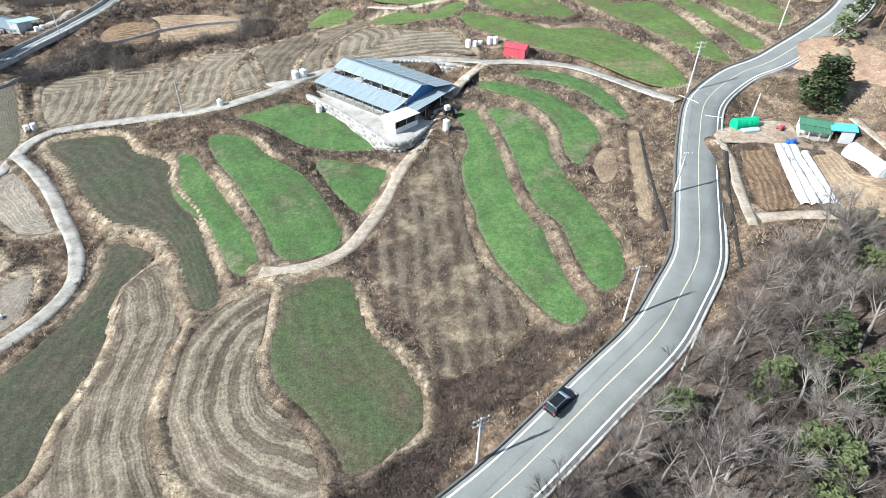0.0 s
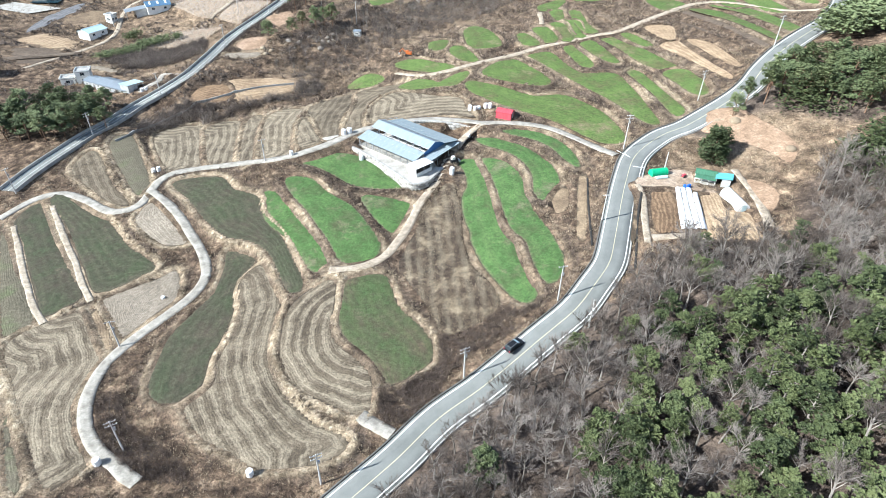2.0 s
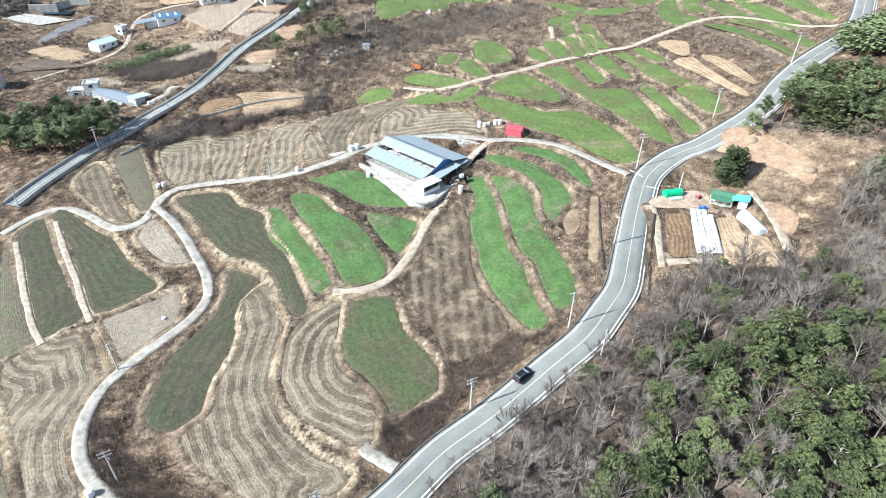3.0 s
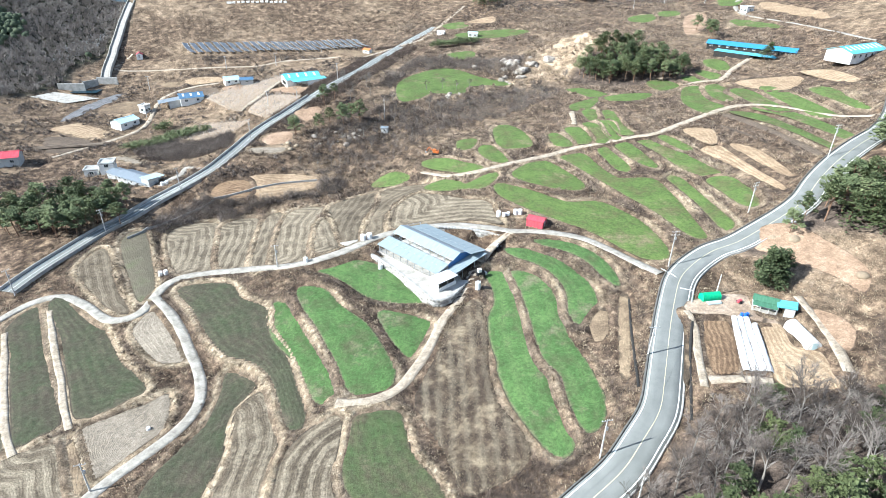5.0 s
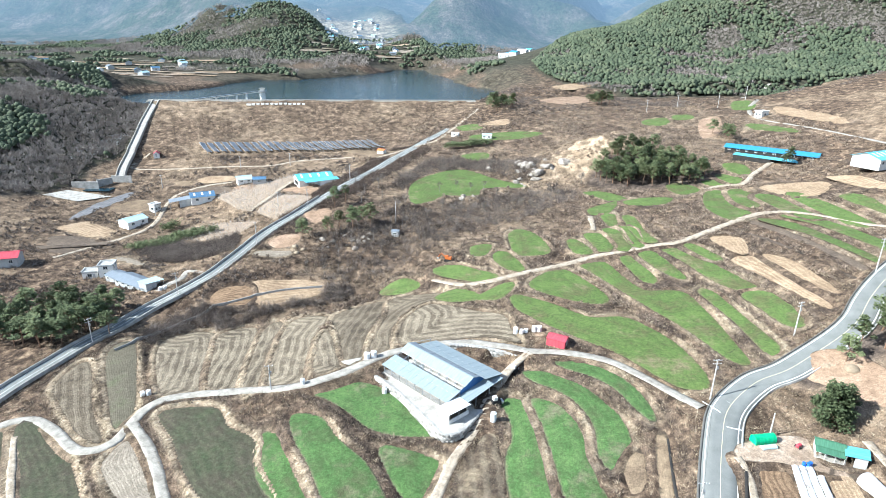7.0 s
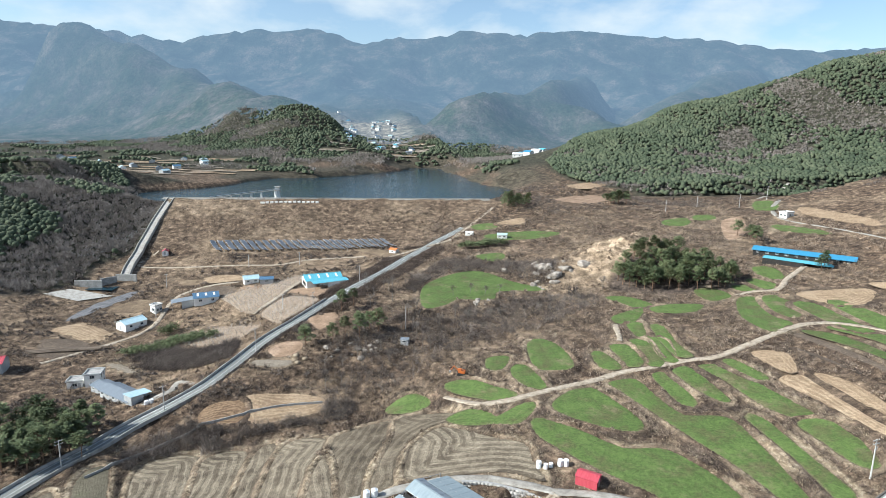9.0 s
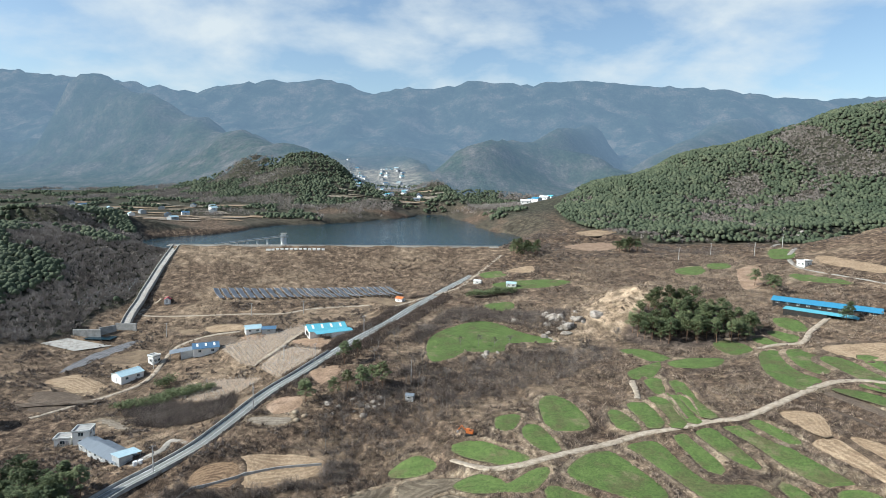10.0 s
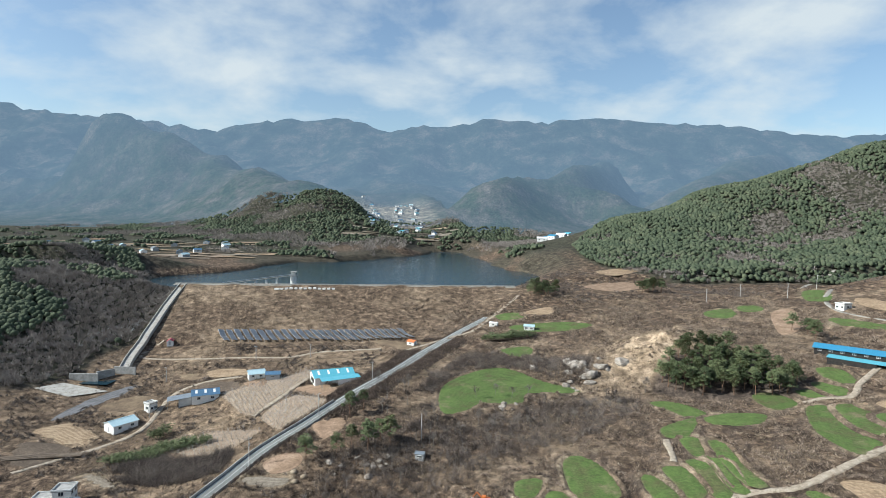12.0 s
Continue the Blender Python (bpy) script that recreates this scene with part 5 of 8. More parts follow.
def bare_tree(tall, spread):
    """Trunk pieces and twig pieces of a leafless broad-leaved tree."""
    trunk, twigs = [], []
    lean = swing(np.array([0, 0, 1.0]), rng.uniform(0, 0.12), rng.uniform(0, 6.3))
    knee = lean * tall * 0.32
    r = tall * 0.016
    trunk.append(stick((0, 0, -0.4), knee, r * 1.25, r * 0.9, 6))
    tip = knee + swing(lean, 0.1, rng.uniform(0, 6.3)) * tall * 0.36
    trunk.append(stick(knee, tip, r * 0.9, r * 0.45, 5))
    for i in range(11):
        s = rng.uniform(0.15, 1.0)
        p = knee + (tip - knee) * s
        d = swing(lean, rng.uniform(0.35, 0.95) * spread, i * 2.4 + rng.uniform(-0.4, 0.4))
        ln = tall * rng.uniform(0.26, 0.44) * (1.1 - 0.4 * s)
        q = p + d * ln * 0.55
        e = q + swing(d, 0.3, rng.uniform(0, 6.3)) * ln * 0.5
        trunk.append(stick(p, q, r * 0.42, r * 0.26))
        trunk.append(stick(q, e, r * 0.26, r * 0.12))
        for k in range(7):
            a = q + (e - q) * rng.uniform(-0.6, 1.0)
            dd = swing(d, rng.uniform(0.3, 0.9), rng.uniform(0, 6.3)) + np.array([0, 0, 0.25])
            dd /= np.linalg.norm(dd)
            l2 = tall * rng.uniform(0.08, 0.17)
            twigs.append(stick(a, a + dd * l2, r * 0.13, r * 0.06))
            for _ in range(17):
                b = a + dd * l2 * rng.uniform(0.2, 1.0)
                twigs.append(blade(b, swing(dd, rng.uniform(0.2, 0.8), rng.uniform(0, 6.3)), tall * rng.uniform(0.06, 0.13), 0.015))
    return gather(trunk), gather(twigs)


def tuft(p, size, flat=0.55):
    """A spray of leaves: two bent, crossed pieces."""
    a = rng.uniform(0, math.pi)
    out = []
    for k in range(2):
        t = a + k * 1.5 + rng.uniform(-0.3, 0.3)
        u = np.array([math.cos(t), math.sin(t), rng.uniform(-0.35, 0.35)]) * size
        w = np.array([-math.sin(t) * 0.6, math.cos(t) * 0.6, rng.uniform(0.2, 0.9) * flat]) * size
        m = np.array([0, 0, rng.uniform(-0.2, 0.35) * size])
        out.append((np.array([p - u, p - w * 0.5 + m, p + u, p + w + m * 0.5]), [(0, 1, 2), (0, 2, 3)]))
    return gather(out)


def leafy_tree(tall, wide, lumps, sprays, size, trunk_share):
    """An evergreen: a trunk with limbs, and a crown of uneven lumps of small sprays with gaps between."""
    trunk, leaves = [], []
    r = tall * 0.018
    top = np.array([rng.uniform(-0.1, 0.1) * tall, rng.uniform(-0.1, 0.1) * tall, tall * 0.92])
    mid = np.array([top[0] * 0.7, -top[1] * 0.5, tall * 0.5])
    trunk.append(stick((0, 0, -0.4), mid, r * 1.2, r * 0.8, 6))
    trunk.append(stick(mid, top, r * 0.8, r * 0.25, 5))
    for i in range(lumps):
        h = trunk_share + (1 - trunk_share) * (i + 0.5) / lumps
        a = i * 2.4 + rng.uniform(-0.5, 0.5)
        out = wide * (1.05 - 0.75 * ((h - trunk_share) / (1 - trunk_share)) ** 1.4) * rng.uniform(0.45, 1.0)
        c = np.array([math.cos(a) * out, math.sin(a) * out, h * tall + rng.uniform(-0.3, 0.3)])
        s = np.clip((h * tall * 0.85) / tall, 0.2, 0.95)
        base = mid * min(1, s * 2) + (top - mid) * max(0, s * 2 - 1)
        trunk.append(stick(base, c, r * 0.35, r * 0.1))
        lump = wide * rng.uniform(0.28, 0.46)
        for _ in range(sprays):
            d = rng.normal(size=3)
            d /= np.linalg.norm(d)
            d[2] *= 0.6
            leaves.append(tuft(c + d * lump * rng.uniform(0.45, 1.0), size * rng.uniform(0.6, 1.3)))
    return gather(trunk), gather(leaves)


def tree_thing(name, label, category, group, pieces, bark, leaf, crown="crown"):
    root = tagged(new(name), label, category, group)
    (tv, tf), (lv, lf) = pieces
    part("trunk", mesh_from("trunk", tv, tf, bark), None, root)
    part(crown, mesh_from(crown, lv, lf, leaf), None, root)
    return root


def set_at(ob, x, y, scale, turn, sink=0.0):
    return Matrix.LocRotScale((x, y, ground_z(x, y) - sink), Euler((0, 0, turn)), (scale, scale, scale * rng.uniform(0.9, 1.12)))


def plant(models, places, lo, hi):
    """Puts copies of the models at the places; the models themselves take the first ones."""
    for i, (x, y) in enumerate(places):
        m = set_at(None, x, y, rng.uniform(lo, hi), rng.uniform(0, 6.28), 0.1)
        if i < len(models):
            models[i].matrix_basis = m
        else:
            src = models[i % len(models)]
            keep, src.scale = src.scale.copy(), (1, 1, 1)
            copy_thing(src, m)
            src.scale = keep


WOOD_GRID = {}
for key, poly in WOOD_OUT.items():
    if key in ("near", "grove", "knoll"):
        lo, hi = poly.min(0), poly.max(0)
        wx, wy = np.meshgrid(np.arange(lo[0], hi[0], 1.0), np.arange(lo[1], hi[1], 1.0))
        WOOD_GRID[key] = (lo, edge_distance(wx, wy, poly)[1])


def inside(name, x, y):
    lo, grid = WOOD_GRID[name]
    i, j = int(x - lo[0]), int(y - lo[1])
    return 0 <= j < grid.shape[0] and 0 <= i < grid.shape[1] and bool(grid[j, i])


def spread(n, box, ok, gap):
    """Up to n places in a box, at least gap apart."""
    out, cells = [], {}
    for _ in range(n * 40):
        if len(out) >= n:
            break
        x, y = rng.uniform(box[0], box[2]), rng.uniform(box[1], box[3])
        if not ok(x, y):
            continue
        key = (int(x // gap), int(y // gap))
        if any((x - a) ** 2 + (y - b) ** 2 < gap * gap for i in (-1, 0, 1) for j in (-1, 0, 1) for a, b in cells.get((key[0] + i, key[1] + j), ())):
            continue
        cells.setdefault(key, []).append((x, y))
        out.append((x, y))
    return out


def greener(x, y):
    """The share of evergreens on the slope above the road."""
    line = np.interp(x, [24, 44, 66, 100], [50, 72, 79, 98])
    return float(ramp(np.array(line - y + 9 * lattice(np.array(x / 16.0), np.array(y / 16.0), 51)), -7, 9))


def is_wood(x, y):
    return inside("near", x, y) and not taken(x, y)


slope_places = spread(620, (-4, 42, 110, 142), is_wood, 3.05)
is_bare = [rng.uniform() > 0.05 + greener(*p) * 0.62 for p in slope_places]
bare_places = [p for p, b in zip(slope_places, is_bare) if b]
green_places = [p for p, b in zip(slope_places, is_bare) if not b]
bare_models = [tree_thing("bare_tree", "leafless grey broad-leaved tree with fine twigs", "tree", "bare trees on the slope", bare_tree(rng.uniform(7.5, 9.5), s), BARK, TWIG) for s in (0.9, 1.1, 1.0, 1.25, 0.8, 1.05)]
plant(bare_models, bare_places[:300], 0.8, 1.25)
green_models = [tree_thing("evergreen_tree", "yellowish green broad-leaved evergreen tree", "tree", "evergreens on the slope", leafy_tree(rng.uniform(6.5, 8.5), rng.uniform(2.3, 3.0), 16, 38, 0.30, 0.24), BARK, BROAD_LEAF) for _ in range(5)]
plant(green_models, green_places[:300], 0.8, 1.25)

pine_models = [tree_thing("pine_tree", "dark green pine tree with a bare reddish trunk", "tree", "pines by the road and houses", leafy_tree(rng.uniform(8.0, 10.0), rng.uniform(2.6, 3.3), 16, 40, 0.34, sh), PINE_BARK, PINE_LEAF) for sh in (0.48, 0.56, 0.42, 0.52)]
pines = spread(64, (84, 144, 140, 190), lambda x, y: inside("grove", x, y), 3.1)
pines = [p for p in pines if min(float(np.min(np.hypot(l[:, 0] - p[0], l[:, 1] - p[1]))) for k, l, z in WAYS if k == "main") > 5.5]
pines += [(-60, 270), (-52, 300), (-40, 276), (-37, 283), (-50, 273), (-46, 278), (-33, 281), (-48, 305), (171, 336), (174, 339), (161, 385), (163, 392), (158, 398), (160, 379)]
pines += spread(74, (74, 326, 134, 362), lambda x, y: inside("knoll", x, y), 2.7)
pines += spread(16, (26, 494, 50, 520), lambda x, y: math.hypot(x - 38, (y - 507) * 0.9) < 11 and not taken(x, y), 3.6)
pines += spread(12, (110, 514, 132, 540), lambda x, y: math.hypot(x - 120, y - 526) < 9, 3.6)
pines += spread(46, (-160, 190, -108, 226), lambda x, y: math.hypot((x + 128) / 24, (y - 211) / 13) < 1 and not taken(x, y), 3.2)
plant(pine_models, pines, 0.85, 1.25)
stream = [(-32, 262), (-26, 276), (-22, 292), (-30, 310), (-38, 328), (-14, 286), (0, 296), (16, 300), (34, 312), (50, 318), (60, 330), (-46, 252), (-56, 246), (-10, 270), (24, 372), (4, 380)]
stream_trees = [(a + rng.normal() * 6, b + rng.normal() * 6) for a, b in stream for _ in range(5)]
stream_models = [tree_thing("bare_tree", "small leafless grey tree in the brush by the stream", "tree", "bare trees by the stream", bare_tree(rng.uniform(5.5, 7.0), s), BARK, TWIG) for s in (1.0, 1.2)]
plant(stream_models, [p for p in stream_trees if not taken(*p)], 0.6, 1.1)
big_pine = tree_thing("pine_tree", "broad dark pine standing alone above the farmyard", "tree", "", leafy_tree(9.5, 4.6, 34, 110, 0.42, 0.12), PINE_BARK, PINE_LEAF)
big_pine.matrix_basis = set_at(None, 85.5, 147.0, 1.0, 0.4)


def strew(name, label, category, templates, places, sizes, material, lift=0.0):
    """Many small plants joined into one mesh of kind stuff."""
    vs, fs, n = [], [], 0
    places, sizes = np.asarray(places, float), np.asarray(sizes, float)
    pick = rng.integers(0, len(templates), len(places))
    turn = rng.uniform(0, 6.283, len(places))
    for k, (tv, tf) in enumerate(templates):
        tv, tf = np.asarray(tv, float), np.asarray(tf, int)
        sel = pick == k
        p, s, c, sn = places[sel], sizes[sel], np.cos(turn[sel]), np.sin(turn[sel])
        x = (tv[None, :, 0] * c[:, None] - tv[None, :, 1] * sn[:, None]) * s[:, None] + p[:, None, 0]
        y = (tv[None, :, 0] * sn[:, None] + tv[None, :, 1] * c[:, None]) * s[:, None] + p[:, None, 1]
        z = tv[None, :, 2] * s[:, None] + p[:, None, 2] + lift
        vs.append(np.stack([x, y, z], -1).reshape(-1, 3))
        fs.append((tf[None] + (np.arange(len(p)) * len(tv))[:, None, None] + n).reshape(-1, 3))
        n += len(p) * len(tv)
    v, f = np.concatenate(vs), np.concatenate(fs)
    me = bpy.data.meshes.new(name)
    me.vertices.add(len(v))
    me.vertices.foreach_set("co", v.astype(np.float32).ravel())
    me.loops.add(f.size)
    me.loops.foreach_set("vertex_index", f.astype(np.int32).ravel())
    me.polygons.add(len(f))
    me.polygons.foreach_set("loop_start", (np.arange(len(f)) * 3).astype(np.int32))
    me.update(calc_edges=True)
    me.materials.append(material)
    if name == "far_wood":
        me.polygons.foreach_set("use_smooth", np.ones(len(f), bool))
    return tagged(new(name, me), label, category, kind="stuff")


def heights(x, y):
    i = np.clip(np.searchsorted(gx, x) - 1, 0, len(gx) - 2)
    j = np.clip(np.searchsorted(gy, y) - 1, 0, len(gy) - 2)
    u, v = (x - gx[i]) / (gx[i + 1] - gx[i]), (y - gy[j]) / (gy[j + 1] - gy[j])
    return (GZ[j, i] * (1 - u) + GZ[j, i + 1] * u) * (1 - v) + (GZ[j + 1, i] * (1 - u) + GZ[j + 1, i + 1] * u) * v


def free_places(n, box, clump=0.0, seed=61, size=9.0, woods=None):
    """Random places on ground that no field, road or building takes."""
    x, y = rng.uniform(box[0], box[2], n), rng.uniform(box[1], box[3], n)
    i, j = np.clip(np.searchsorted(gx, x), 0, len(gx) - 1), np.clip(np.searchsorted(gy, y), 0, len(gy) - 1)
    ok = TAKEN[j, i] < 0.5
    if clump:
        ok &= lattice(x / size, y / size, seed) + 0.5 * lattice(x / size * 2.7, y / size * 2.7, seed + 1) + rng.uniform(-0.35, 0.35, n) > clump
    if woods is not None:
        ok &= (wood_mask[j, i] > 0.5) == woods
    x, y = x[ok], y[ok]
    return np.stack([x, y, heights(x, y)], -1)


def grass_tuft(n, wide, tall):
    out = []
    for _ in range(n):
        a, r = rng.uniform(0, 6.283), rng.uniform(0, wide)
        d = np.array([math.cos(a) * rng.uniform(0.2, 1.0), math.sin(a) * rng.uniform(0.2, 1.0), rng.uniform(0.4, 1.0)])
        out.append(blade(np.array([math.cos(a) * r, math.sin(a) * r, -0.05]), d / np.linalg.norm(d), tall * rng.uniform(0.6, 1.2), 0.055))
    return gather(out)


def bush(n, wide, tall, side=4, thick=1.0):
    out = []
    for _ in range(n):
        d = swing(np.array([0, 0, 1.0]), rng.uniform(0.05, 1.15), rng.uniform(0, 6.283))
        ln = tall * rng.uniform(0.6, 1.1) * (1 - 0.25 * abs(d[0]))
        p = np.array([rng.uniform(-0.3, 0.3) * wide, rng.uniform(-0.3, 0.3) * wide, -0.1])
        out.append(blade(p, d, ln, thick * (0.035 + 0.02 * (side < 4))))
        for _ in range(side):
            q = p + d * ln * rng.uniform(0.35, 0.9)
            out.append(blade(q, swing(d, rng.uniform(0.3, 0.9), rng.uniform(0, 6.283)), ln * rng.uniform(0.25, 0.45), thick * 0.03))
    return gather(out)


def clumped_crown(wide, tall):
    """A far tree: an uneven dome of foliage."""
    n = 7
    rings = []
    for h, r in ((0.30, 0.75), (0.62, 0.95), (0.88, 0.55)):
        a = np.arange(n) * 6.283 / n + rng.uniform(0, 0.9)
        k = wide * r * rng.uniform(0.75, 1.15, n)
        rings.append(np.stack([np.cos(a) * k, np.sin(a) * k, tall * h * rng.uniform(0.9, 1.08, n)], -1))
    v = np.concatenate(rings + [np.array([[rng.normal() * 0.2, rng.normal() * 0.2, tall]])])
    f = []
    for r in (0, n):
        for i in range(n):
            j = (i + 1) % n
            f += [(r + i, r + j, r + n + j), (r + i, r + n + j, r + n + i)]
    return v, f + [(2 * n + i, 2 * n + (i + 1) % n, 3 * n) for i in range(n)]


def twiggy_crown(wide, tall, n=16):
    """A far leafless tree: a fan of rising twigs."""
    out = []
    for i in range(n):
        d = swing(np.array([0, 0, 1.0]), rng.uniform(0.05, 0.75), i * 2.4)
        p = np.array([d[0] * wide * 0.5, d[1] * wide * 0.5, tall * rng.uniform(0.15, 0.5)])
        out.append(blade(p, d, tall * rng.uniform(0.35, 0.6), 0.16))
    return gather(out)


STRAW = surface("dry_grass", [(0.3, (0.13, 0.100, 0.070)), (0.5, (0.235, 0.186, 0.130)), (0.7, (0.40, 0.335, 0.24))], 0.12, 3.0, 0.2, 0.95, vary=0.4, island=True)
BRUSH = surface("brown_brush", [(0.3, (0.070, 0.052, 0.042)), (0.5, (0.150, 0.112, 0.088)), (0.7, (0.27, 0.21, 0.165))], 0.12, 3.0, 0.2, 0.95, vary=0.45, island=True)
tufts = [grass_tuft(8, 0.5, 0.55) for _ in range(6)]
bushes = [bush(9, 0.8, 1.2, 2, 0.6) for _ in range(6)]
small_bushes = [bush(7, 0.9, 1.3, 2) for _ in range(6)]
DARK_BRUSH = surface("dark_brush", [(0.3, (0.055, 0.042, 0.036)), (0.5, (0.105, 0.080, 0.066)), (0.7, (0.18, 0.14, 0.115))], 0.12, 3.0, 0.2, 0.95, vary=0.45, island=True)
near_grass = free_places(52000, (-125, 44, 128, 215), 0.0, woods=False)
strew("dry_grass", "clumps of straw-coloured dry grass on the banks", "grass", tufts, near_grass, rng.uniform(0.6, 1.5, len(near_grass)), STRAW)
mid_grass = free_places(26000, (-150, 215, 190, 400), 0.05, woods=False)
strew("dry_grass", "clumps of dry grass on far banks", "grass", tufts, mid_grass, rng.uniform(0.8, 1.7, len(mid_grass)), STRAW)
near_brush = free_places(20000, (-125, 44, 128, 215), 0.05, 71, 12.0, woods=False)
strew("brush", "low brown leafless brush between the fields", "shrubs", bushes, near_brush, rng.uniform(0.5, 1.2, len(near_brush)), BRUSH)
# brush colour lightened for the middle distance, in place of haze
HAZE_BRUSH = surface("haze_pale_brush", [(0.3, (0.088, 0.066, 0.052)), (0.5, (0.200, 0.153, 0.118)), (0.7, (0.40, 0.32, 0.245))], 0.12, 3.0, 0.2, 0.95, vary=0.5, island=True)
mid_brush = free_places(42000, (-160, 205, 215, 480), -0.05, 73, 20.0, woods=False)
strew("brush", "brown leafless thickets on the valley side", "shrubs", small_bushes, mid_brush, rng.uniform(0.45, 1.4, len(mid_brush)), HAZE_BRUSH)
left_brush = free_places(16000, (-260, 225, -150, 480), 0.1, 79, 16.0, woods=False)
strew("brush", "low brush and weeds on the plots below the dam", "shrubs", small_bushes, left_brush, rng.uniform(0.5, 1.3, len(left_brush)), HAZE_BRUSH)
dam_brush = free_places(15000, (-232, 424, 24, 526), -0.15, 93, 6.0, woods=False)
strew("brush", "low reddish brown weeds over the dam slope", "shrubs", small_bushes, dam_brush, rng.uniform(0.3, 0.8, len(dam_brush)), BRUSH)
THICKET = surface("grey_thicket", [(0.3, (0.075, 0.060, 0.052)), (0.5, (0.135, 0.110, 0.094)), (0.7, (0.27, 0.23, 0.20))], 0.10, 3.0, 0.2, 0.95, vary=0.5, island=True)
thick_bushes = [bush(13, 2.2, 2.8, 3, 0.8) for _ in range(6)]
THICKETS = {"stream": "-46 244, -24 246, -6 258, 6 270, 22 282, 40 292, 62 318, 60 330, 36 330, 10 314, -4 296, -24 300, -40 290, -52 262",
            "channel": "-98 206, -84 208, -62 224, -38 232, -36 241, -58 238, -76 232, -96 218",
            "lane_side": "-63.8 84, -60.7 86.6, -55.4 78.9, -48.5 73.5, -42.2 68.6, -40.4 64.9, -48.4 65.3, -54.1 69.9, -59.9 75.8",
            "verge": "-6.6 82.1, -2.1 82.6, 5.6 86.6, 5.3 79.1, -4.9 72.6", "road_bank": "6.4 95.7, 11.4 97.3, 15.2 101.4, 22 102.4, 29.6 102.6, 29.7 98.7, 22.3 92.8, 16.4 89.9, 10.6 86.8, 5.8 82.7",
            "slope": "-138 283, -131 302, -99 293, -90 271, -108 268, -131 276", "upper": "-28 330, -16 330, -4 362, 14 366, 40 346, 50 366, 20 384, -8 392, -20 370"}
for key, text in THICKETS.items():
    poly = rounded(corners(text)[0], True, 4.0)
    lo, hi = poly.min(0), poly.max(0)
    tx, ty = rng.uniform(lo[0], hi[0], 4200), rng.uniform(lo[1], hi[1], 4200)
    ok = edge_distance(tx, ty, poly)[1] & np.array([not taken(a, b) for a, b in zip(tx, ty)]) & (lattice(tx / 8, ty / 8, 91) > -0.55)
    low = key in ("lane_side", "verge", "road_bank")
    at = np.stack([tx[ok], ty[ok], heights(tx[ok], ty[ok])], -1)[:700 if low else 1900]
    strew("thicket", "low dark thicket beside the road" if low else "dense grey-brown leafless thicket along the stream", "shrubs", thick_bushes, at, rng.uniform(0.25, 0.6, len(at)) if low else rng.uniform(0.5, 1.3, len(at)), DARK_BRUSH if low else THICKET)
def fuzzy_shrub(n, wide, tall):
    """A leafless shrub: short twigs that stand out all round a low mound."""
    out = []
    for _ in range(n):
        d = swing(np.array([0, 0, 1.0]), rng.uniform(0.0, 1.45), rng.uniform(0, 6.283))
        p = d * (wide, wide, tall) * rng.uniform(0.15, 0.6)
        out.append(blade(p, swing(d, rng.uniform(0.1, 0.7), rng.uniform(0, 6.283)), tall * rng.uniform(0.3, 0.55), 0.085))
    return gather(out)


shrub_shapes = [fuzzy_shrub(44, 1.5, 1.5) for _ in range(6)]
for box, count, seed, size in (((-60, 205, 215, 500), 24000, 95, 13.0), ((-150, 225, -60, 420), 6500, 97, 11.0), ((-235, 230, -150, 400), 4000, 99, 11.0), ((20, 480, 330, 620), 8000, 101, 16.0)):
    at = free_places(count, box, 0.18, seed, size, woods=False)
    strew("shrubs", "rounded leafless grey-brown shrubs over the valley side", "shrubs", shrub_shapes, at, rng.uniform(0.4, 1.25, len(at)), HAZE_BRUSH if seed == 95 else THICKET)
banks = free_places(90000, (-120, 44, 170, 300), woods=False)
ib, jb = np.searchsorted(gx, banks[:, 0]), np.searchsorted(gy, banks[:, 1])
banks = banks[BANK[jb, ib] > 0.45][:9000]
strew("brush", "dark brush on the banks between the terraces", "shrubs", small_bushes, banks, rng.uniform(0.45, 0.95, len(banks)), DARK_BRUSH)
under = free_places(12500, (-14, 30, 125, 150), -0.6, 75, 10.0, woods=True)
strew("undergrowth", "tangled leafless undergrowth below the trees", "shrubs", [bush(12, 1.2, 1.3, 2, 0.4) for _ in range(6)], under, rng.uniform(0.6, 1.5, len(under)), DARK_BRUSH)
far_slope = free_places(5000, (108, 60, 200, 200), -0.3, 77, 14.0, woods=True)
strew("hill_wood", "mixed green wood on the slope above the farm", "woods", [gather([tuft(rng.normal(size=3) * (1.3, 1.3, 1.5) + (0, 0, 4.2), 0.55) for _ in range(16)]) for _ in range(4)], far_slope, rng.uniform(0.7, 1.3, len(far_slope)), BROAD_LEAF)
dead = np.concatenate([np.column_stack([p, heights(*p.T) + 0.1]) for p in [np.column_stack([rng.uniform(2, 23, 5200), rng.uniform(93, 152, 5200)])]])
weeds = [f for f in FIELDS if f[0] == "weeds"]
keep = np.zeros(len(dead), bool)
for _, poly, _ in weeds:
    keep |= edge_distance(dead[:, 0], dead[:, 1], poly)[1]
strew("dead_weeds", "matted dead weeds on the fallow field", "grass", tufts, dead[keep], rng.uniform(0.5, 1.3, keep.sum()), STRAW)


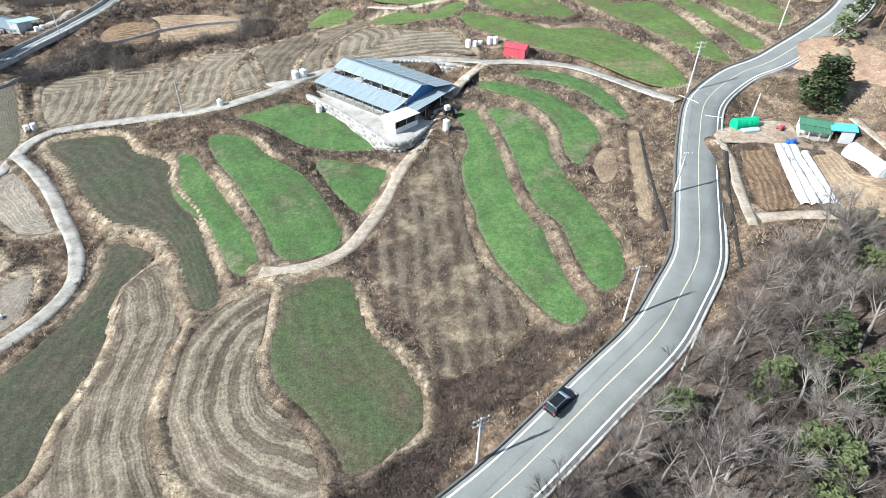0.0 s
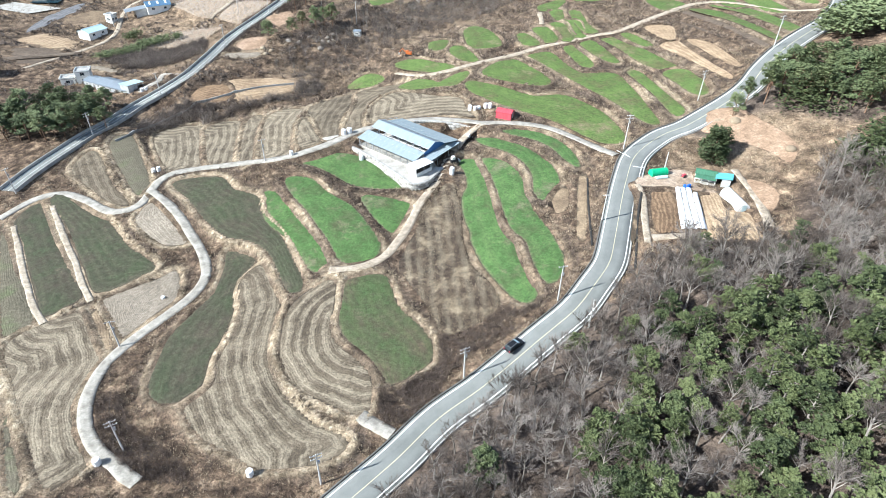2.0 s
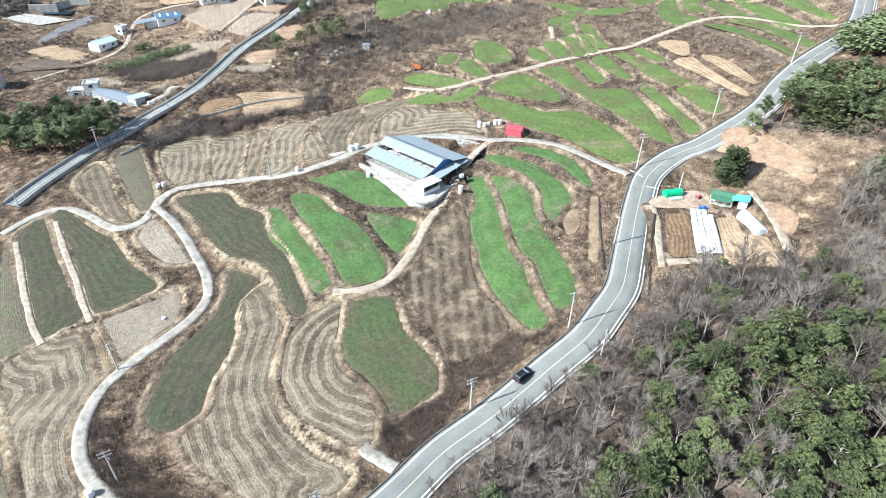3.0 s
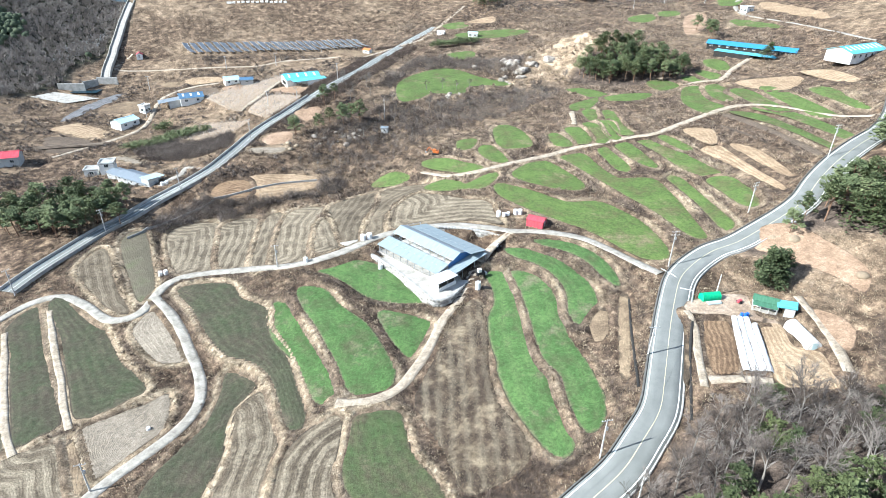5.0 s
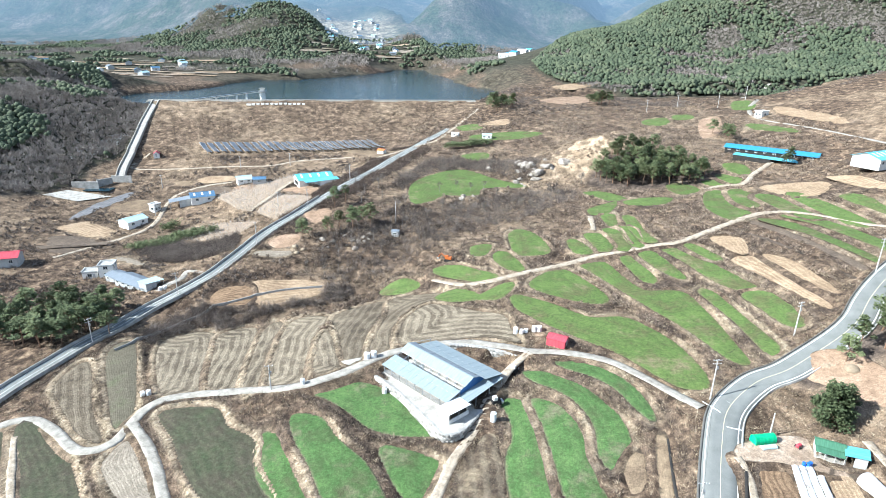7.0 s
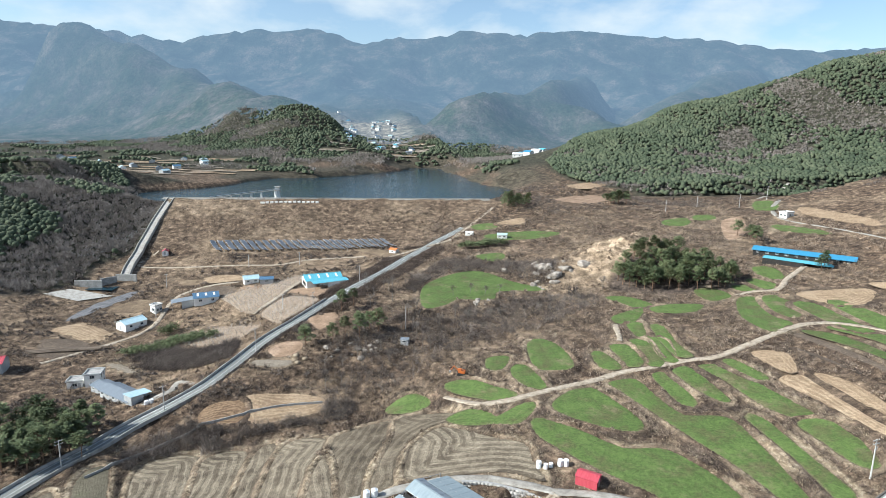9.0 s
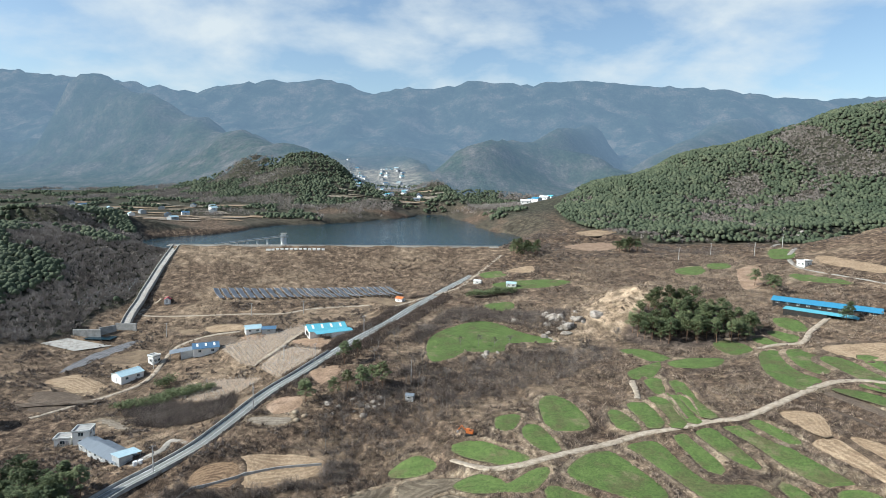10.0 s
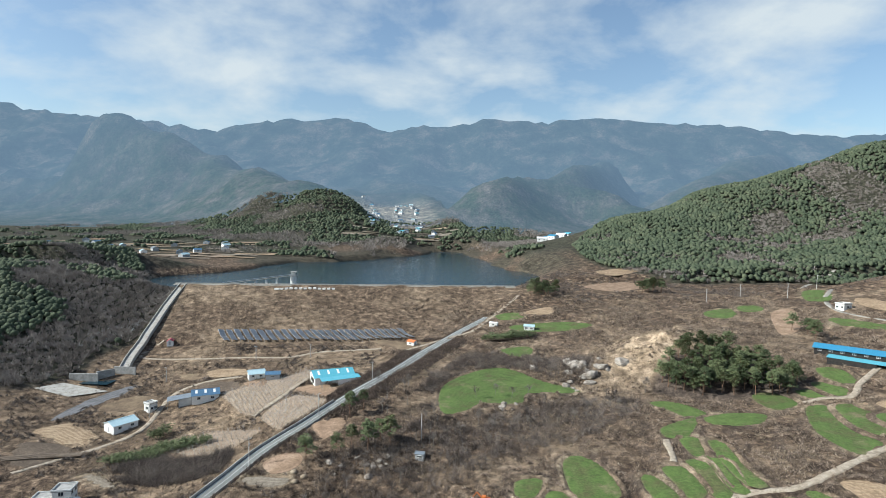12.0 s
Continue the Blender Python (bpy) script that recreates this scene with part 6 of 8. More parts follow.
# both far-wood colours are lifted to stand in for haze
FAR_LEAF = surface("far_needles", [(0.3, (0.044, 0.060, 0.036)), (0.5, (0.066, 0.083, 0.049)), (0.7, (0.105, 0.118, 0.071))], 0.05, 1.6, 0.6, 0.95, bump=0.35, bump_size=1.4, vary=0.16, island=True)
BARE_WOOD = surface("bare_wood", [(0.3, (0.14, 0.120, 0.105)), (0.5, (0.23, 0.200, 0.177)), (0.7, (0.34, 0.308, 0.278))], 0.08, 1.0, 0.4, 0.95, vary=0.35, island=True)


def far_crown(n, wide, tall, size):
    return gather([tuft(np.array([rng.normal() * wide * 0.4, rng.normal() * wide * 0.4, tall * rng.uniform(0.35, 1.0)]), size) for _ in range(n)])


def woods_places(n, box, names):
    x, y = rng.uniform(box[0], box[2], n), rng.uniform(box[1], box[3], n)
    ok = np.zeros(n, bool)
    for k in names:
        ok |= edge_distance(x, y, WOOD_OUT[k])[1]
    x, y = x[ok], y[ok]
    return np.stack([x, y, heights(x, y)], -1)


far_pines = [clumped_crown(w, h) for w, h in ((2.5, 4.6), (2.1, 5.0), (2.8, 4.4), (2.2, 4.5), (2.6, 4.8), (1.9, 4.2))]
far_bare = [twiggy_crown(3.4, 3.8, 22) for _ in range(6)]
hill_left = woods_places(30000, (-520, 330, -210, 640), ("left",))
mixed_in = lattice(hill_left[:, 0] / 38, hill_left[:, 1] / 38, 81) + rng.uniform(-0.3, 0.3, len(hill_left)) > -0.30 + 1.0 * ramp(hill_left[:, 0], -278, -240)
strew("far_wood", "dark pine wood on the hillside beside the dam", "woods", far_pines, hill_left[mixed_in], rng.uniform(0.7, 1.1, mixed_in.sum()), FAR_LEAF)
strew("bare_wood", "leafless grey wood on the hillside beside the dam", "woods", far_bare, hill_left[~mixed_in], rng.uniform(0.7, 1.1, (~mixed_in).sum()), BARE_WOOD)
hill_right = woods_places(66000, (90, 480, 900, 1100), ("right",))
mixed_in = lattice(hill_right[:, 0] / 60, hill_right[:, 1] / 60, 83) + 0.5 * lattice(hill_right[:, 0] / 22, hill_right[:, 1] / 22, 84) + rng.uniform(-0.35, 0.35, len(hill_right)) > -0.66 + 0.45 * ramp(hill_right[:, 0] - 0.5 * (hill_right[:, 1] - 600), 170, 260)
strew("far_wood", "pine wood over the slope of the valley side", "woods", far_pines, hill_right[mixed_in], rng.uniform(0.7, 1.15, mixed_in.sum()), FAR_LEAF)
strew("bare_wood", "leafless trees among the pines of the slope", "woods", far_bare, hill_right[~mixed_in], rng.uniform(0.7, 1.15, (~mixed_in).sum()), BARE_WOOD)
x, y = rng.uniform(-900, 900, 34000), rng.uniform(760, 1290, 34000)
sx, sy = rng.uniform(-620, -238, 9000), rng.uniform(540, 800, 9000)
x, y = np.concatenate([x, sx]), np.concatenate([y, sy])
shore = np.stack([x, y, heights(x, y)], -1)
over = shore[:, 2] - far_floor(x, y)
shore = shore[(over > 5 + 4 * lattice(x / 40, y / 40, 85) - 9 * (lattice(x / 24, y / 24, 89) > 0.30)) & (shore[:, 2] > 35) & (shore[:, 1] < 1248) & ((x < 60) | (y > 1000))]
for a, b, wide, deep in PLOTS:
    shore = shore[(np.abs(shore[:, 0] - a) > wide) | (np.abs(shore[:, 1] - b) > deep)]
shore = shore[:16000]
shore_mix = lattice(shore[:, 0] / 80, shore[:, 1] / 80, 87) > -0.2
strew("far_wood", "dark woods on the spurs behind the reservoir", "woods", [clumped_crown(3.6, 5.5) for _ in range(5)], shore[shore_mix], rng.uniform(0.5, 1.0, shore_mix.sum()), FAR_LEAF)
strew("bare_wood", "bare woods on the spurs behind the reservoir", "woods", [twiggy_crown(4.5, 6.0) for _ in range(4)], shore[~shore_mix], rng.uniform(0.8, 1.4, (~shore_mix).sum()), BARE_WOOD)


# ---- building blocks ----
def tin(name, a, b, gloss=0.45):
    return surface(name, [(0.3, a), (0.7, b)], 0.35, 2.5, 0.10, gloss, 0.0, how="object", stretch=(1, 6, 1))


ROOF_BLUEGREY = tin("roof_sheet_blue_grey", (0.205, 0.250, 0.270), (0.275, 0.322, 0.338))
ROOF_DARKGREY = tin("roof_sheet_grey", (0.15, 0.175, 0.20), (0.22, 0.25, 0.28))
ROOF_CYAN = tin("roof_sheet_turquoise", (0.08, 0.33, 0.42), (0.14, 0.42, 0.50))
ROOF_BLUE = tin("roof_sheet_blue", (0.035, 0.19, 0.33), (0.06, 0.26, 0.41))
ROOF_NAVY = tin("roof_sheet_navy", (0.06, 0.12, 0.20), (0.10, 0.19, 0.29))
ROOF_PALE = tin("roof_sheet_pale", (0.36, 0.50, 0.55), (0.46, 0.60, 0.64))
ROOF_WHITE = tin("roof_sheet_white", (0.72, 0.73, 0.72), (0.82, 0.83, 0.82))
ROOF_RED = tin("roof_sheet_red", (0.38, 0.05, 0.07), (0.48, 0.09, 0.11))
ROOF_GREEN = tin("roof_sheet_green", (0.05, 0.13, 0.08), (0.08, 0.19, 0.12))
ROOF_ORANGE = tin("roof_sheet_orange", (0.50, 0.15, 0.05), (0.62, 0.22, 0.08))
TARP_GREEN = surface("green_tarpaulin", [(0.3, (0.01, 0.30, 0.14)), (0.7, (0.03, 0.42, 0.20))], 0.8, 4.0, 0.15, 0.5, bump=0.03, how="object")
WALL_WHITE = surface("white_wall", [(0.3, (0.66, 0.65, 0.61)), (0.7, (0.80, 0.79, 0.76))], 0.4, 3.0, 0.08, 0.8, how="object")
WALL_GREY = surface("grey_wall", [(0.3, (0.30, 0.31, 0.31)), (0.7, (0.44, 0.45, 0.45))], 0.4, 3.0, 0.10, 0.8, how="object")
WALL_BLUE = tin("blue_wall_sheet", (0.05, 0.14, 0.34), (0.08, 0.19, 0.42))
STEEL = surface("galvanised_steel", [(0.3, (0.36, 0.37, 0.38)), (0.7, (0.52, 0.53, 0.54))], 2.0, 8.0, 0.15, 0.4, 0.7, how="object")
# near-black, standing in for shade in open bays and doorways
DARK = surface("dark_interior", [(0.3, (0.02, 0.02, 0.02)), (0.7, (0.045, 0.04, 0.035))], 0.8, 4.0, 0.2, 0.9, how="object")
GLASS = surface("window_glass", [(0.3, (0.02, 0.03, 0.035)), (0.7, (0.04, 0.05, 0.06))], 1.0, 2.0, 0.05, 0.08, how="object")
WOOD = surface("weathered_wood", [(0.3, (0.13, 0.10, 0.075)), (0.7, (0.24, 0.19, 0.145))], 1.5, 8.0, 0.25, 0.9, how="object", vary=0.4)
PLASTIC_WHITE = surface("white_plastic", [(0.3, (0.70, 0.71, 0.71)), (0.7, (0.82, 0.82, 0.81))], 0.8, 4.0, 0.08, 0.5, bump=0.03, how="object")
FILM = surface("white_mulch_film", [(0.3, (0.66, 0.68, 0.70)), (0.7, (0.82, 0.83, 0.84))], 0.6, 2.0, 0.12, 0.45, bump=0.06, bump_size=1.5)
SOLAR = surface("solar_cells", [(0.3, (0.085, 0.10, 0.12)), (0.7, (0.12, 0.14, 0.165))], 0.8, 3.0, 0.1, 0.3, how="object")
POLE_GREY = surface("pole_concrete", [(0.3, (0.38, 0.37, 0.35)), (0.7, (0.52, 0.51, 0.49))], 2.0, 8.0, 0.12, 0.9, how="object")
CAR_BLACK = surface("black_car_paint", [(0.3, (0.012, 0.013, 0.015)), (0.7, (0.02, 0.021, 0.024))], 1.0, 4.0, 0.05, 0.22, how="object")
RUBBER = surface("black_rubber", [(0.3, (0.015, 0.015, 0.015)), (0.7, (0.03, 0.03, 0.03))], 2.0, 8.0, 0.1, 0.9, how="object")
ORANGE = surface("orange_machine_paint", [(0.3, (0.42, 0.11, 0.03)), (0.7, (0.56, 0.17, 0.05))], 1.0, 4.0, 0.15, 0.5, how="object")
BLUE_DRUM = surface("blue_plastic", [(0.3, (0.02, 0.10, 0.45)), (0.7, (0.04, 0.16, 0.55))], 1.0, 4.0, 0.1, 0.4, how="object")


def block(bm, x, y, z, sx, sy, sz, bevel=0.0):
    """A box with its base at height z, centred at x, y."""
    r = bmesh.ops.create_cube(bm, size=1.0, matrix=Matrix.Translation((x, y, z + sz / 2)) @ Matrix.Diagonal((sx, sy, sz, 1)))
    if bevel:
        edges = list({e for v in r["verts"] for e in v.link_edges})
        bmesh.ops.bevel(bm, geom=edges, offset=bevel, segments=1, affect="EDGES")


def prism(bm, outline, y0, y1):
    """Sweeps an outline of (x, z) from y0 to y1."""
    a = [bm.verts.new((x, y0, z)) for x, z in outline]
    b = [bm.verts.new((x, y1, z)) for x, z in outline]
    n = len(outline)
    for i in range(n):
        bm.faces.new((a[i], a[(i + 1) % n], b[(i + 1) % n], b[i]))
    bm.faces.new(a[::-1])
    bm.faces.new(b)
    bmesh.ops.recalc_face_normals(bm, faces=bm.faces)


def tube(bm, p, q, r0, r1=None, sides=8):
    v, f = stick(p, q, r0, r0 if r1 is None else r1, sides)
    vs = [bm.verts.new(tuple(c)) for c in v]
    for t in f:
        bm.faces.new([vs[i] for i in t])
    bm.faces.new(vs[:sides][::-1])
    bm.faces.new(vs[sides:])


def made(fn, *args, **kw):
    bm = bmesh.new()
    fn(bm, *args, **kw)
    return bm


def thing(name, label, category, x, y, turn=0.0, group="", z=None, sink=0.0):
    root = tagged(new(name), label, category, group)
    root.matrix_basis = Matrix.LocRotScale((x, y, (ground_z(x, y) if z is None else z) - sink), Euler((0, 0, turn)), None)
    return root


def sheet(bm, p, q, y0, y1, thick=0.06, rib=1.0):
    """A ribbed roof sheet from eave p to ridge q (each x, z), between y0 and y1."""
    (x0, z0), (x1, z1) = p, q
    ln = math.hypot(x1 - x0, z1 - z0)
    ux, uz = (x1 - x0) / ln, (z1 - z0) / ln
    nx_, nz_ = (-uz, ux) if ux > 0 else (uz, -ux)
    prism(bm, [(x0, z0), (x1, z1), (x1 + nx_ * thick, z1 + nz_ * thick), (x0 + nx_ * thick, z0 + nz_ * thick)], y0, y1)
    # standing seams, folded out of the same sheet
    k = max(1, int((y1 - y0) / rib))
    cuts = [y0 + (y1 - y0) * (i + 0.5) / k for i in range(k)]
    for y in cuts:
        for yy in (y - 0.05, y, y + 0.05):
            bmesh.ops.bisect_plane(bm, geom=bm.verts[:] + bm.edges[:] + bm.faces[:], plane_co=(0, yy, 0), plane_no=(0, 1, 0))
    for v in bm.verts:
        if abs((v.co.x - x0) * nx_ + (v.co.z - z0) * nz_ - thick) < 1e-4 and min(abs(v.co.y - y) for y in cuts) < 0.01:
            v.co.x += nx_ * 0.04
            v.co.z += nz_ * 0.04


def glazed(parent_ob, x, y, z, w, h, face):
    """A window with frame and sill, set in a wall that faces +x, -x, +y or -y."""
    dx, dy = {"+x": (1, 0), "-x": (-1, 0), "+y": (0, 1), "-y": (0, -1)}[face]
    sx, sy = (0.10, w) if dx else (w, 0.10)
    pane = part("window", made(block, x + dx * 0.02, y + dy * 0.02, z, sx, sy, h), GLASS, parent_ob)
    bm = bmesh.new()
    ex, ey = (0, 1) if dx else (1, 0)
    for s in (-1, 0, 1):
        block(bm, x + dx * 0.05 + ex * s * w / 2, y + dy * 0.05 + ey * s * w / 2, z - 0.04, 0.12 if dx else 0.07, 0.07 if dx else 0.12, h + 0.08)
    for zz in (z - 0.06, z + h - 0.02):
        block(bm, x + dx * 0.05, y + dy * 0.05, zz, 0.12 if dx else w + 0.1, w + 0.1 if dx else 0.12, 0.07)
    part("frame", bm, WALL_WHITE, pane)
    part("sill", made(block, x + dx * 0.10, y + dy * 0.10, z - 0.12, 0.2 if dx else w + 0.2, w + 0.2 if dx else 0.2, 0.06), CEMENT, pane)


def gable_house(name, label, category, x, y, turn, long, wide, eave, ridge, wall, roof, over=0.5, windows=2, doors=1, group="", open_side=False, skylights=0, z=None):
    """A simple house or shed; its ridge runs along its own y."""
    root = thing(name, label, category, x, y, turn, group, z)
    w, l = wide / 2, long / 2
    bm = bmesh.new()
    prism(bm, [(-w, -1.0), (w, -1.0), (w, eave), (0, ridge - 0.06), (-w, eave)], -l, l)
    part("wall", bm, wall, root)
    k = (ridge - eave) / w
    for s in (-1, 1):
        bm = bmesh.new()
        sheet(bm, (s * (w + over), eave - over * k), (0, ridge), -l - over, l + over)
        part("roof", bm, roof, root)
    part("ridge_cap", made(block, 0, 0, ridge + 0.03, 0.5, long + 2 * over, 0.08), roof, root)
    for i in range(windows):
        yy = -l + (i + 0.5) * long / windows
        for s, f in ((1, "+x"), (-1, "-x")):
            glazed(root, s * w, yy, eave * 0.42, min(1.4, long / windows * 0.5), eave * 0.32, f)
    for i in range(doors):
        # an open side is a dark sheet painted for its shaded inside
        d = part("door", made(block, (i - (doors - 1) / 2) * 2.2, -l - 0.02, 0.0, 1.0 if not open_side else wide * 0.6, 0.08, min(2.1, eave * 0.9)), DARK if open_side else WALL_GREY, root)
        part("handle", made(block, (i - (doors - 1) / 2) * 2.2 + 0.35, -l - 0.08, 1.0, 0.05, 0.05, 0.16), STEEL, d)
    for i in range(skylights):
        bm = bmesh.new()
        yy = -l + (i + 0.5) * long / skylights
        z0 = eave + (ridge - eave) * 0.3
        prism(bm, [(w * 0.7, z0 + 0.12), (w * 0.15, z0 + 0.12 + w * 0.55 * k), (w * 0.15, z0 + 0.17 + w * 0.55 * k), (w * 0.7, z0 + 0.17)], yy - 0.5, yy + 0.5)
        part("skylight", bm, ROOF_WHITE, root)
    return root


def lean_to(name, label, category, x, y, turn, long, wide, high, low, wall, roof, group="", z=None, over=0.3):
    """A shed with a single sloping roof on posts, closed at the back."""
    root = thing(name, label, category, x, y, turn, group, z)
    w, l = wide / 2, long / 2
    part("wall", made(prism, [(-w, -0.8), (-w + 0.15, -0.8), (-w + 0.15, high - 0.05), (-w, high - 0.05)], -l, l), wall, root)
    k = (high - low) / wide
    for s in (-1, 1):
        bm = bmesh.new()
        prism(bm, [(-w + 0.16, -0.8), (w * 0.2, -0.8), (w * 0.2, high - k * (w * 1.2) - 0.08), (-w + 0.16, high - 0.08)], s * l - 0.08 * (s > 0), s * l + 0.08 * (s < 0))
        part("side_wall", bm, wall, root)
    bm = bmesh.new()
    sheet(bm, (w + over, low - k * over), (-w - over, high + k * over), -l - over, l + over)
    part("roof", bm, roof, root)
    n = max(2, int(long / 3))
    for i in range(n + 1):
        part("post", made(block, w - 0.1, -l + 0.1 + (long - 0.2) * i / n, -0.8, 0.14, 0.14, low + 0.75), STEEL, root)
    return root


# ---- the cattle barn on its walled platform ----
BARN_TURN = radians(46.5)


def cattle_barn(x, y, z):
    """Own x runs from the low eave towards the back, own y along the building."""
    root = thing("cattle_barn", "open-sided cattle barn under pale blue-grey sheet roofs", "barn", x, y, BARN_TURN, z=z)
    l = 12.2
    spans = [((-9.25, 2.6), (-4.4, 3.7)), ((-2.7, 4.2), (0.3, 5.5)), ((9.2, 3.7), (2.4, 5.15)), ((2.9, 4.75), (0.3, 5.5))]
    for k, (p, q) in enumerate(spans):
        bm = bmesh.new()
        sheet(bm, p, q, -l - (2.2 if k == 2 else 0), l - (2.2 if k == 2 else 0), 0.08, 2.4)
        part("roof_panel", bm, ROOF_BLUEGREY if k != 3 else ROOF_DARKGREY, root, "" if k != 3 else "darker grey roof strip")
    part("ridge_cap", made(block, 0.3, 0, 5.5, 0.5, 2 * l, 0.1), ROOF_BLUEGREY, root)
    for xx, zz in ((-6.4, 3.27), (5.0, 4.62)):
        for i in range(14):
            part("snow_guard", made(block, xx, -l + 1 + i * 1.75, zz, 0.12, 0.5, 0.12), STEEL, root)
    part("floor_slab", made(block, 0, 0, -0.35, 18.4, 25.0, 0.35), CEMENT, root, "worn concrete floor slab")
    for i in range(9):
        yy = -l + 0.3 + i * (2 * l - 0.6) / 8
        for xx, h in ((-8.6, 2.68), (-4.5, 3.6), (-2.6, 4.2), (3.0, 4.9), (8.6, 3.75)):
            part("post", made(block, xx, yy, 0, 0.16, 0.16, h), STEEL, root)
        bm = bmesh.new()
        tube(bm, (-8.6, yy, 2.66), (-4.4, yy, 3.6), 0.06, sides=4)
        tube(bm, (-4.4, yy, 3.6), (-2.6, yy, 4.15), 0.07, sides=4)
        tube(bm, (-4.4, yy, 2.9), (-2.6, yy, 4.1), 0.05, sides=4)
        tube(bm, (-2.6, yy, 2.9), (-4.4, yy, 3.6), 0.05, sides=4)
        tube(bm, (-4.4, yy, 2.9), (-2.6, yy, 2.9), 0.06, sides=4)
        tube(bm, (-2.6, yy, 4.1), (0.3, yy, 5.35), 0.06, sides=4)
        tube(bm, (8.6, yy, 3.7), (0.3, yy, 5.3), 0.06, sides=4)
        part("truss", bm, STEEL, root)
    for xx in (-8.6, -4.5, -2.6, 8.6):
        for zz in (0.5, 0.9, 1.3):
            bm = bmesh.new()
            tube(bm, (xx, -l + 0.3, zz), (xx, l - 0.3, zz), 0.045, sides=5)
            part("feed_rail", bm, STEEL, root)
    part("feed_kerb", made(block, -8.95, 0, 0.0, 0.35, 24.0, 0.42, 0.03), CEMENT, root)
    for xx, zz in ((-4.4, 3.62), (-2.6, 4.12), (-3.5, 2.92), (-4.4, 2.9), (-2.6, 2.9)):
        bm = bmesh.new()
        tube(bm, (xx, -l, zz), (xx, l, zz), 0.06, sides=4)
        part("purlin", bm, STEEL, root)
    bm = bmesh.new()
    prism(bm, [(-4.3, 0.0), (8.6, 0.0), (8.6, 3.65), (2.4, 5.0), (0.3, 5.4), (-2.6, 4.1), (-4.3, 3.5)], -l + 0.2, -l + 0.35)
    part("gable_wall", bm, WALL_BLUE, root, "dark blue sheet end wall")
    part("side_wall", made(block, 8.6, 3.0, 0, 0.12, 17.0, 2.2), WALL_BLUE, root)
    bm = bmesh.new()
    sheet(bm, (-7.6, 2.35), (8.0, 3.55), -l - 3.4, -l - 0.05, 0.08, 0.9)
    part("end_canopy", bm, ROOF_BLUEGREY, root)
    for xx, h in ((-7.2, 2.35), (-2.2, 2.72), (2.8, 3.1), (7.6, 3.48)):
        part("post", made(block, xx, -l - 3.2, 0, 0.16, 0.16, h), STEEL, root)
    bm = bmesh.new()
    sheet(bm, (-4.3, 3.05), (-2.7, 3.35), l - 3.2, l - 0.6, 0.08, 0.5)
    part("slot_cover", bm, DARK, root, "dark panel over the far end of the roof gap")
    return root


BARN_Z = 1.3
PLATFORM_EDGE = [(-28.0, 181.5), (-21.6, 176.9), (-15.2, 172.0), (-10.2, 166.6), (-5.2, 159.9), (-1.0, 153.9), (1.3, 150.7), (5.4, 152.4), (9.8, 159.6), (12.0, 164.0)]
edge = rounded(np.array(PLATFORM_EDGE, float), False, 1.2)
inner = [(8.0, 168.0), (-8.0, 180.0), (-14.0, 183.0), (-22.0, 184.0)]
ring = [tuple(p) for p in edge] + inner
slab_bm = bmesh.new()
face = slab_bm.faces.new([slab_bm.verts.new((a, b, BARN_Z - 0.06 + 0.02 * math.sin(a))) for a, b in ring])
low = bmesh.ops.extrude_face_region(slab_bm, geom=[face])
bmesh.ops.translate(slab_bm, vec=(0, 0, -0.5), verts=[v for v in low["geom"] if isinstance(v, bmesh.types.BMVert)])
bmesh.ops.triangulate(slab_bm, faces=slab_bm.faces[:])
bmesh.ops.recalc_face_normals(slab_bm, faces=slab_bm.faces[:])
slab_me = bpy.data.meshes.new("barn_platform")
slab_bm.to_mesh(slab_me)
slab_bm.free()
slab_me.materials.append(CEMENT)
tagged(new("barn_platform", slab_me), "pale concrete platform round the cattle barn", "platform", kind="structure")
cattle_barn(-0.7, 174.1, BARN_Z)


def annex(x, y, z):
    root = thing("annex", "small white block annex with a flat white roof", "shed", x, y, radians(43), z=z)
    part("low_wall", made(block, 0, -1.75, -1.2, 6.4, 0.18, 2.3), WALL_WHITE, root)
    part("low_wall", made(block, -3.2, 0, -1.2, 0.18, 3.3, 3.8), WALL_WHITE, root)
    part("low_wall", made(block, 3.2, 0, -1.2, 0.18, 3.3, 2.6), WALL_WHITE, root)
    part("back_wall", made(block, 0, 1.75, 0, 6.0, 0.16, 2.6), DARK, root)
    bm = bmesh.new()
    sheet(bm, (3.6, 2.6), (-3.6, 2.8), -2.15, 2.15, 0.12, 1.2)
    part("roof", bm, ROOF_WHITE, root)
    for xx in (-3.1, 0, 3.1):
        for yy in (-1.75, 1.75):
            part("post", made(block, xx, yy, 0, 0.14, 0.14, 2.6), STEEL, root)
    # no shutter: a dark sheet painted for the shade in the opening
    part("shutter", made(block, 0.3, -1.6, 1.1, 4.6, 0.06, 1.4), DARK, root, "dark sheet in place of the shaded open front")
    return root


annex(3.5, 157.8, BARN_Z - 0.1)


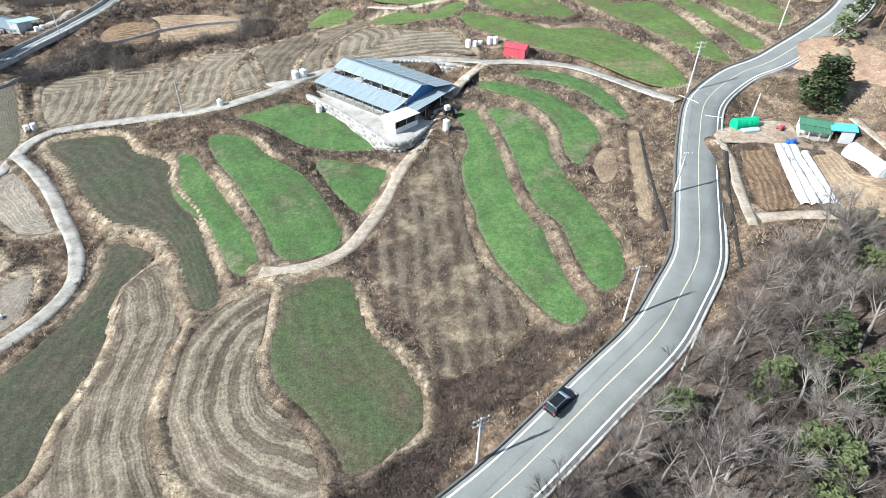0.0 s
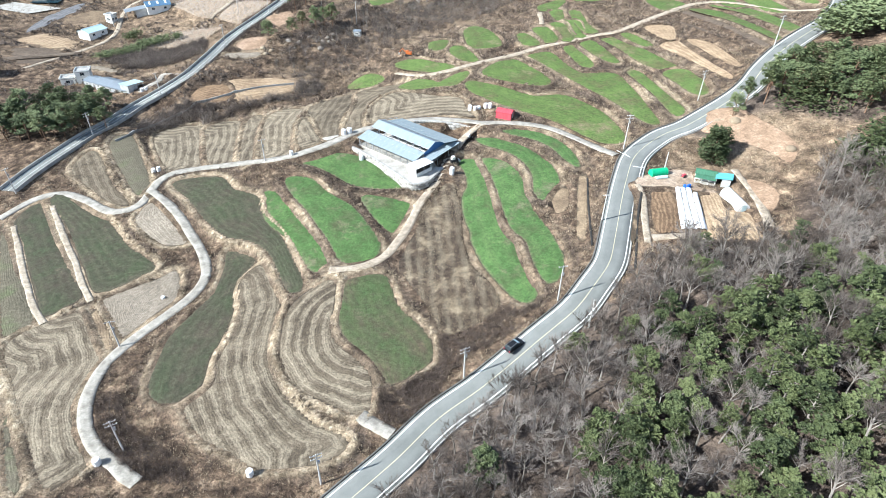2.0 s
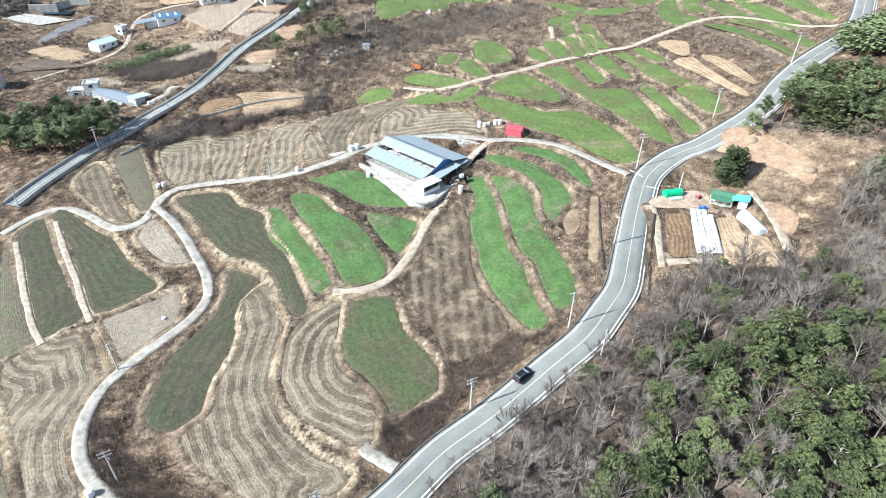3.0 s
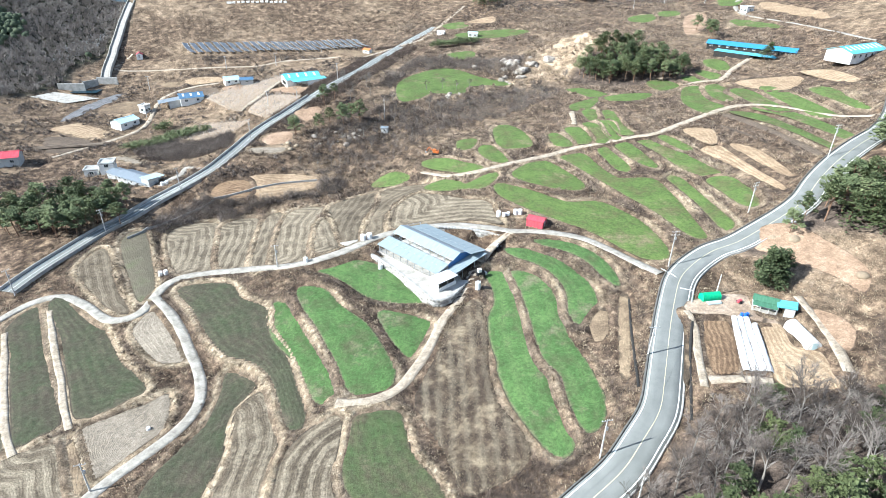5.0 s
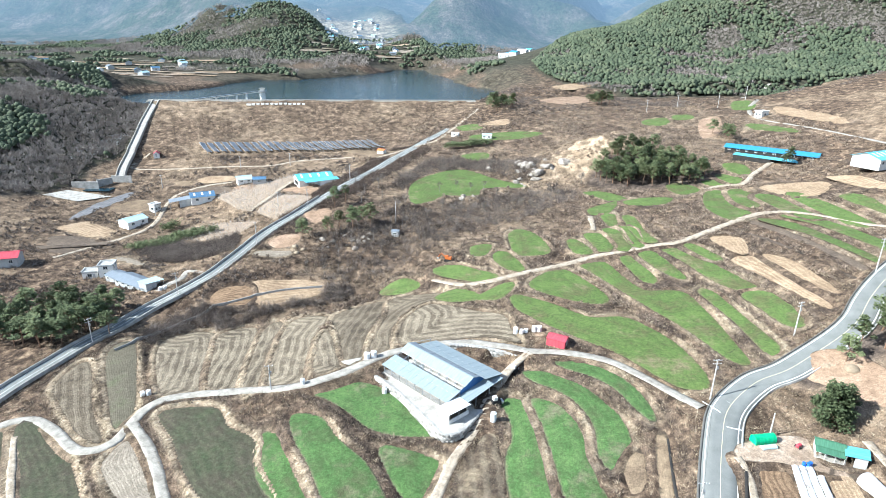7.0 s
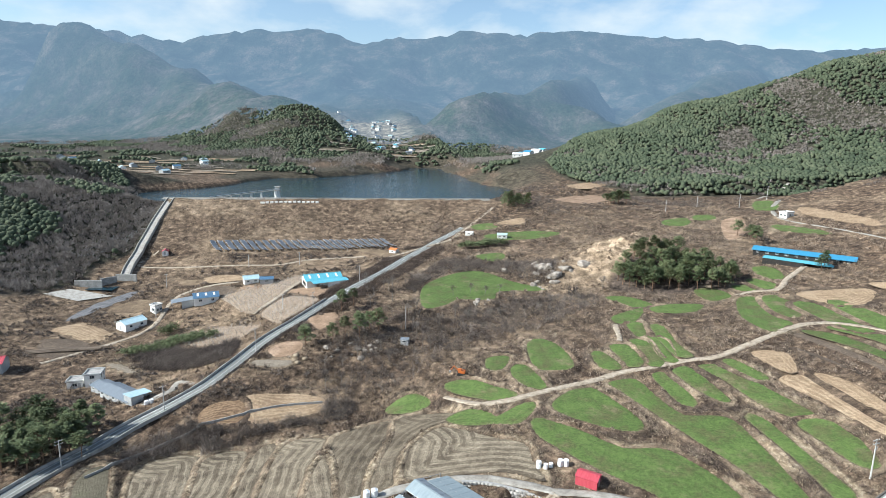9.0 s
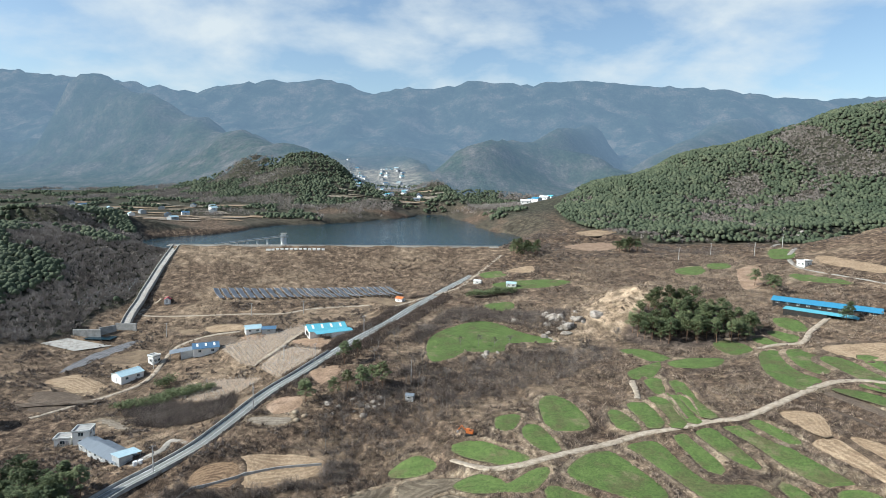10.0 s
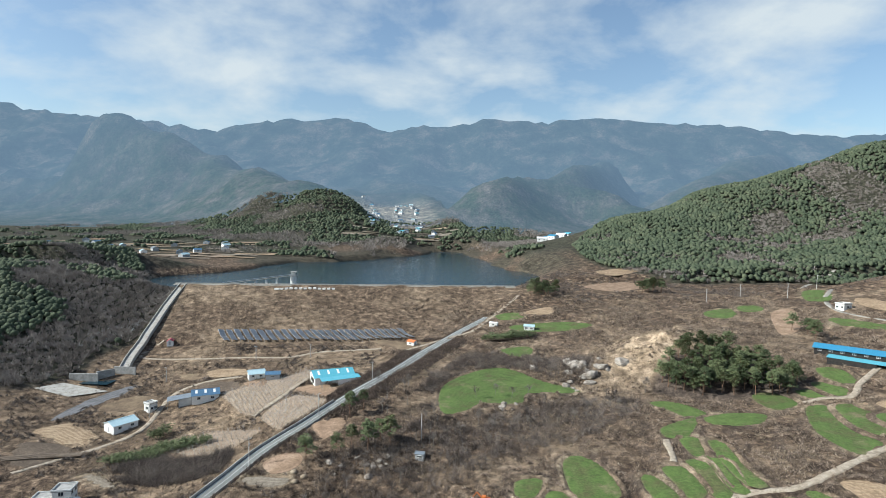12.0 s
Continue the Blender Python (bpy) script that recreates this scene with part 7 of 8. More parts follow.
def stone_wall(name, label, line, height, top, climb=0.0):
    """A rough stone retaining wall: each stone a piece of its own, on a core that holds them."""
    pts = rounded(line, False, 1.0)
    pts = pts[np.concatenate([[True], np.hypot(*np.diff(pts, axis=0).T) > 0.05])]
    seg = np.hypot(*np.diff(pts, axis=0).T)
    run = np.concatenate([[0], np.cumsum(seg)])
    tops = top + np.clip((-9 - pts[:, 0]) * climb, 0, 2.2)
    core_v, core_f = slab(pts, tops, 0.35, -0.05, height + 0.5)
    wall = tagged(new(name, mesh_from("core", core_v, core_f, GREY_CONCRETE)), label, "wall", kind="structure")
    stones = []
    for k in range(5):
        bm = bmesh.new()
        bmesh.ops.create_icosphere(bm, subdivisions=1, radius=0.5)
        for v in bm.verts:
            v.co *= 1 + 0.22 * noise.noise(v.co * 2.3 + Vector((k * 7, 0, 0)))
            v.co.y *= 0.7
        me = bpy.data.meshes.new("stone")
        bm.to_mesh(me)
        bm.free()
        me.materials.append(STONE)
        stones.append(me)
    rows = max(2, int(height / 0.62))
    cols = int(run[-1] / 0.95)
    for r in range(rows):
        for c in range(cols):
            s = (c + 0.5 + 0.5 * (r % 2)) * run[-1] / (cols + 0.5) + rng.uniform(-0.1, 0.1)
            i = min(int(np.searchsorted(run, s)), len(pts) - 1)
            d = pts[i] - pts[i - 1]
            d = d / (np.hypot(*d) + 1e-9)
            nrm = np.array([d[1], -d[0]])
            p = pts[i - 1] + d * (s - run[i - 1]) + nrm * (0.30 + 0.16 * (rows - r) / rows)
            ob = new("stone", stones[int(rng.integers(5))])
            ob.parent = wall
            ob.matrix_basis = Matrix.LocRotScale((p[0], p[1], tops[i] - height + (r + 0.5) * height / rows), Euler((rng.uniform(-0.3, 0.3), rng.uniform(-0.3, 0.3), math.atan2(d[1], d[0]))),
                                                 (rng.uniform(0.9, 1.3), 0.9, rng.uniform(0.62, 0.85)))
    return wall


# ---- sheds and houses ----
shed = gable_house("red_shed", "bright red sheet-metal shed beside the lane", "shed", 32.3, 184.2, radians(62), 5.2, 3.8, 1.9, 2.5, ROOF_RED, ROOF_RED, 0.15, 0, 1)


def tarp_tent(x, y, turn):
    root = thing("tarpaulin_tent", "round-topped storage tent of green tarpaulin", "tent", x, y, turn)
    arc = [(1.5 * math.cos(a) * 1.0, 0.9 + 1.5 * math.sin(a)) for a in np.linspace(0, math.pi, 12)]
    outline = [(1.5, -0.3)] + arc + [(-1.5, -0.3)]
    part("cover", made(prism, outline, -3.3, 3.3), TARP_GREEN, root)
    for yy in np.linspace(-3.3, 3.3, 6):
        bm = bmesh.new()
        ring = [(1.53 * math.cos(a), yy, 0.9 + 1.53 * math.sin(a)) for a in np.linspace(0, math.pi, 10)]
        for p, q in zip(ring[:-1], ring[1:]):
            tube(bm, p, q, 0.04, sides=4)
        part("hoop", bm, TARP_GREEN, root)
    part("flap", made(block, 0, -3.34, -0.2, 1.6, 0.06, 2.0), TARP_GREEN, root)
    return root


tarp_tent(69.0, 142.9, radians(100)).scale = (0.72, 0.72, 0.8)


def cold_frame(x, y, turn):
    root = thing("cold_frame", "low glazed cold frame with a metal frame", "cold frame", x, y, turn)
    part("base", made(block, 0, 0, -0.2, 1.6, 4.2, 0.8), STEEL, root)
    arc = [(0.8 * math.cos(a), 0.55 + 0.55 * math.sin(a)) for a in np.linspace(0, math.pi, 8)]
    part("cover", made(prism, arc, -2.05, 2.05), ROOF_PALE, root)
    for yy in (-2.0, -1, 0, 1, 2.0):
        part("rib", made(block, 0, yy, 1.08, 0.9, 0.06, 0.06), STEEL, root)
    return root


cold_frame(69.2, 140.8, radians(100)).scale = (0.8, 0.8, 0.8)


def farmhouse(x, y, turn):
    root = gable_house("farmhouse", "low white farmhouse with dark green sheet roofs", "house", x, y, turn, 7.0, 3.4, 2.4, 3.2, WALL_WHITE, ROOF_GREEN, 0.35, 3, 1)
    bm = bmesh.new()
    sheet(bm, (-4.4, 1.75), (-1.8, 2.1), -3.6, 3.6)
    part("porch_roof", bm, ROOF_GREEN, root)
    for yy in (-3.4, -1.2, 1.2, 3.4):
        part("porch_post", made(block, -4.1, yy, -0.3, 0.14, 0.14, 2.0), WALL_WHITE, root)
    part("porch_floor", made(block, -3.2, 0, -0.3, 2.3, 7.2, 0.4), CEMENT, root)
    return root


farmhouse(81.2, 140.2, radians(63)).scale = (0.74, 0.74, 0.82)
lean_to("blue_canopy", "open store under a bright blue sheet roof", "shed", 84.6, 136.9, radians(150), 3.2, 3.6, 2.5, 2.0, WALL_GREY, ROOF_CYAN)


def tunnel(x, y, turn, long):
    root = thing("polytunnel", "white plastic-covered growing tunnel on steel hoops", "greenhouse", x, y, turn)
    arc = [(2.0 * math.cos(a), 0.25 + 2.0 * math.sin(a)) for a in np.linspace(0, math.pi, 16)]
    part("cover", made(prism, [(2.0, -0.4)] + arc + [(-2.0, -0.4)], -long / 2, long / 2), PLASTIC_WHITE, root)
    for yy in np.linspace(-long / 2, long / 2, 9):
        bm = bmesh.new()
        ring = [(2.03 * math.cos(a), yy, 0.25 + 2.03 * math.sin(a)) for a in np.linspace(0, math.pi, 12)]
        for p, q in zip(ring[:-1], ring[1:]):
            tube(bm, p, q, 0.03, sides=4)
        part("hoop", bm, STEEL, root)
    part("door", made(block, 0, -long / 2 - 0.04, -0.1, 1.5, 0.06, 1.9), ROOF_PALE, root)
    return root


tunnel(83.2, 127.0, radians(4), 10.0).scale = (0.82, 0.86, 0.85)
film = [np.array(p, float) for p in ((71.0, 135.4), (76.8, 135.4), (71.6, 115.6), (65.7, 117.0))]
for i in range(4):
    a, b = i / 4 + 0.01, (i + 1) / 4 - 0.012
    c = [film[0] + (film[1] - film[0]) * a, film[0] + (film[1] - film[0]) * b, film[3] + (film[2] - film[3]) * b, film[3] + (film[2] - film[3]) * a]
    if i == 3:
        c[0], c[1] = c[0] + (c[3] - c[0]) * 0.14, c[1] + (c[2] - c[1]) * 0.14
    vs, fs = [], []
    for j in range(25):
        s = j / 24
        p, q = c[0] + (c[3] - c[0]) * s, c[1] + (c[2] - c[1]) * s
        for k, h in enumerate((0.02, 0.22, 0.26, 0.22, 0.02)):
            e = p + (q - p) * k / 4
            vs.append((e[0], e[1], float(ground_z(e[0], e[1])) + h + 0.25 + 0.03 * math.sin(j * 1.7 + i)))
    for j in range(24):
        for k in range(4):
            fs.append((j * 5 + k, j * 5 + k + 1, j * 5 + k + 6, j * 5 + k + 5))
    ob = mesh_from("mulch_film", vs, fs, FILM, True)
    tagged(new("mulch_film", ob), "long strip of white plastic film over a seed bed", "plastic film", "strips of film on the plot")

gable_house("farm_building", "long grey-roofed farm building with pale blue roof ends", "barn", -119.5, 246.0, radians(60), 18, 7, 2.5, 3.6, WALL_GREY, ROOF_DARKGREY, 0.6, 5, 1)
lean_to("blue_lean_to", "pale blue roofed open end of the farm building", "shed", -111.4, 241.4, radians(60), 4.6, 7.2, 3.1, 2.5, WALL_GREY, ROOF_PALE)
gable_house("farm_building", "lower grey shed joined to the farm building", "shed", -131, 253.5, radians(60), 8, 6, 2.3, 3.0, WALL_GREY, ROOF_DARKGREY, 0.4, 2, 1)


def flat_house(x, y, turn, w, l, h, label, name="house"):
    root = thing(name, label, "house", x, y, turn)
    part("wall", made(block, 0, 0, -1, w, l, h + 1), WALL_WHITE, root)
    part("roof", made(block, 0, 0, h, w + 0.6, l + 0.6, 0.25, 0.04), GREY_CONCRETE, root)
    for s in (-1, 1):
        part("parapet", made(block, s * (w / 2 + 0.2), 0, h + 0.25, 0.15, l + 0.5, 0.5), WALL_WHITE, root)
        part("parapet", made(block, 0, s * (l / 2 + 0.2), h + 0.25, w + 0.2, 0.15, 0.5), WALL_WHITE, root)
    for zz in (0.9, 3.6)[:1 if h < 4 else 2]:
        for yy in (-l / 4, l / 4):
            glazed(root, w / 2, yy, zz, 1.3, 1.1, "+x")
            glazed(root, -w / 2, yy, zz, 1.3, 1.1, "-x")
        glazed(root, 0, -l / 2, zz, 1.6, 1.2, "-y")
    d = part("door", made(block, w * 0.28, -l / 2 - 0.03, 0, 1.0, 0.08, 2.05), WALL_GREY, root)
    part("handle", made(block, w * 0.28 + 0.35, -l / 2 - 0.09, 1.0, 0.05, 0.05, 0.15), STEEL, d)
    return root


flat_house(-138.5, 259.5, radians(15), 5.5, 5.5, 4.9, "white two-storey house with a flat roof")
flat_house(-145.0, 258.5, radians(15), 5.5, 4.5, 2.6, "low white flat-roofed annex house")
gable_house("white_shed", "white-walled shed with a pale turquoise sheet roof", "shed", -162.0, 325.0, radians(-28), 11, 8, 3.2, 4.6, WALL_WHITE, ROOF_PALE, 0.4, 2, 1)
gable_house("blue_barn", "barn with a dark blue sheet roof", "barn", -135.5, 350.0, radians(-62), 12, 9, 3.4, 5.0, WALL_WHITE, ROOF_NAVY, 0.5, 2, 1, skylights=3)
lean_to("grey_barn", "open barn with a long grey sheet roof", "barn", -146.0, 347.0, radians(-152), 7, 12, 4.2, 3.0, WALL_GREY, ROOF_DARKGREY)
flat_house(-158.5, 342.0, radians(-20), 4, 4, 3.4, "small white lookout hut")
gable_house("farmhouse", "small farmhouse with a light turquoise roof", "house", -120.0, 374.0, radians(-60), 8, 6, 2.8, 4.2, WALL_WHITE, ROOF_PALE, 0.5, 2, 1)
gable_house("dark_shed", "low dark-roofed shed beside the farmhouse", "shed", -110.5, 373.0, radians(-75), 7, 6, 2.4, 3.3, WALL_GREY, ROOF_NAVY, 0.4, 1, 1)
gable_house("turquoise_barn", "barn with a bright turquoise sheet roof and skylights", "barn", -76.0, 361.0, radians(-63), 19, 13, 3.6, 5.6, WALL_WHITE, ROOF_CYAN, 0.7, 2, 1, open_side=True, skylights=4)
lean_to("turquoise_lean_to", "turquoise-roofed bay along the barn", "shed", -69.0, 350.0, radians(-153), 6, 18, 3.4, 2.8, WALL_WHITE, ROOF_CYAN)
gable_house("red_house", "grey-walled house with a red sheet roof", "house", -186.5, 268.0, radians(-70), 10, 8, 4.2, 5.8, WALL_GREY, ROOF_RED, 0.5, 2, 1)
gable_house("red_hut", "small hut with a red roof below the dam", "hut", -193.5, 421.0, radians(20), 4.5, 3.5, 2.2, 3.2, WALL_WHITE, ROOF_RED, 0.3, 1, 1)
gable_house("orange_hut", "small hut with an orange roof beside the road", "hut", -44.5, 421.0, radians(60), 5, 3.5, 2.2, 3.1, WALL_WHITE, ROOF_ORANGE, 0.3, 1, 1)
gable_house("hut", "white hut with a turquoise roof beside green plots", "hut", 24.5, 429.5, radians(80), 6, 4, 2.5, 3.3, WALL_WHITE, ROOF_PALE, 0.3, 2, 1)
gable_house("hut", "small white hut beside the dam road", "hut", 3.5, 445.0, radians(70), 5, 3, 2.2, 2.6, WALL_WHITE, ROOF_WHITE, 0.2, 1, 1)
gable_house("dark_hut", "small dark shelter among brush", "hut", -21.5, 274.0, radians(80), 3.0, 2.4, 2.0, 2.4, WALL_GREY, ROOF_DARKGREY, 0.2, 1, 1)
# near-black walls stand in for the shaded open sides of the long barn
gable_house("blue_barn", "very long low barn with a blue sheet roof", "barn", 172.0, 354.5, radians(54), 44, 9, 2.3, 3.6, DARK, ROOF_BLUE, 0.8, 10, 1, skylights=14)
lean_to("blue_lean_to", "low turquoise-roofed open bay of the long barn", "shed", 166.0, 347.5, radians(-36), 8, 30, 2.3, 1.8, DARK, ROOF_CYAN)
gable_house("blue_barn", "big barn with a turquoise sheet roof", "barn", 197.0, 306.5, radians(-62), 27, 12, 4.0, 6.0, WALL_WHITE, ROOF_CYAN, 0.8, 6, 1, skylights=8)
flat_house(203, 433, radians(30), 7, 5, 3.0, "small white house beside the far lane")
for i, (hx, hy, t, r) in enumerate(((86, 905, 40, ROOF_BLUE), (98, 915, 60, ROOF_WHITE), (78, 922, 10, ROOF_BLUE), (70, 898, 80, ROOF_WHITE), (110, 935, 30, ROOF_CYAN))):
    gable_house("house", "far white house with a coloured sheet roof", "house", hx, hy, radians(t), 13, 9, 4.5, 6.5, WALL_WHITE, r, 0.5, 2, 1, "houses by the reservoir")
for i in range(58):
    hy = 1050 + i * 8.6
    hx = -134 - 0.23 * (hy - 1000) + 52 * math.sin(i * 2.1) + rng.uniform(-14, 14)
    gable_house("house", "small far village house with a pale roof", "house", hx, hy, rng.uniform(0, 3), rng.uniform(8, 12), 7, 3.2, 4.8, (WALL_WHITE, WALL_GREY)[i % 2], (ROOF_PALE, ROOF_DARKGREY, ROOF_DARKGREY, ROOF_CYAN, ROOF_NAVY)[i % 5], 0.4, 1, 1, "houses of the far village", z=float(land(np.array([hx]), np.array([hy]))[0]))
for i in range(22):
    hx, hy = -470 + 130 * math.sin(i * 1.7), 700 + i * 9
    gable_house("house", "small far village house with a grey roof", "house", hx, hy, rng.uniform(0, 3), rng.uniform(8, 12), 7, 3.5, 5.2, (WALL_WHITE, WALL_GREY)[i % 2], (ROOF_DARKGREY, ROOF_PALE, ROOF_NAVY)[i % 3], 0.4, 1, 1, "houses of the side village")

# ---- dam works ----
DAM_U = np.array([247.0, 39.0]) / math.hypot(247, 39)
DAM_N = np.array([-DAM_U[1], DAM_U[0]])
DAM_A = np.array([-227.0, 493.0])


def dam_point(s, d):
    return DAM_A + DAM_U * s + DAM_N * d


crest_line = np.array([dam_point(s, 0) for s in np.linspace(-4, 250, 90)])
tagged(new("dam_road", mesh_from("dam_road", *slab(crest_line, np.full(90, 35.85), 2.2, 0.05, 0.4), CONCRETE, True)), "pale concrete road along the dam crest", "road", kind="structure")
crest_wall = np.array([dam_point(s, 2.7) for s in np.linspace(-4, 250, 90)])
tagged(new("dam_parapet", mesh_from("dam_parapet", *slab(crest_wall, np.full(90, 36.7), 0.15, 0.0, 1.3), CEMENT)), "low white parapet along the dam crest", "wall", kind="structure")


def intake_tower():
    p = dam_point(76, 36)
    root = thing("intake_tower", "concrete intake tower standing in the reservoir", "tower", p[0], p[1], radians(9), z=WATER)
    bm = bmesh.new()
    tube(bm, (0, 0, -12), (0, 0, 6.0), 2.4, 2.4, 18)
    part("shaft", bm, WALL_WHITE, root, "round pale concrete shaft")
    bm = bmesh.new()
    tube(bm, (0, 0, 6.0), (0, 0, 6.5), 3.4, 3.4, 18)
    part("deck", bm, CEMENT, root)
    part("gatehouse", made(block, 0, 0, 6.5, 3.4, 3.4, 2.6), WALL_WHITE, root)
    part("roof", made(block, 0, 0, 9.1, 5.0, 5.0, 0.35), CEMENT, root)
    for a in (-3.4, 3.4):
        for s in (-1, 1):
            part("railing", made(block, a * 0.8 if s > 0 else 0, 0 if s > 0 else a * 0.8, 6.5, 0.08 if s > 0 else 5.4, 5.4 if s > 0 else 0.08, 1.0), STEEL, root)
    return root


intake_tower()
b0, b1 = dam_point(30, 2.6), dam_point(73.0, 34.4)
bridge = tagged(new("footbridge"), "slim white footbridge to the intake tower", "bridge")
mid = [b0 + (b1 - b0) * s for s in np.linspace(0, 1, 12)]
deck_v, deck_f = slab(np.array(mid), np.linspace(36.2, 39.4, 12), 0.8, 0.0, 0.45)
part("deck", mesh_from("deck", deck_v, deck_f, CEMENT), None, bridge)
for side in (-0.75, 0.75):
    part("railing", mesh_from("railing", *slab(np.array(mid) + DAM_N * side, np.linspace(37.2, 40.4, 12), 0.05, 0.0, 0.12), STEEL), None, bridge)
for s in (0.16, 0.32, 0.48, 0.64, 0.80):
    q = b0 + (b1 - b0) * s
    part("pier", made(block, q[0], q[1], 24, 1.3, 1.3, 11.7 + 3.2 * s), WALL_WHITE, bridge)

chute = np.array([(-224.5, 494), (-222, 480), (-218, 458), (-213, 436), (-208, 412), (-203, 394), (-199, 384)])
chute = rounded(chute, False, 3.0)
chute_z = np.array([max(float(ground_z(a, b)), 2.0) for a, b in chute])
chute_z = np.minimum.accumulate(np.interp(np.arange(len(chute)), [0, len(chute) * 0.72, len(chute) - 1], [36.0, 11.0, 3.0]) * 0.5 + chute_z * 0.5)
spillway = tagged(new("spillway", mesh_from("spillway", *slab(chute, chute_z, 2.2, 0.25, 2.0), CEMENT, True)), "pale concrete spillway chute down the dam flank", "spillway", kind="structure")
for side in (-2.3, 2.3):
    t = np.gradient(chute, axis=0)
    t /= np.linalg.norm(t, axis=1)[:, None]
    part("side_wall", mesh_from("side_wall", *slab(chute + np.column_stack([-t[:, 1], t[:, 0]]) * side, chute_z + 1.1, 0.22, 0.0, 2.4), CEMENT), None, spillway)
for x, y, l, t, h in ((-211, 368, 15, 6, 5.0), (-196, 380, 12, 2, 5.0), (-203, 374, 9, 55, 5.0)):
    w = thing("weir_wall", "grey concrete wall of the stilling basin", "wall", x, y, radians(t), "basin walls")
    w["kind"] = "structure"
    part("wall", made(block, 0, 0, -2, l, 0.7, h + 1.0, 0.05), GREY_CONCRETE, w)
pool = thing("pool", "dark still water in the stilling basin", "water", -203, 368, z=float(ground_z(-203, 368)) + 0.35)
pool["kind"] = "structure"
part("surface", made(block, 0, 0, -0.2, 15, 8, 0.2), water_mat(), pool)
tagged(new("spill_apron", mesh_from("spill_apron", [(-226, 352, float(ground_z(-226, 352)) + 0.3), (-206, 350, float(ground_z(-206, 350)) + 0.3), (-192, 360, float(ground_z(-192, 360)) + 0.4), (-218, 362, float(ground_z(-218, 362)) + 0.4)], [(0, 1, 2, 3)], CEMENT)), "pale concrete apron below the basin", "apron", kind="structure")

letters = tagged(new("hillside_letters"), "row of white letter blocks set on the dam slope", "sign")
for i in range(13):
    p = dam_point(72 + i * 3.4, -8.5)
    z = float(ground_z(p[0], p[1]))
    bm = bmesh.new()
    block(bm, p[0], p[1], z - 0.3, 2.2 if i else 3.4, 1.2, 1.3, 0.08)
    if i % 3:
        block(bm, p[0] + 0.4, p[1] + 0.8, z - 0.1, 0.6, 1.0, 1.2, 0.05)
    part("letter", bm, WALL_WHITE, letters)


ALUMINIUM = surface("panel_frame", [(0.3, (0.50, 0.51, 0.52)), (0.7, (0.64, 0.65, 0.66))], 2.0, 8.0, 0.1, 0.45, 0.3, how="object")


def solar_row(x, y, turn, long):
    """A row of tilted panels that climbs the slope along its own y."""
    root = thing("solar_row", "slanted row of dark solar panels on steel legs", "solar panels", x, y, turn, "rows of the solar field", sink=0.0)
    n = 6
    c, s = math.cos(turn), math.sin(turn)
    z0 = float(ground_z(x, y))

    def rise(u):
        return max(float(ground_z(x - s * u, y + c * u)) - z0, (0.22 * u))

    for i in range(n):
        lo, hi = -long / 2 + i * long / n + 0.06, -long / 2 + (i + 1) * long / n - 0.06
        bm = bmesh.new()
        v = [bm.verts.new((px, u, rise(u) + h)) for h0 in (0.0, 0.07) for px, u, h in ((-1.65, lo, 1.75 + h0), (1.65, lo, 1.05 + h0), (1.65, hi, 1.05 + h0), (-1.65, hi, 1.75 + h0))]
        for f in ((3, 2, 1, 0), (4, 5, 6, 7), (0, 1, 5, 4), (1, 2, 6, 5), (2, 3, 7, 6), (3, 0, 4, 7)):
            bm.faces.new([v[k] for k in f])
        panel = part("panel", bm, SOLAR, root)
        for px, h in ((-1.72, 1.80), (1.72, 1.09)):
            bm = bmesh.new()
            tube(bm, (px, lo, rise(lo) + h), (px, hi, rise(hi) + h), 0.055, sides=4)
            part("frame", bm, ALUMINIUM, panel)
    for u in (-long / 2 + 0.6, 0.0, long / 2 - 0.6):
        for px, h in ((-1.3, 1.6), (1.3, 1.0)):
            part("leg", made(block, px, u, rise(u) - 0.8, 0.1, 0.1, h + 0.8), STEEL, root)
    return root


for i in range(11):
    solar_row(-164 + i * 4.9, 430.0 + i * 0.5, radians(36), 18)
for i in range(15):
    solar_row(-110 + i * 4.2, 435.5 + i * 0.5, radians(38), 18)

# ---- poles and wires ----
def power_pole(x, y, tall, arms=2, turn=0.0):
    root = thing("power_pole", "grey concrete power pole with cross-arms and insulators", "power pole", x, y, turn, "power poles", sink=0.3)
    bm = bmesh.new()
    tube(bm, (0, 0, 0), (0, 0, tall), 0.19, 0.12, 8)
    part("mast", bm, POLE_GREY, root)
    for k in range(arms):
        zz = tall - 0.35 - k * 0.9
        arm = part("cross_arm", made(block, 0, 0, zz, 2.1, 0.1, 0.1), STEEL, root)
        for xx in (-0.95, -0.35, 0.35, 0.95):
            bm = bmesh.new()
            tube(bm, (xx, 0, zz + 0.1), (xx, 0, zz + 0.32), 0.06, 0.04, 6)
            part("insulator", bm, WALL_WHITE, arm)
    if arms:
        bm = bmesh.new()
        tube(bm, (0.3, 0, tall - 2.6), (0.3, 0, tall - 1.9), 0.2, 0.2, 8)
        part("transformer", bm, STEEL, root)
    return root


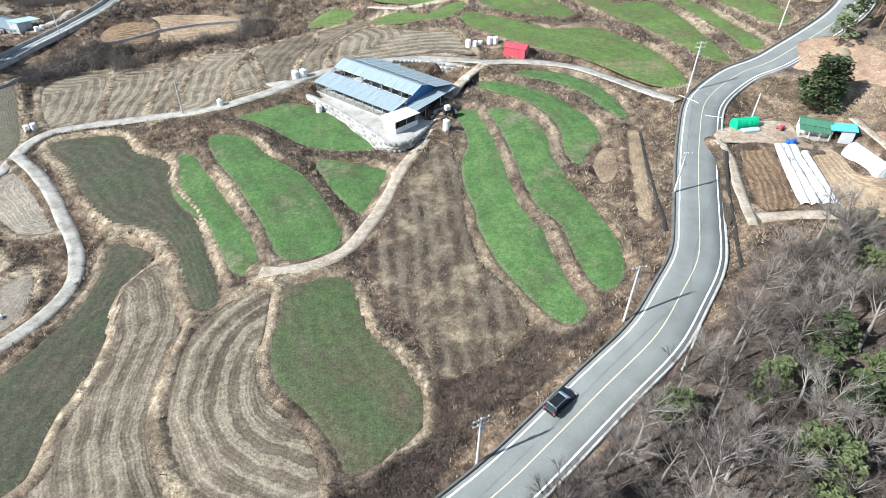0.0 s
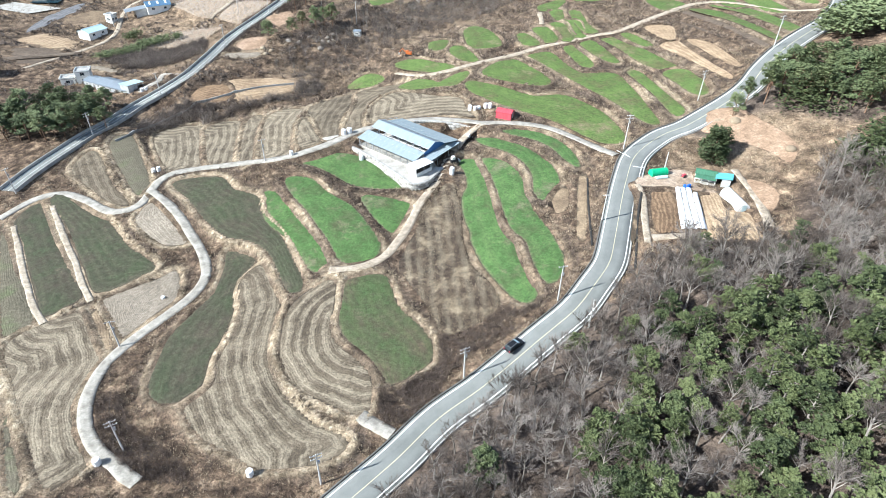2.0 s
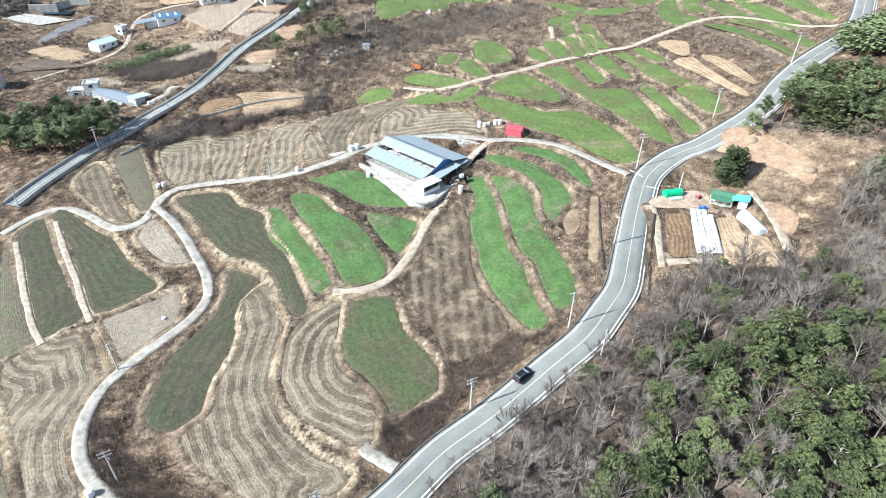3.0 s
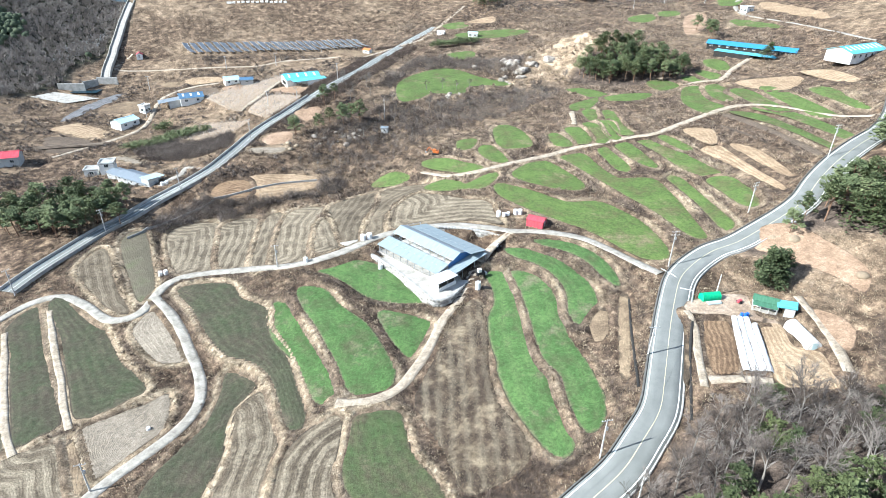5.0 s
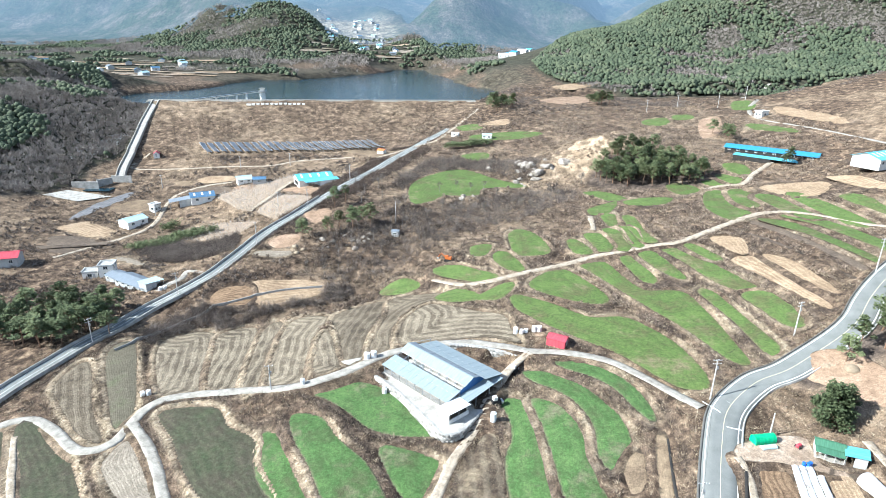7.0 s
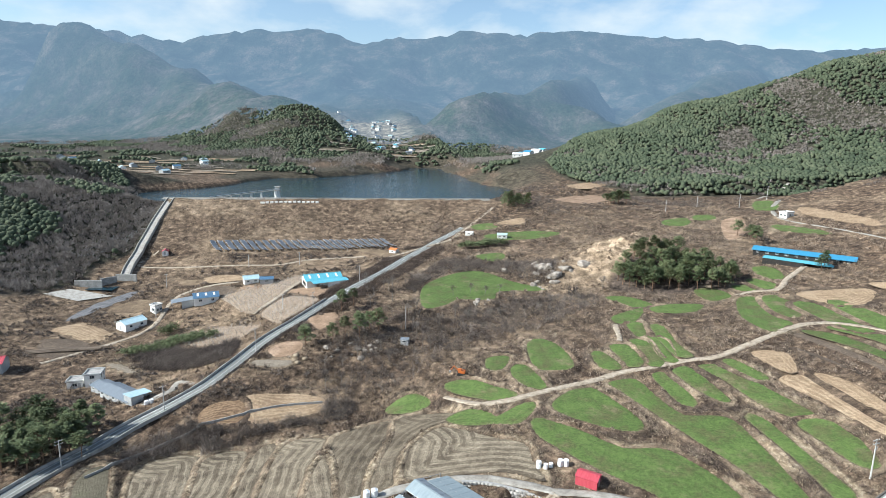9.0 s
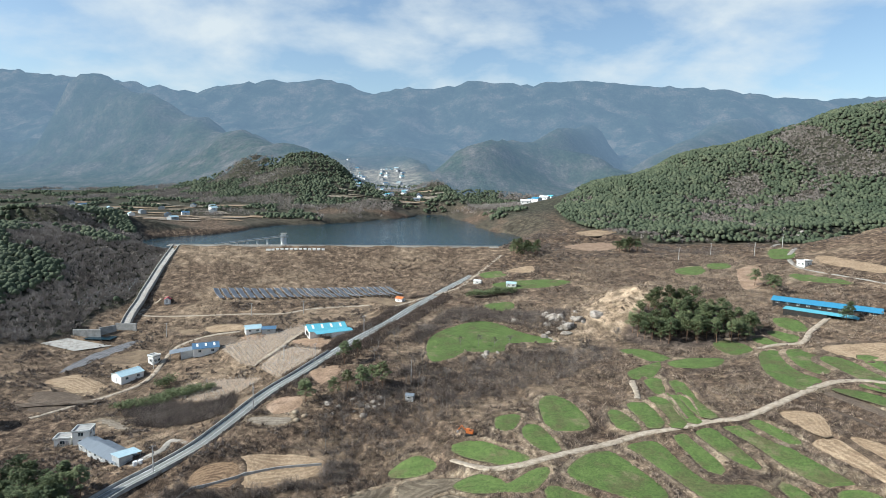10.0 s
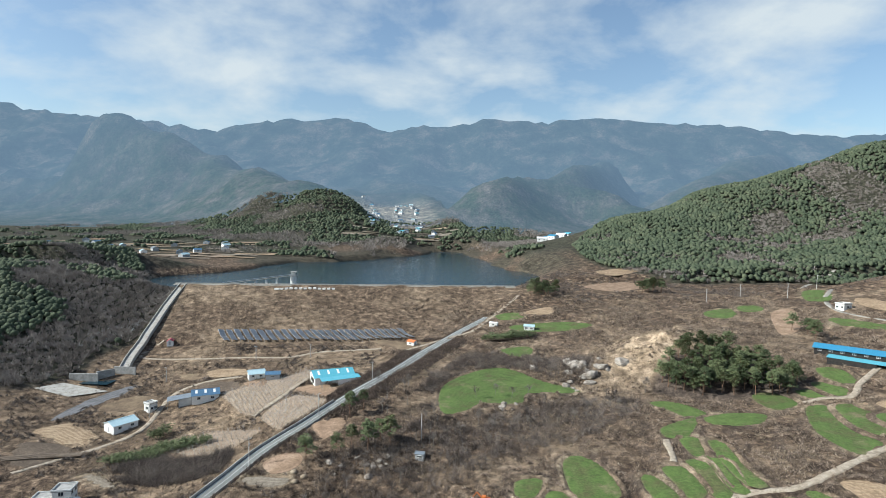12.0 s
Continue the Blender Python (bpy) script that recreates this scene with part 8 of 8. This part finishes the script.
POLES = [(-53.8, 72.3, 9, 2, 0.5), (-16.2, 62.8, 9, 2, 0.4), (10.4, 82.5, 9, 2, 0.4), (32.4, 99.2, 10, 1, 0.2), (37.0, 90.3, 8, 0, 0), (63.5, 157.0, 11, 2, 0.1), (93.2, 178.4, 10, 2, 0.4), (-111.5, 202.0, 9, 2, 1.0),
         (-120.9, 166.5, 9, 1, 1.0), (-78.9, 268.0, 11, 1, 0.9), (-44.4, 169.6, 8, 1, 0.2), (-64.8, 99.6, 8, 1, 0.3), (124.7, 197.9, 11, 2, 0.2), (71.4, 144.8, 6, 0, 0), (48.6, 124.5, 8, 1, 0), (-97, 232, 9, 1, 0.9),
         (-66.0, 305.0, 9, 1, 0.9), (-52.0, 342.0, 9, 1, 0.9), (-22.5, 286.0, 10, 0, 0), (113, 172, 9, 1, 0.3), (140, 470, 9, 1, 0), (165, 480, 9, 1, 0), (190, 470, 10, 1, 0), (218, 490, 10, 1, 0), (-155, 335, 8, 1, 0), (-168, 372, 8, 1, 0), (-130, 398, 8, 1, 0), (-100, 402, 8, 1, 0), (-84, 318, 8, 1, 0)]
for p in POLES:
    power_pole(*p)
WIRE = surface("wire", [(0.3, (0.03, 0.03, 0.03)), (0.7, (0.06, 0.06, 0.06))], 1.0, 2.0, 0.05, 0.6)
for a, b in ((1, 2), (2, 3), (3, 14), (14, 5), (5, 6), (0, 11), (7, 15), (15, 9), (9, 16), (16, 17), (8, 7)):
    (xa, ya, ta, *_), (xb, yb, tb, *_) = POLES[a], POLES[b]
    bm = bmesh.new()
    za, zb = float(ground_z(xa, ya)) + ta - 0.35, float(ground_z(xb, yb)) + tb - 0.35
    pts = [(xa + (xb - xa) * s, ya + (yb - ya) * s, za + (zb - za) * s - 3.2 * s * (1 - s)) for s in np.linspace(0, 1, 11)]
    across = np.array([ya - yb, xb - xa, 0.0]) / math.hypot(xb - xa, yb - ya) * 0.02
    rings = [[bm.verts.new(tuple(np.array(p) + o)) for o in (across, -across, np.array((0, 0, 0.03)))] for p in pts]
    for r0, r1 in zip(rings[:-1], rings[1:]):
        for i in range(3):
            bm.faces.new((r0[i], r0[(i + 1) % 3], r1[(i + 1) % 3], r1[i]))
    me = bpy.data.meshes.new("power_line")
    bm.to_mesh(me)
    bm.free()
    me.materials.append(WIRE)
    tagged(new("power_line", me), "thin dark power line sagging between poles", "cable", "power lines")

# ---- vehicles and loose things ----
def suv(x, y, turn):
    root = thing("car", "black estate car parked at the road edge", "car", x, y, turn)
    body = [(-2.25, 0.45), (2.25, 0.45), (2.3, 0.75), (2.15, 0.98), (1.15, 1.05), (-2.2, 1.08), (-2.3, 0.7)]
    bm = bmesh.new()
    prism(bm, body, -0.92, 0.92)
    bmesh.ops.bevel(bm, geom=bm.edges[:], offset=0.06, segments=1, affect="EDGES")
    part("body", bm, CAR_BLACK, root)
    bm = bmesh.new()
    prism(bm, [(-2.1, 1.05), (1.1, 1.05), (0.35, 1.62), (-1.85, 1.66)], -0.78, 0.78)
    bmesh.ops.bevel(bm, geom=bm.edges[:], offset=0.07, segments=1, affect="EDGES")
    part("cabin", bm, GLASS, root, "dark glazed cabin")
    part("roof", made(block, -0.75, 0, 1.63, 2.1, 1.4, 0.06, 0.02), CAR_BLACK, root)
    for s in (-0.62, 0.62):
        part("roof_rail", made(block, -0.75, s, 1.69, 1.9, 0.05, 0.06), STEEL, root)
        part("headlight", made(block, 2.25, s * 1.1, 0.72, 0.1, 0.4, 0.18), PLASTIC_WHITE, root)
        part("rear_light", made(block, -2.27, s * 1.2, 0.8, 0.08, 0.2, 0.3), ROOF_RED, root)
    # pale roof colour painted on for the sky's reflection in the glass
    part("windscreen", made(prism, [(1.14, 1.07), (1.18, 1.1), (0.42, 1.64), (0.38, 1.61)], -0.7, 0.7), ROOF_PALE, root, "windscreen in a pale colour painted for reflected sky")
    for sx in (-1.4, 1.4):
        for sy in (-0.86, 0.86):
            bm = bmesh.new()
            tube(bm, (sx, sy - 0.12, 0.36), (sx, sy + 0.12, 0.36), 0.36, sides=14)
            wheel = part("wheel", bm, RUBBER, root)
            bm = bmesh.new()
            tube(bm, (sx, sy - 0.13, 0.36), (sx, sy + 0.13, 0.36), 0.2, sides=10)
            part("rim", bm, STEEL, wheel)
    return root


def road_height(x, y):
    best = min(((float(np.min(np.hypot(l[:, 0] - x, l[:, 1] - y))), z[int(np.argmin(np.hypot(l[:, 0] - x, l[:, 1] - y)))]) for k, l, z in WAYS if k == "main"))
    return best[1]


car = suv(21.2, 88.2, radians(40))
car.location.z = road_height(21.2, 88.2) + 0.02


def excavator(x, y, turn):
    root = thing("excavator", "small orange excavator standing among the plots", "excavator", x, y, turn)
    for s in (-0.9, 0.9):
        part("crawler", made(block, 0, s, -0.1, 2.8, 0.5, 0.8, 0.15), RUBBER, root)
    part("cab", made(block, 0.4, 0.35, 0.9, 1.2, 1.0, 1.5, 0.08), ORANGE, root)
    part("engine_cover", made(block, -0.7, 0, 0.8, 1.3, 1.8, 0.9, 0.08), ORANGE, root)
    bm = bmesh.new()
    tube(bm, (0.9, -0.3, 1.1), (2.6, -0.3, 2.9), 0.16, sides=6)
    part("boom", bm, ORANGE, root)
    bm = bmesh.new()
    tube(bm, (2.6, -0.3, 2.9), (3.9, -0.3, 1.1), 0.12, sides=6)
    arm = part("arm", bm, ORANGE, root)
    part("bucket", made(block, 3.9, -0.3, 0.4, 0.6, 0.8, 0.7, 0.08), STEEL, arm)
    return root


excavator(1.0, 245.0, radians(170))


def bale(x, y, r, h, label="round silage bale wrapped in white film", lying=False, z=None, group="white bales"):
    bm = bmesh.new()
    tube(bm, (0, 0, 0), (0, 0, h), r * 0.97, r * 0.97, 14)
    bmesh.ops.bevel(bm, geom=[e for e in bm.edges], offset=r * 0.12, segments=2, affect="EDGES")
    for v in bm.verts:
        v.co += Vector((noise.noise(v.co * 2 + Vector((x, y, 0))), noise.noise(v.co * 2 + Vector((y, x, 5))), 0)) * 0.06
    me = bpy.data.meshes.new("bale")
    bm.to_mesh(me)
    bm.free()
    me.materials.append(PLASTIC_WHITE)
    ob = tagged(new("silage_bale", me), label, "bale", group)
    ob.location = (x, y, (float(ground_z(x, y)) if z is None else z) - 0.05)
    return ob


for x, y, r, h in ((-57.4, 69.6, 0.75, 1.5), (-28.9, 65.2, 0.7, 1.4), (-80.5, 172.6, 0.65, 1.5), (-78.8, 172.6, 0.65, 1.5), (21.2, 190.3, 0.7, 1.9), (22.8, 189.2, 0.6, 1.3), (24.2, 190.0, 0.6, 1.2), (26.6, 190.6, 0.75, 1.7), (28.0, 190.6, 0.75, 1.7), (-60.2, 115.2, 0.5, 0.8), (-106.2, 237.5, 0.75, 1.5), (-104.8, 238.3, 0.75, 1.4)):
    bale(x, y, r, h)


def water_tank(x, y, r, h, label):
    root = thing("water_tank", label, "tank", x, y, group="white tanks")
    bm = bmesh.new()
    tube(bm, (0, 0, -0.2), (0, 0, h), r, r * 0.97, 14)
    part("drum", bm, PLASTIC_WHITE, root)
    bm = bmesh.new()
    tube(bm, (0, 0, h), (0, 0, h + 0.22), r * 0.85, r * 0.4, 14)
    part("dome", bm, PLASTIC_WHITE, root)
    bm = bmesh.new()
    tube(bm, (0, 0, h + 0.2), (0, 0, h + 0.32), 0.22, 0.22, 10)
    part("lid", bm, PLASTIC_WHITE, root)
    return root


water_tank(13.0, 156.8, 0.75, 2.0, "tall white plastic water tank above the track")
water_tank(-36.2, 170.6, 0.65, 1.6, "white plastic water tank beside the lane")
water_tank(-20.6, 180.6, 0.85, 1.8, "white plastic water tank at the barn corner")
water_tank(-18.8, 181.2, 0.85, 1.8, "white plastic water tank at the barn corner")
water_tank(-14.5, 169.2, 0.7, 1.5, "white plastic tank on the barn platform")


def feed_truck(x, y, turn, z):
    root = thing("mini_loader", "small dark loader parked beneath the barn canopy", "loader", x, y, turn, z=z)
    part("body", made(block, 0, 0, 0.45, 2.4, 1.3, 0.8, 0.1), RUBBER, root)
    part("cab", made(block, -0.3, 0, 1.2, 1.1, 1.1, 1.0, 0.08), WALL_WHITE, root)
    for sx in (-0.8, 0.8):
        for sy in (-0.65, 0.65):
            bm = bmesh.new()
            tube(bm, (sx, sy - 0.14, 0.42), (sx, sy + 0.14, 0.42), 0.42, sides=12)
            part("wheel", bm, RUBBER, root)
    part("bucket", made(block, 1.6, 0, 0.2, 0.6, 1.5, 0.6, 0.06), STEEL, root)
    return root


feed_truck(14.0, 163.0, radians(20), BARN_Z)
feed_truck(19.5, 175.0, radians(60), None)


def log_stack(x, y, turn, n, long):
    root = thing("log_stack", "low stack of dark shiitake logs in rows", "logs", x, y, turn, "log stacks")
    root.location.z += 0.45
    for i in range(n):
        bm = bmesh.new()
        tube(bm, (i * 0.42 - n * 0.21, -long / 2 + rng.uniform(-0.2, 0.2), 0.25 + 0.25 * (i % 2)), (i * 0.42 - n * 0.21 + 0.1, long / 2, 0.3 + 0.25 * (i % 2)), 0.24, 0.2, 6)
        part("log", bm, WOOD, root)
    return root


for i in range(9):
    log_stack(-182 + i * 2.4, 289 + i * 0.9 - (i % 2), radians(-72 + rng.uniform(-3, 3)), 5, 15 - abs(i - 4))


def mound(x, y, r, h):
    bm = bmesh.new()
    bmesh.ops.create_icosphere(bm, subdivisions=3, radius=1.0)
    for v in bm.verts:
        k = 1 + 0.08 * noise.noise(v.co * 2.0)
        v.co = Vector((v.co.x * r * k, v.co.y * r * k, max(v.co.z, -0.3) * h * k))
    me = bpy.data.meshes.new("grave_mound")
    bm.to_mesh(me)
    bm.free()
    me.materials.append(STRAW)
    me.polygons.foreach_set("use_smooth", [True] * len(me.polygons))
    ob = tagged(new("grave_mound", me), "low round grave mound of dry turf", "mound", "grave mounds")
    ob.location = (x, y, ground_z(x, y))


for x, y, r, h in ((97.0, 160.5, 1.7, 1.2), (103.5, 141.5, 1.5, 1.1), (93.5, 163.5, 1.3, 0.9), (-62, 264, 1.2, 0.8), (-58, 262, 1.2, 0.8), (-60, 259, 1.1, 0.8)):
    mound(x, y, r, h)


ROCK = surface("granite", [(0.3, (0.15, 0.125, 0.10)), (0.5, (0.29, 0.255, 0.215)), (0.7, (0.45, 0.41, 0.36))], 0.5, 3.0, 0.45, 0.9, bump=0.2, bump_size=1.6)


def boulder(x, y, s):
    bm = bmesh.new()
    bmesh.ops.create_icosphere(bm, subdivisions=2, radius=1.0)
    for v in bm.verts:
        v.co *= s * (1 + 0.35 * noise.noise(v.co * 1.4 + Vector((x, y, 0))) + 0.12 * noise.noise(v.co * 4.0))
        v.co.z *= 0.6
        v.co.x *= 1.25
    me = bpy.data.meshes.new("boulder")
    bm.to_mesh(me)
    bm.free()
    me.materials.append(ROCK)
    ob = tagged(new("boulder", me), "pale grey weathered granite boulder", "rock", "boulders")
    ob.matrix_basis = Matrix.LocRotScale((x, y, ground_z(x, y) - 0.1 * s), Euler((rng.uniform(-0.5, 0.5), rng.uniform(-0.5, 0.5), rng.uniform(0, 6.3))), (1, 1, 1))


for i in range(26):
    boulder(44 + rng.normal() * 10, 356 + rng.normal() * 8, rng.uniform(0.8, 3.2))
for i in range(16):
    boulder(-41 + rng.normal() * 6, 271 + rng.normal() * 5, rng.uniform(0.5, 1.5))
for i in range(10):
    boulder(8 + rng.normal() * 3, 317 + rng.normal() * 3, rng.uniform(0.5, 1.3))

for x, y in ((73.6, 135.6), (74.4, 135.4), (75.0, 135.7)):
    b = thing("drum", "blue plastic drum beside the plot", "drum", x, y, group="blue drums")
    bm = bmesh.new()
    tube(bm, (0, 0, 0.15), (0, 0, 1.15), 0.36, 0.36, 12)
    part("barrel", bm, BLUE_DRUM, b)
    bm = bmesh.new()
    tube(bm, (0, 0, 1.15), (0, 0, 1.2), 0.3, 0.3, 12)
    part("lid", bm, BLUE_DRUM, b)
cart = thing("tiller", "small red power tiller on the yard", "tiller", 75.6, 141.2, radians(30))
part("engine", made(block, 0, 0, 0.35, 1.3, 0.7, 0.7, 0.08), ROOF_RED, cart)
for s in (-0.5, 0.5):
    bm = bmesh.new()
    tube(bm, (-0.2, s - 0.1, 0.38), (-0.2, s + 0.1, 0.38), 0.38, sides=12)
    part("wheel", bm, RUBBER, cart)
bm = bmesh.new()
tube(bm, (-0.6, 0, 0.8), (-1.8, 0, 1.1), 0.04, sides=5)
part("handlebar", bm, STEEL, cart)

# ---- low walls, bridge rails ----
bridge_line = next((l, z) for k, l, z in WAYS if k == "main2")
line, lz = bridge_line
for side in (2.8, -2.8):
    t = np.gradient(line, axis=0)
    t /= np.linalg.norm(t, axis=1)[:, None]
    off = line + np.column_stack([-t[:, 1], t[:, 0]]) * side
    n0 = int(len(off) * 0.50)
    rail = tagged(new("bridge_parapet", mesh_from("bridge_parapet", *slab(off[:n0], lz[:n0] + 0.9, 0.16, 0.0, 1.6), GREY_CONCRETE)), "grey concrete parapet along the valley road", "parapet", kind="structure")
for i in range(0, len(line), 9):
    x, y = line[i]
    if lz[i] - ground_z(x, y) > 1.5:
        p = tagged(new("bridge_pier"), "square concrete pier beneath the road bridge", "pier", "bridge piers")
        p.location = (x, y, 0)
        part("column", made(block, 0, 0, float(ground_z(x, y)) - 0.5, 1.6, 4.5, lz[i] - float(ground_z(x, y)) + 0.2, 0.05), GREY_CONCRETE, p)
wall_line = rounded(np.array([(-103, 199), (-94, 213.5), (-85, 222.5), (-72, 230), (-60, 236), (-46, 240)], float), False, 2.0)
wz = np.array([float(ground_z(a, b)) for a, b in wall_line])
tagged(new("canal_wall", mesh_from("canal_wall", *slab(wall_line, wz + 0.9, 0.14, 0.0, 1.8), GREY_CONCRETE)), "low grey concrete canal wall", "wall", kind="structure")
for pts in (((50.8, 147), (47.8, 134), (43.8, 115)), ((61.5, 134), (57.5, 124), (53.5, 112), (51, 105))):
    dl = rounded(np.array(pts, float), False, 1.5)
    dz = np.array([float(ground_z(a, b)) for a, b in dl])
    tagged(new("ditch_wall", mesh_from("ditch_wall", *slab(dl, dz + 0.25, 0.22, 0.0, 0.9), DARK)), "dark open drainage channel edge", "ditch", kind="structure")
culvert = rounded(np.array([(-10, 76), (-6.5, 73.4), (-3.8, 71.4)], float), False, 1.0)
cz = np.array([float(ground_z(a, b)) for a, b in culvert])
tagged(new("field_entrance", mesh_from("field_entrance", *slab(culvert, cz + 0.22, 1.3, 0.0, 0.6), CONCRETE, True)), "pale concrete field entrance beside the road", "ramp", kind="structure")
for (ax, ay), (bx_, by_) in (((61.2, 155.8), (63.9, 151.6)), ((63.2, 147.2), (66.4, 146.0)), ((66.8, 155.6), (69.6, 153.4))):
    dl = np.array([(ax + (bx_ - ax) * s, ay + (by_ - ay) * s) for s in np.linspace(0, 1, 6)])
    dz = np.array([road_height(a, b) for a, b in dl])
    tagged(new("stop_line", mesh_from("stop_line", *ribbon(dl, dz, 0.2, -0.2, 0.07), WHITE_PAINT)), "white painted stop line at the junction", "road marking", kind="structure")

bank = []
t = np.gradient(line, axis=0)
t /= np.linalg.norm(t, axis=1)[:, None]
nrm = np.column_stack([-t[:, 1], t[:, 0]])
for off0, off1, count, i0 in ((4.2, 13.0, 3000, 0.42), (-4.2, -15.0, 2600, 0.30)):
    i = rng.integers(int(len(line) * i0), int(len(line) * 0.86), count)
    p = line[i] + nrm[i] * rng.uniform(min(off0, off1), max(off0, off1), count)[:, None]
    free = TAKEN[np.searchsorted(gy, p[:, 1]), np.searchsorted(gx, p[:, 0])] < 0.5
    bank.append(p[free])
bank = np.concatenate(bank)
strew("brush", "dark brown brush on the banks of the valley road", "shrubs", small_bushes, np.column_stack([bank, heights(bank[:, 0], bank[:, 1])]), rng.uniform(0.9, 2.0, len(bank)), DARK_BRUSH)

# orchard saplings, bamboo and other planted clumps
sap = [f for f in FIELDS if f[0] == "orchard"]
row = []
for _, poly, plane in sap:
    lo, hi = poly.min(0), poly.max(0)
    px, py = np.meshgrid(np.arange(lo[0], hi[0], 2.1), np.arange(lo[1], hi[1], 3.2))
    px, py = px.ravel(), py.ravel()
    ok = edge_distance(px, py, poly)[1]
    row.append(np.stack([px[ok], py[ok], level(plane, px[ok], py[ok])], -1))
row = np.concatenate(row)
strew("orchard_saplings", "rows of pale leafless orchard saplings", "saplings", [bush(6, 0.3, 1.9, 3) for _ in range(3)], row, rng.uniform(0.9, 1.4, len(row)), surface("pale_stakes", [(0.3, (0.30, 0.28, 0.26)), (0.7, (0.52, 0.50, 0.47))], 0.5, 3.0, 0.2, 0.9, vary=0.3, island=True))


def clump(name, label, cx, cy, rx, ry, turn, n, templates, lo, hi, material):
    a, r = rng.uniform(0, 6.283, n), np.sqrt(rng.uniform(0, 1, n))
    x, y = r * np.cos(a) * rx, r * np.sin(a) * ry
    x, y = cx + x * math.cos(turn) - y * math.sin(turn), cy + x * math.sin(turn) + y * math.cos(turn)
    return strew(name, label, "shrubs", templates, np.stack([x, y, heights(x, y)], -1), rng.uniform(lo, hi, n), material)


reed = [far_crown(16, 1.6, 5.0, 0.5) for _ in range(4)]
clump("bamboo_hedge", "dense dark green bamboo hedge", -128, 295, 21, 4.2, radians(14), 460, reed, 0.5, 0.75, PINE_LEAF)
clump("bamboo_clump", "light green bamboo beside a shed", -137, 313, 5, 4, 0, 40, reed, 0.7, 1.0, BROAD_LEAF)
clump("bamboo_grove", "tall yellowish bamboo grove beside the road", 153, 199, 16, 12, radians(40), 260, reed, 1.2, 1.8, BAMBOO)
clump("bamboo_hedge", "dark green hedge beside the dam road", 12, 416, 16, 4, radians(10), 260, reed, 0.6, 0.9, PINE_LEAF)
clump("gorge_ice", "white ice streaks on the shaded rock", -232, 424, 7, 24, radians(-12), 160, [bush(5, 1.2, 2.2) for _ in range(3)], 0.7, 1.5, PLASTIC_WHITE)
field_trees = [(-4, 324), (4, 328), (11, 326), (18, 330), (24, 322)]
for x, y in field_trees:
    src = bare_models[0]
    keep, src.scale = src.scale.copy(), (1, 1, 1)
    copy_thing(src, set_at(None, x, y, 0.55, x))
    src.scale = keep

# stone walls round the barn platform, piece by piece
PLAT = BARN_Z
stone_wall("stone_wall", "rough grey stone retaining wall below the barn", np.array([(-17.5, 173.9)] + PLATFORM_EDGE[2:], float), 3.6, PLAT, 0.06)
stone_wall("stone_wall", "rough grey stone wall above the barn yard", np.array([(2, 185.0), (8, 184.8), (14, 183.0), (19.5, 180.6), (23.5, 177.6)], float), 2.4, PLAT + 4.3)
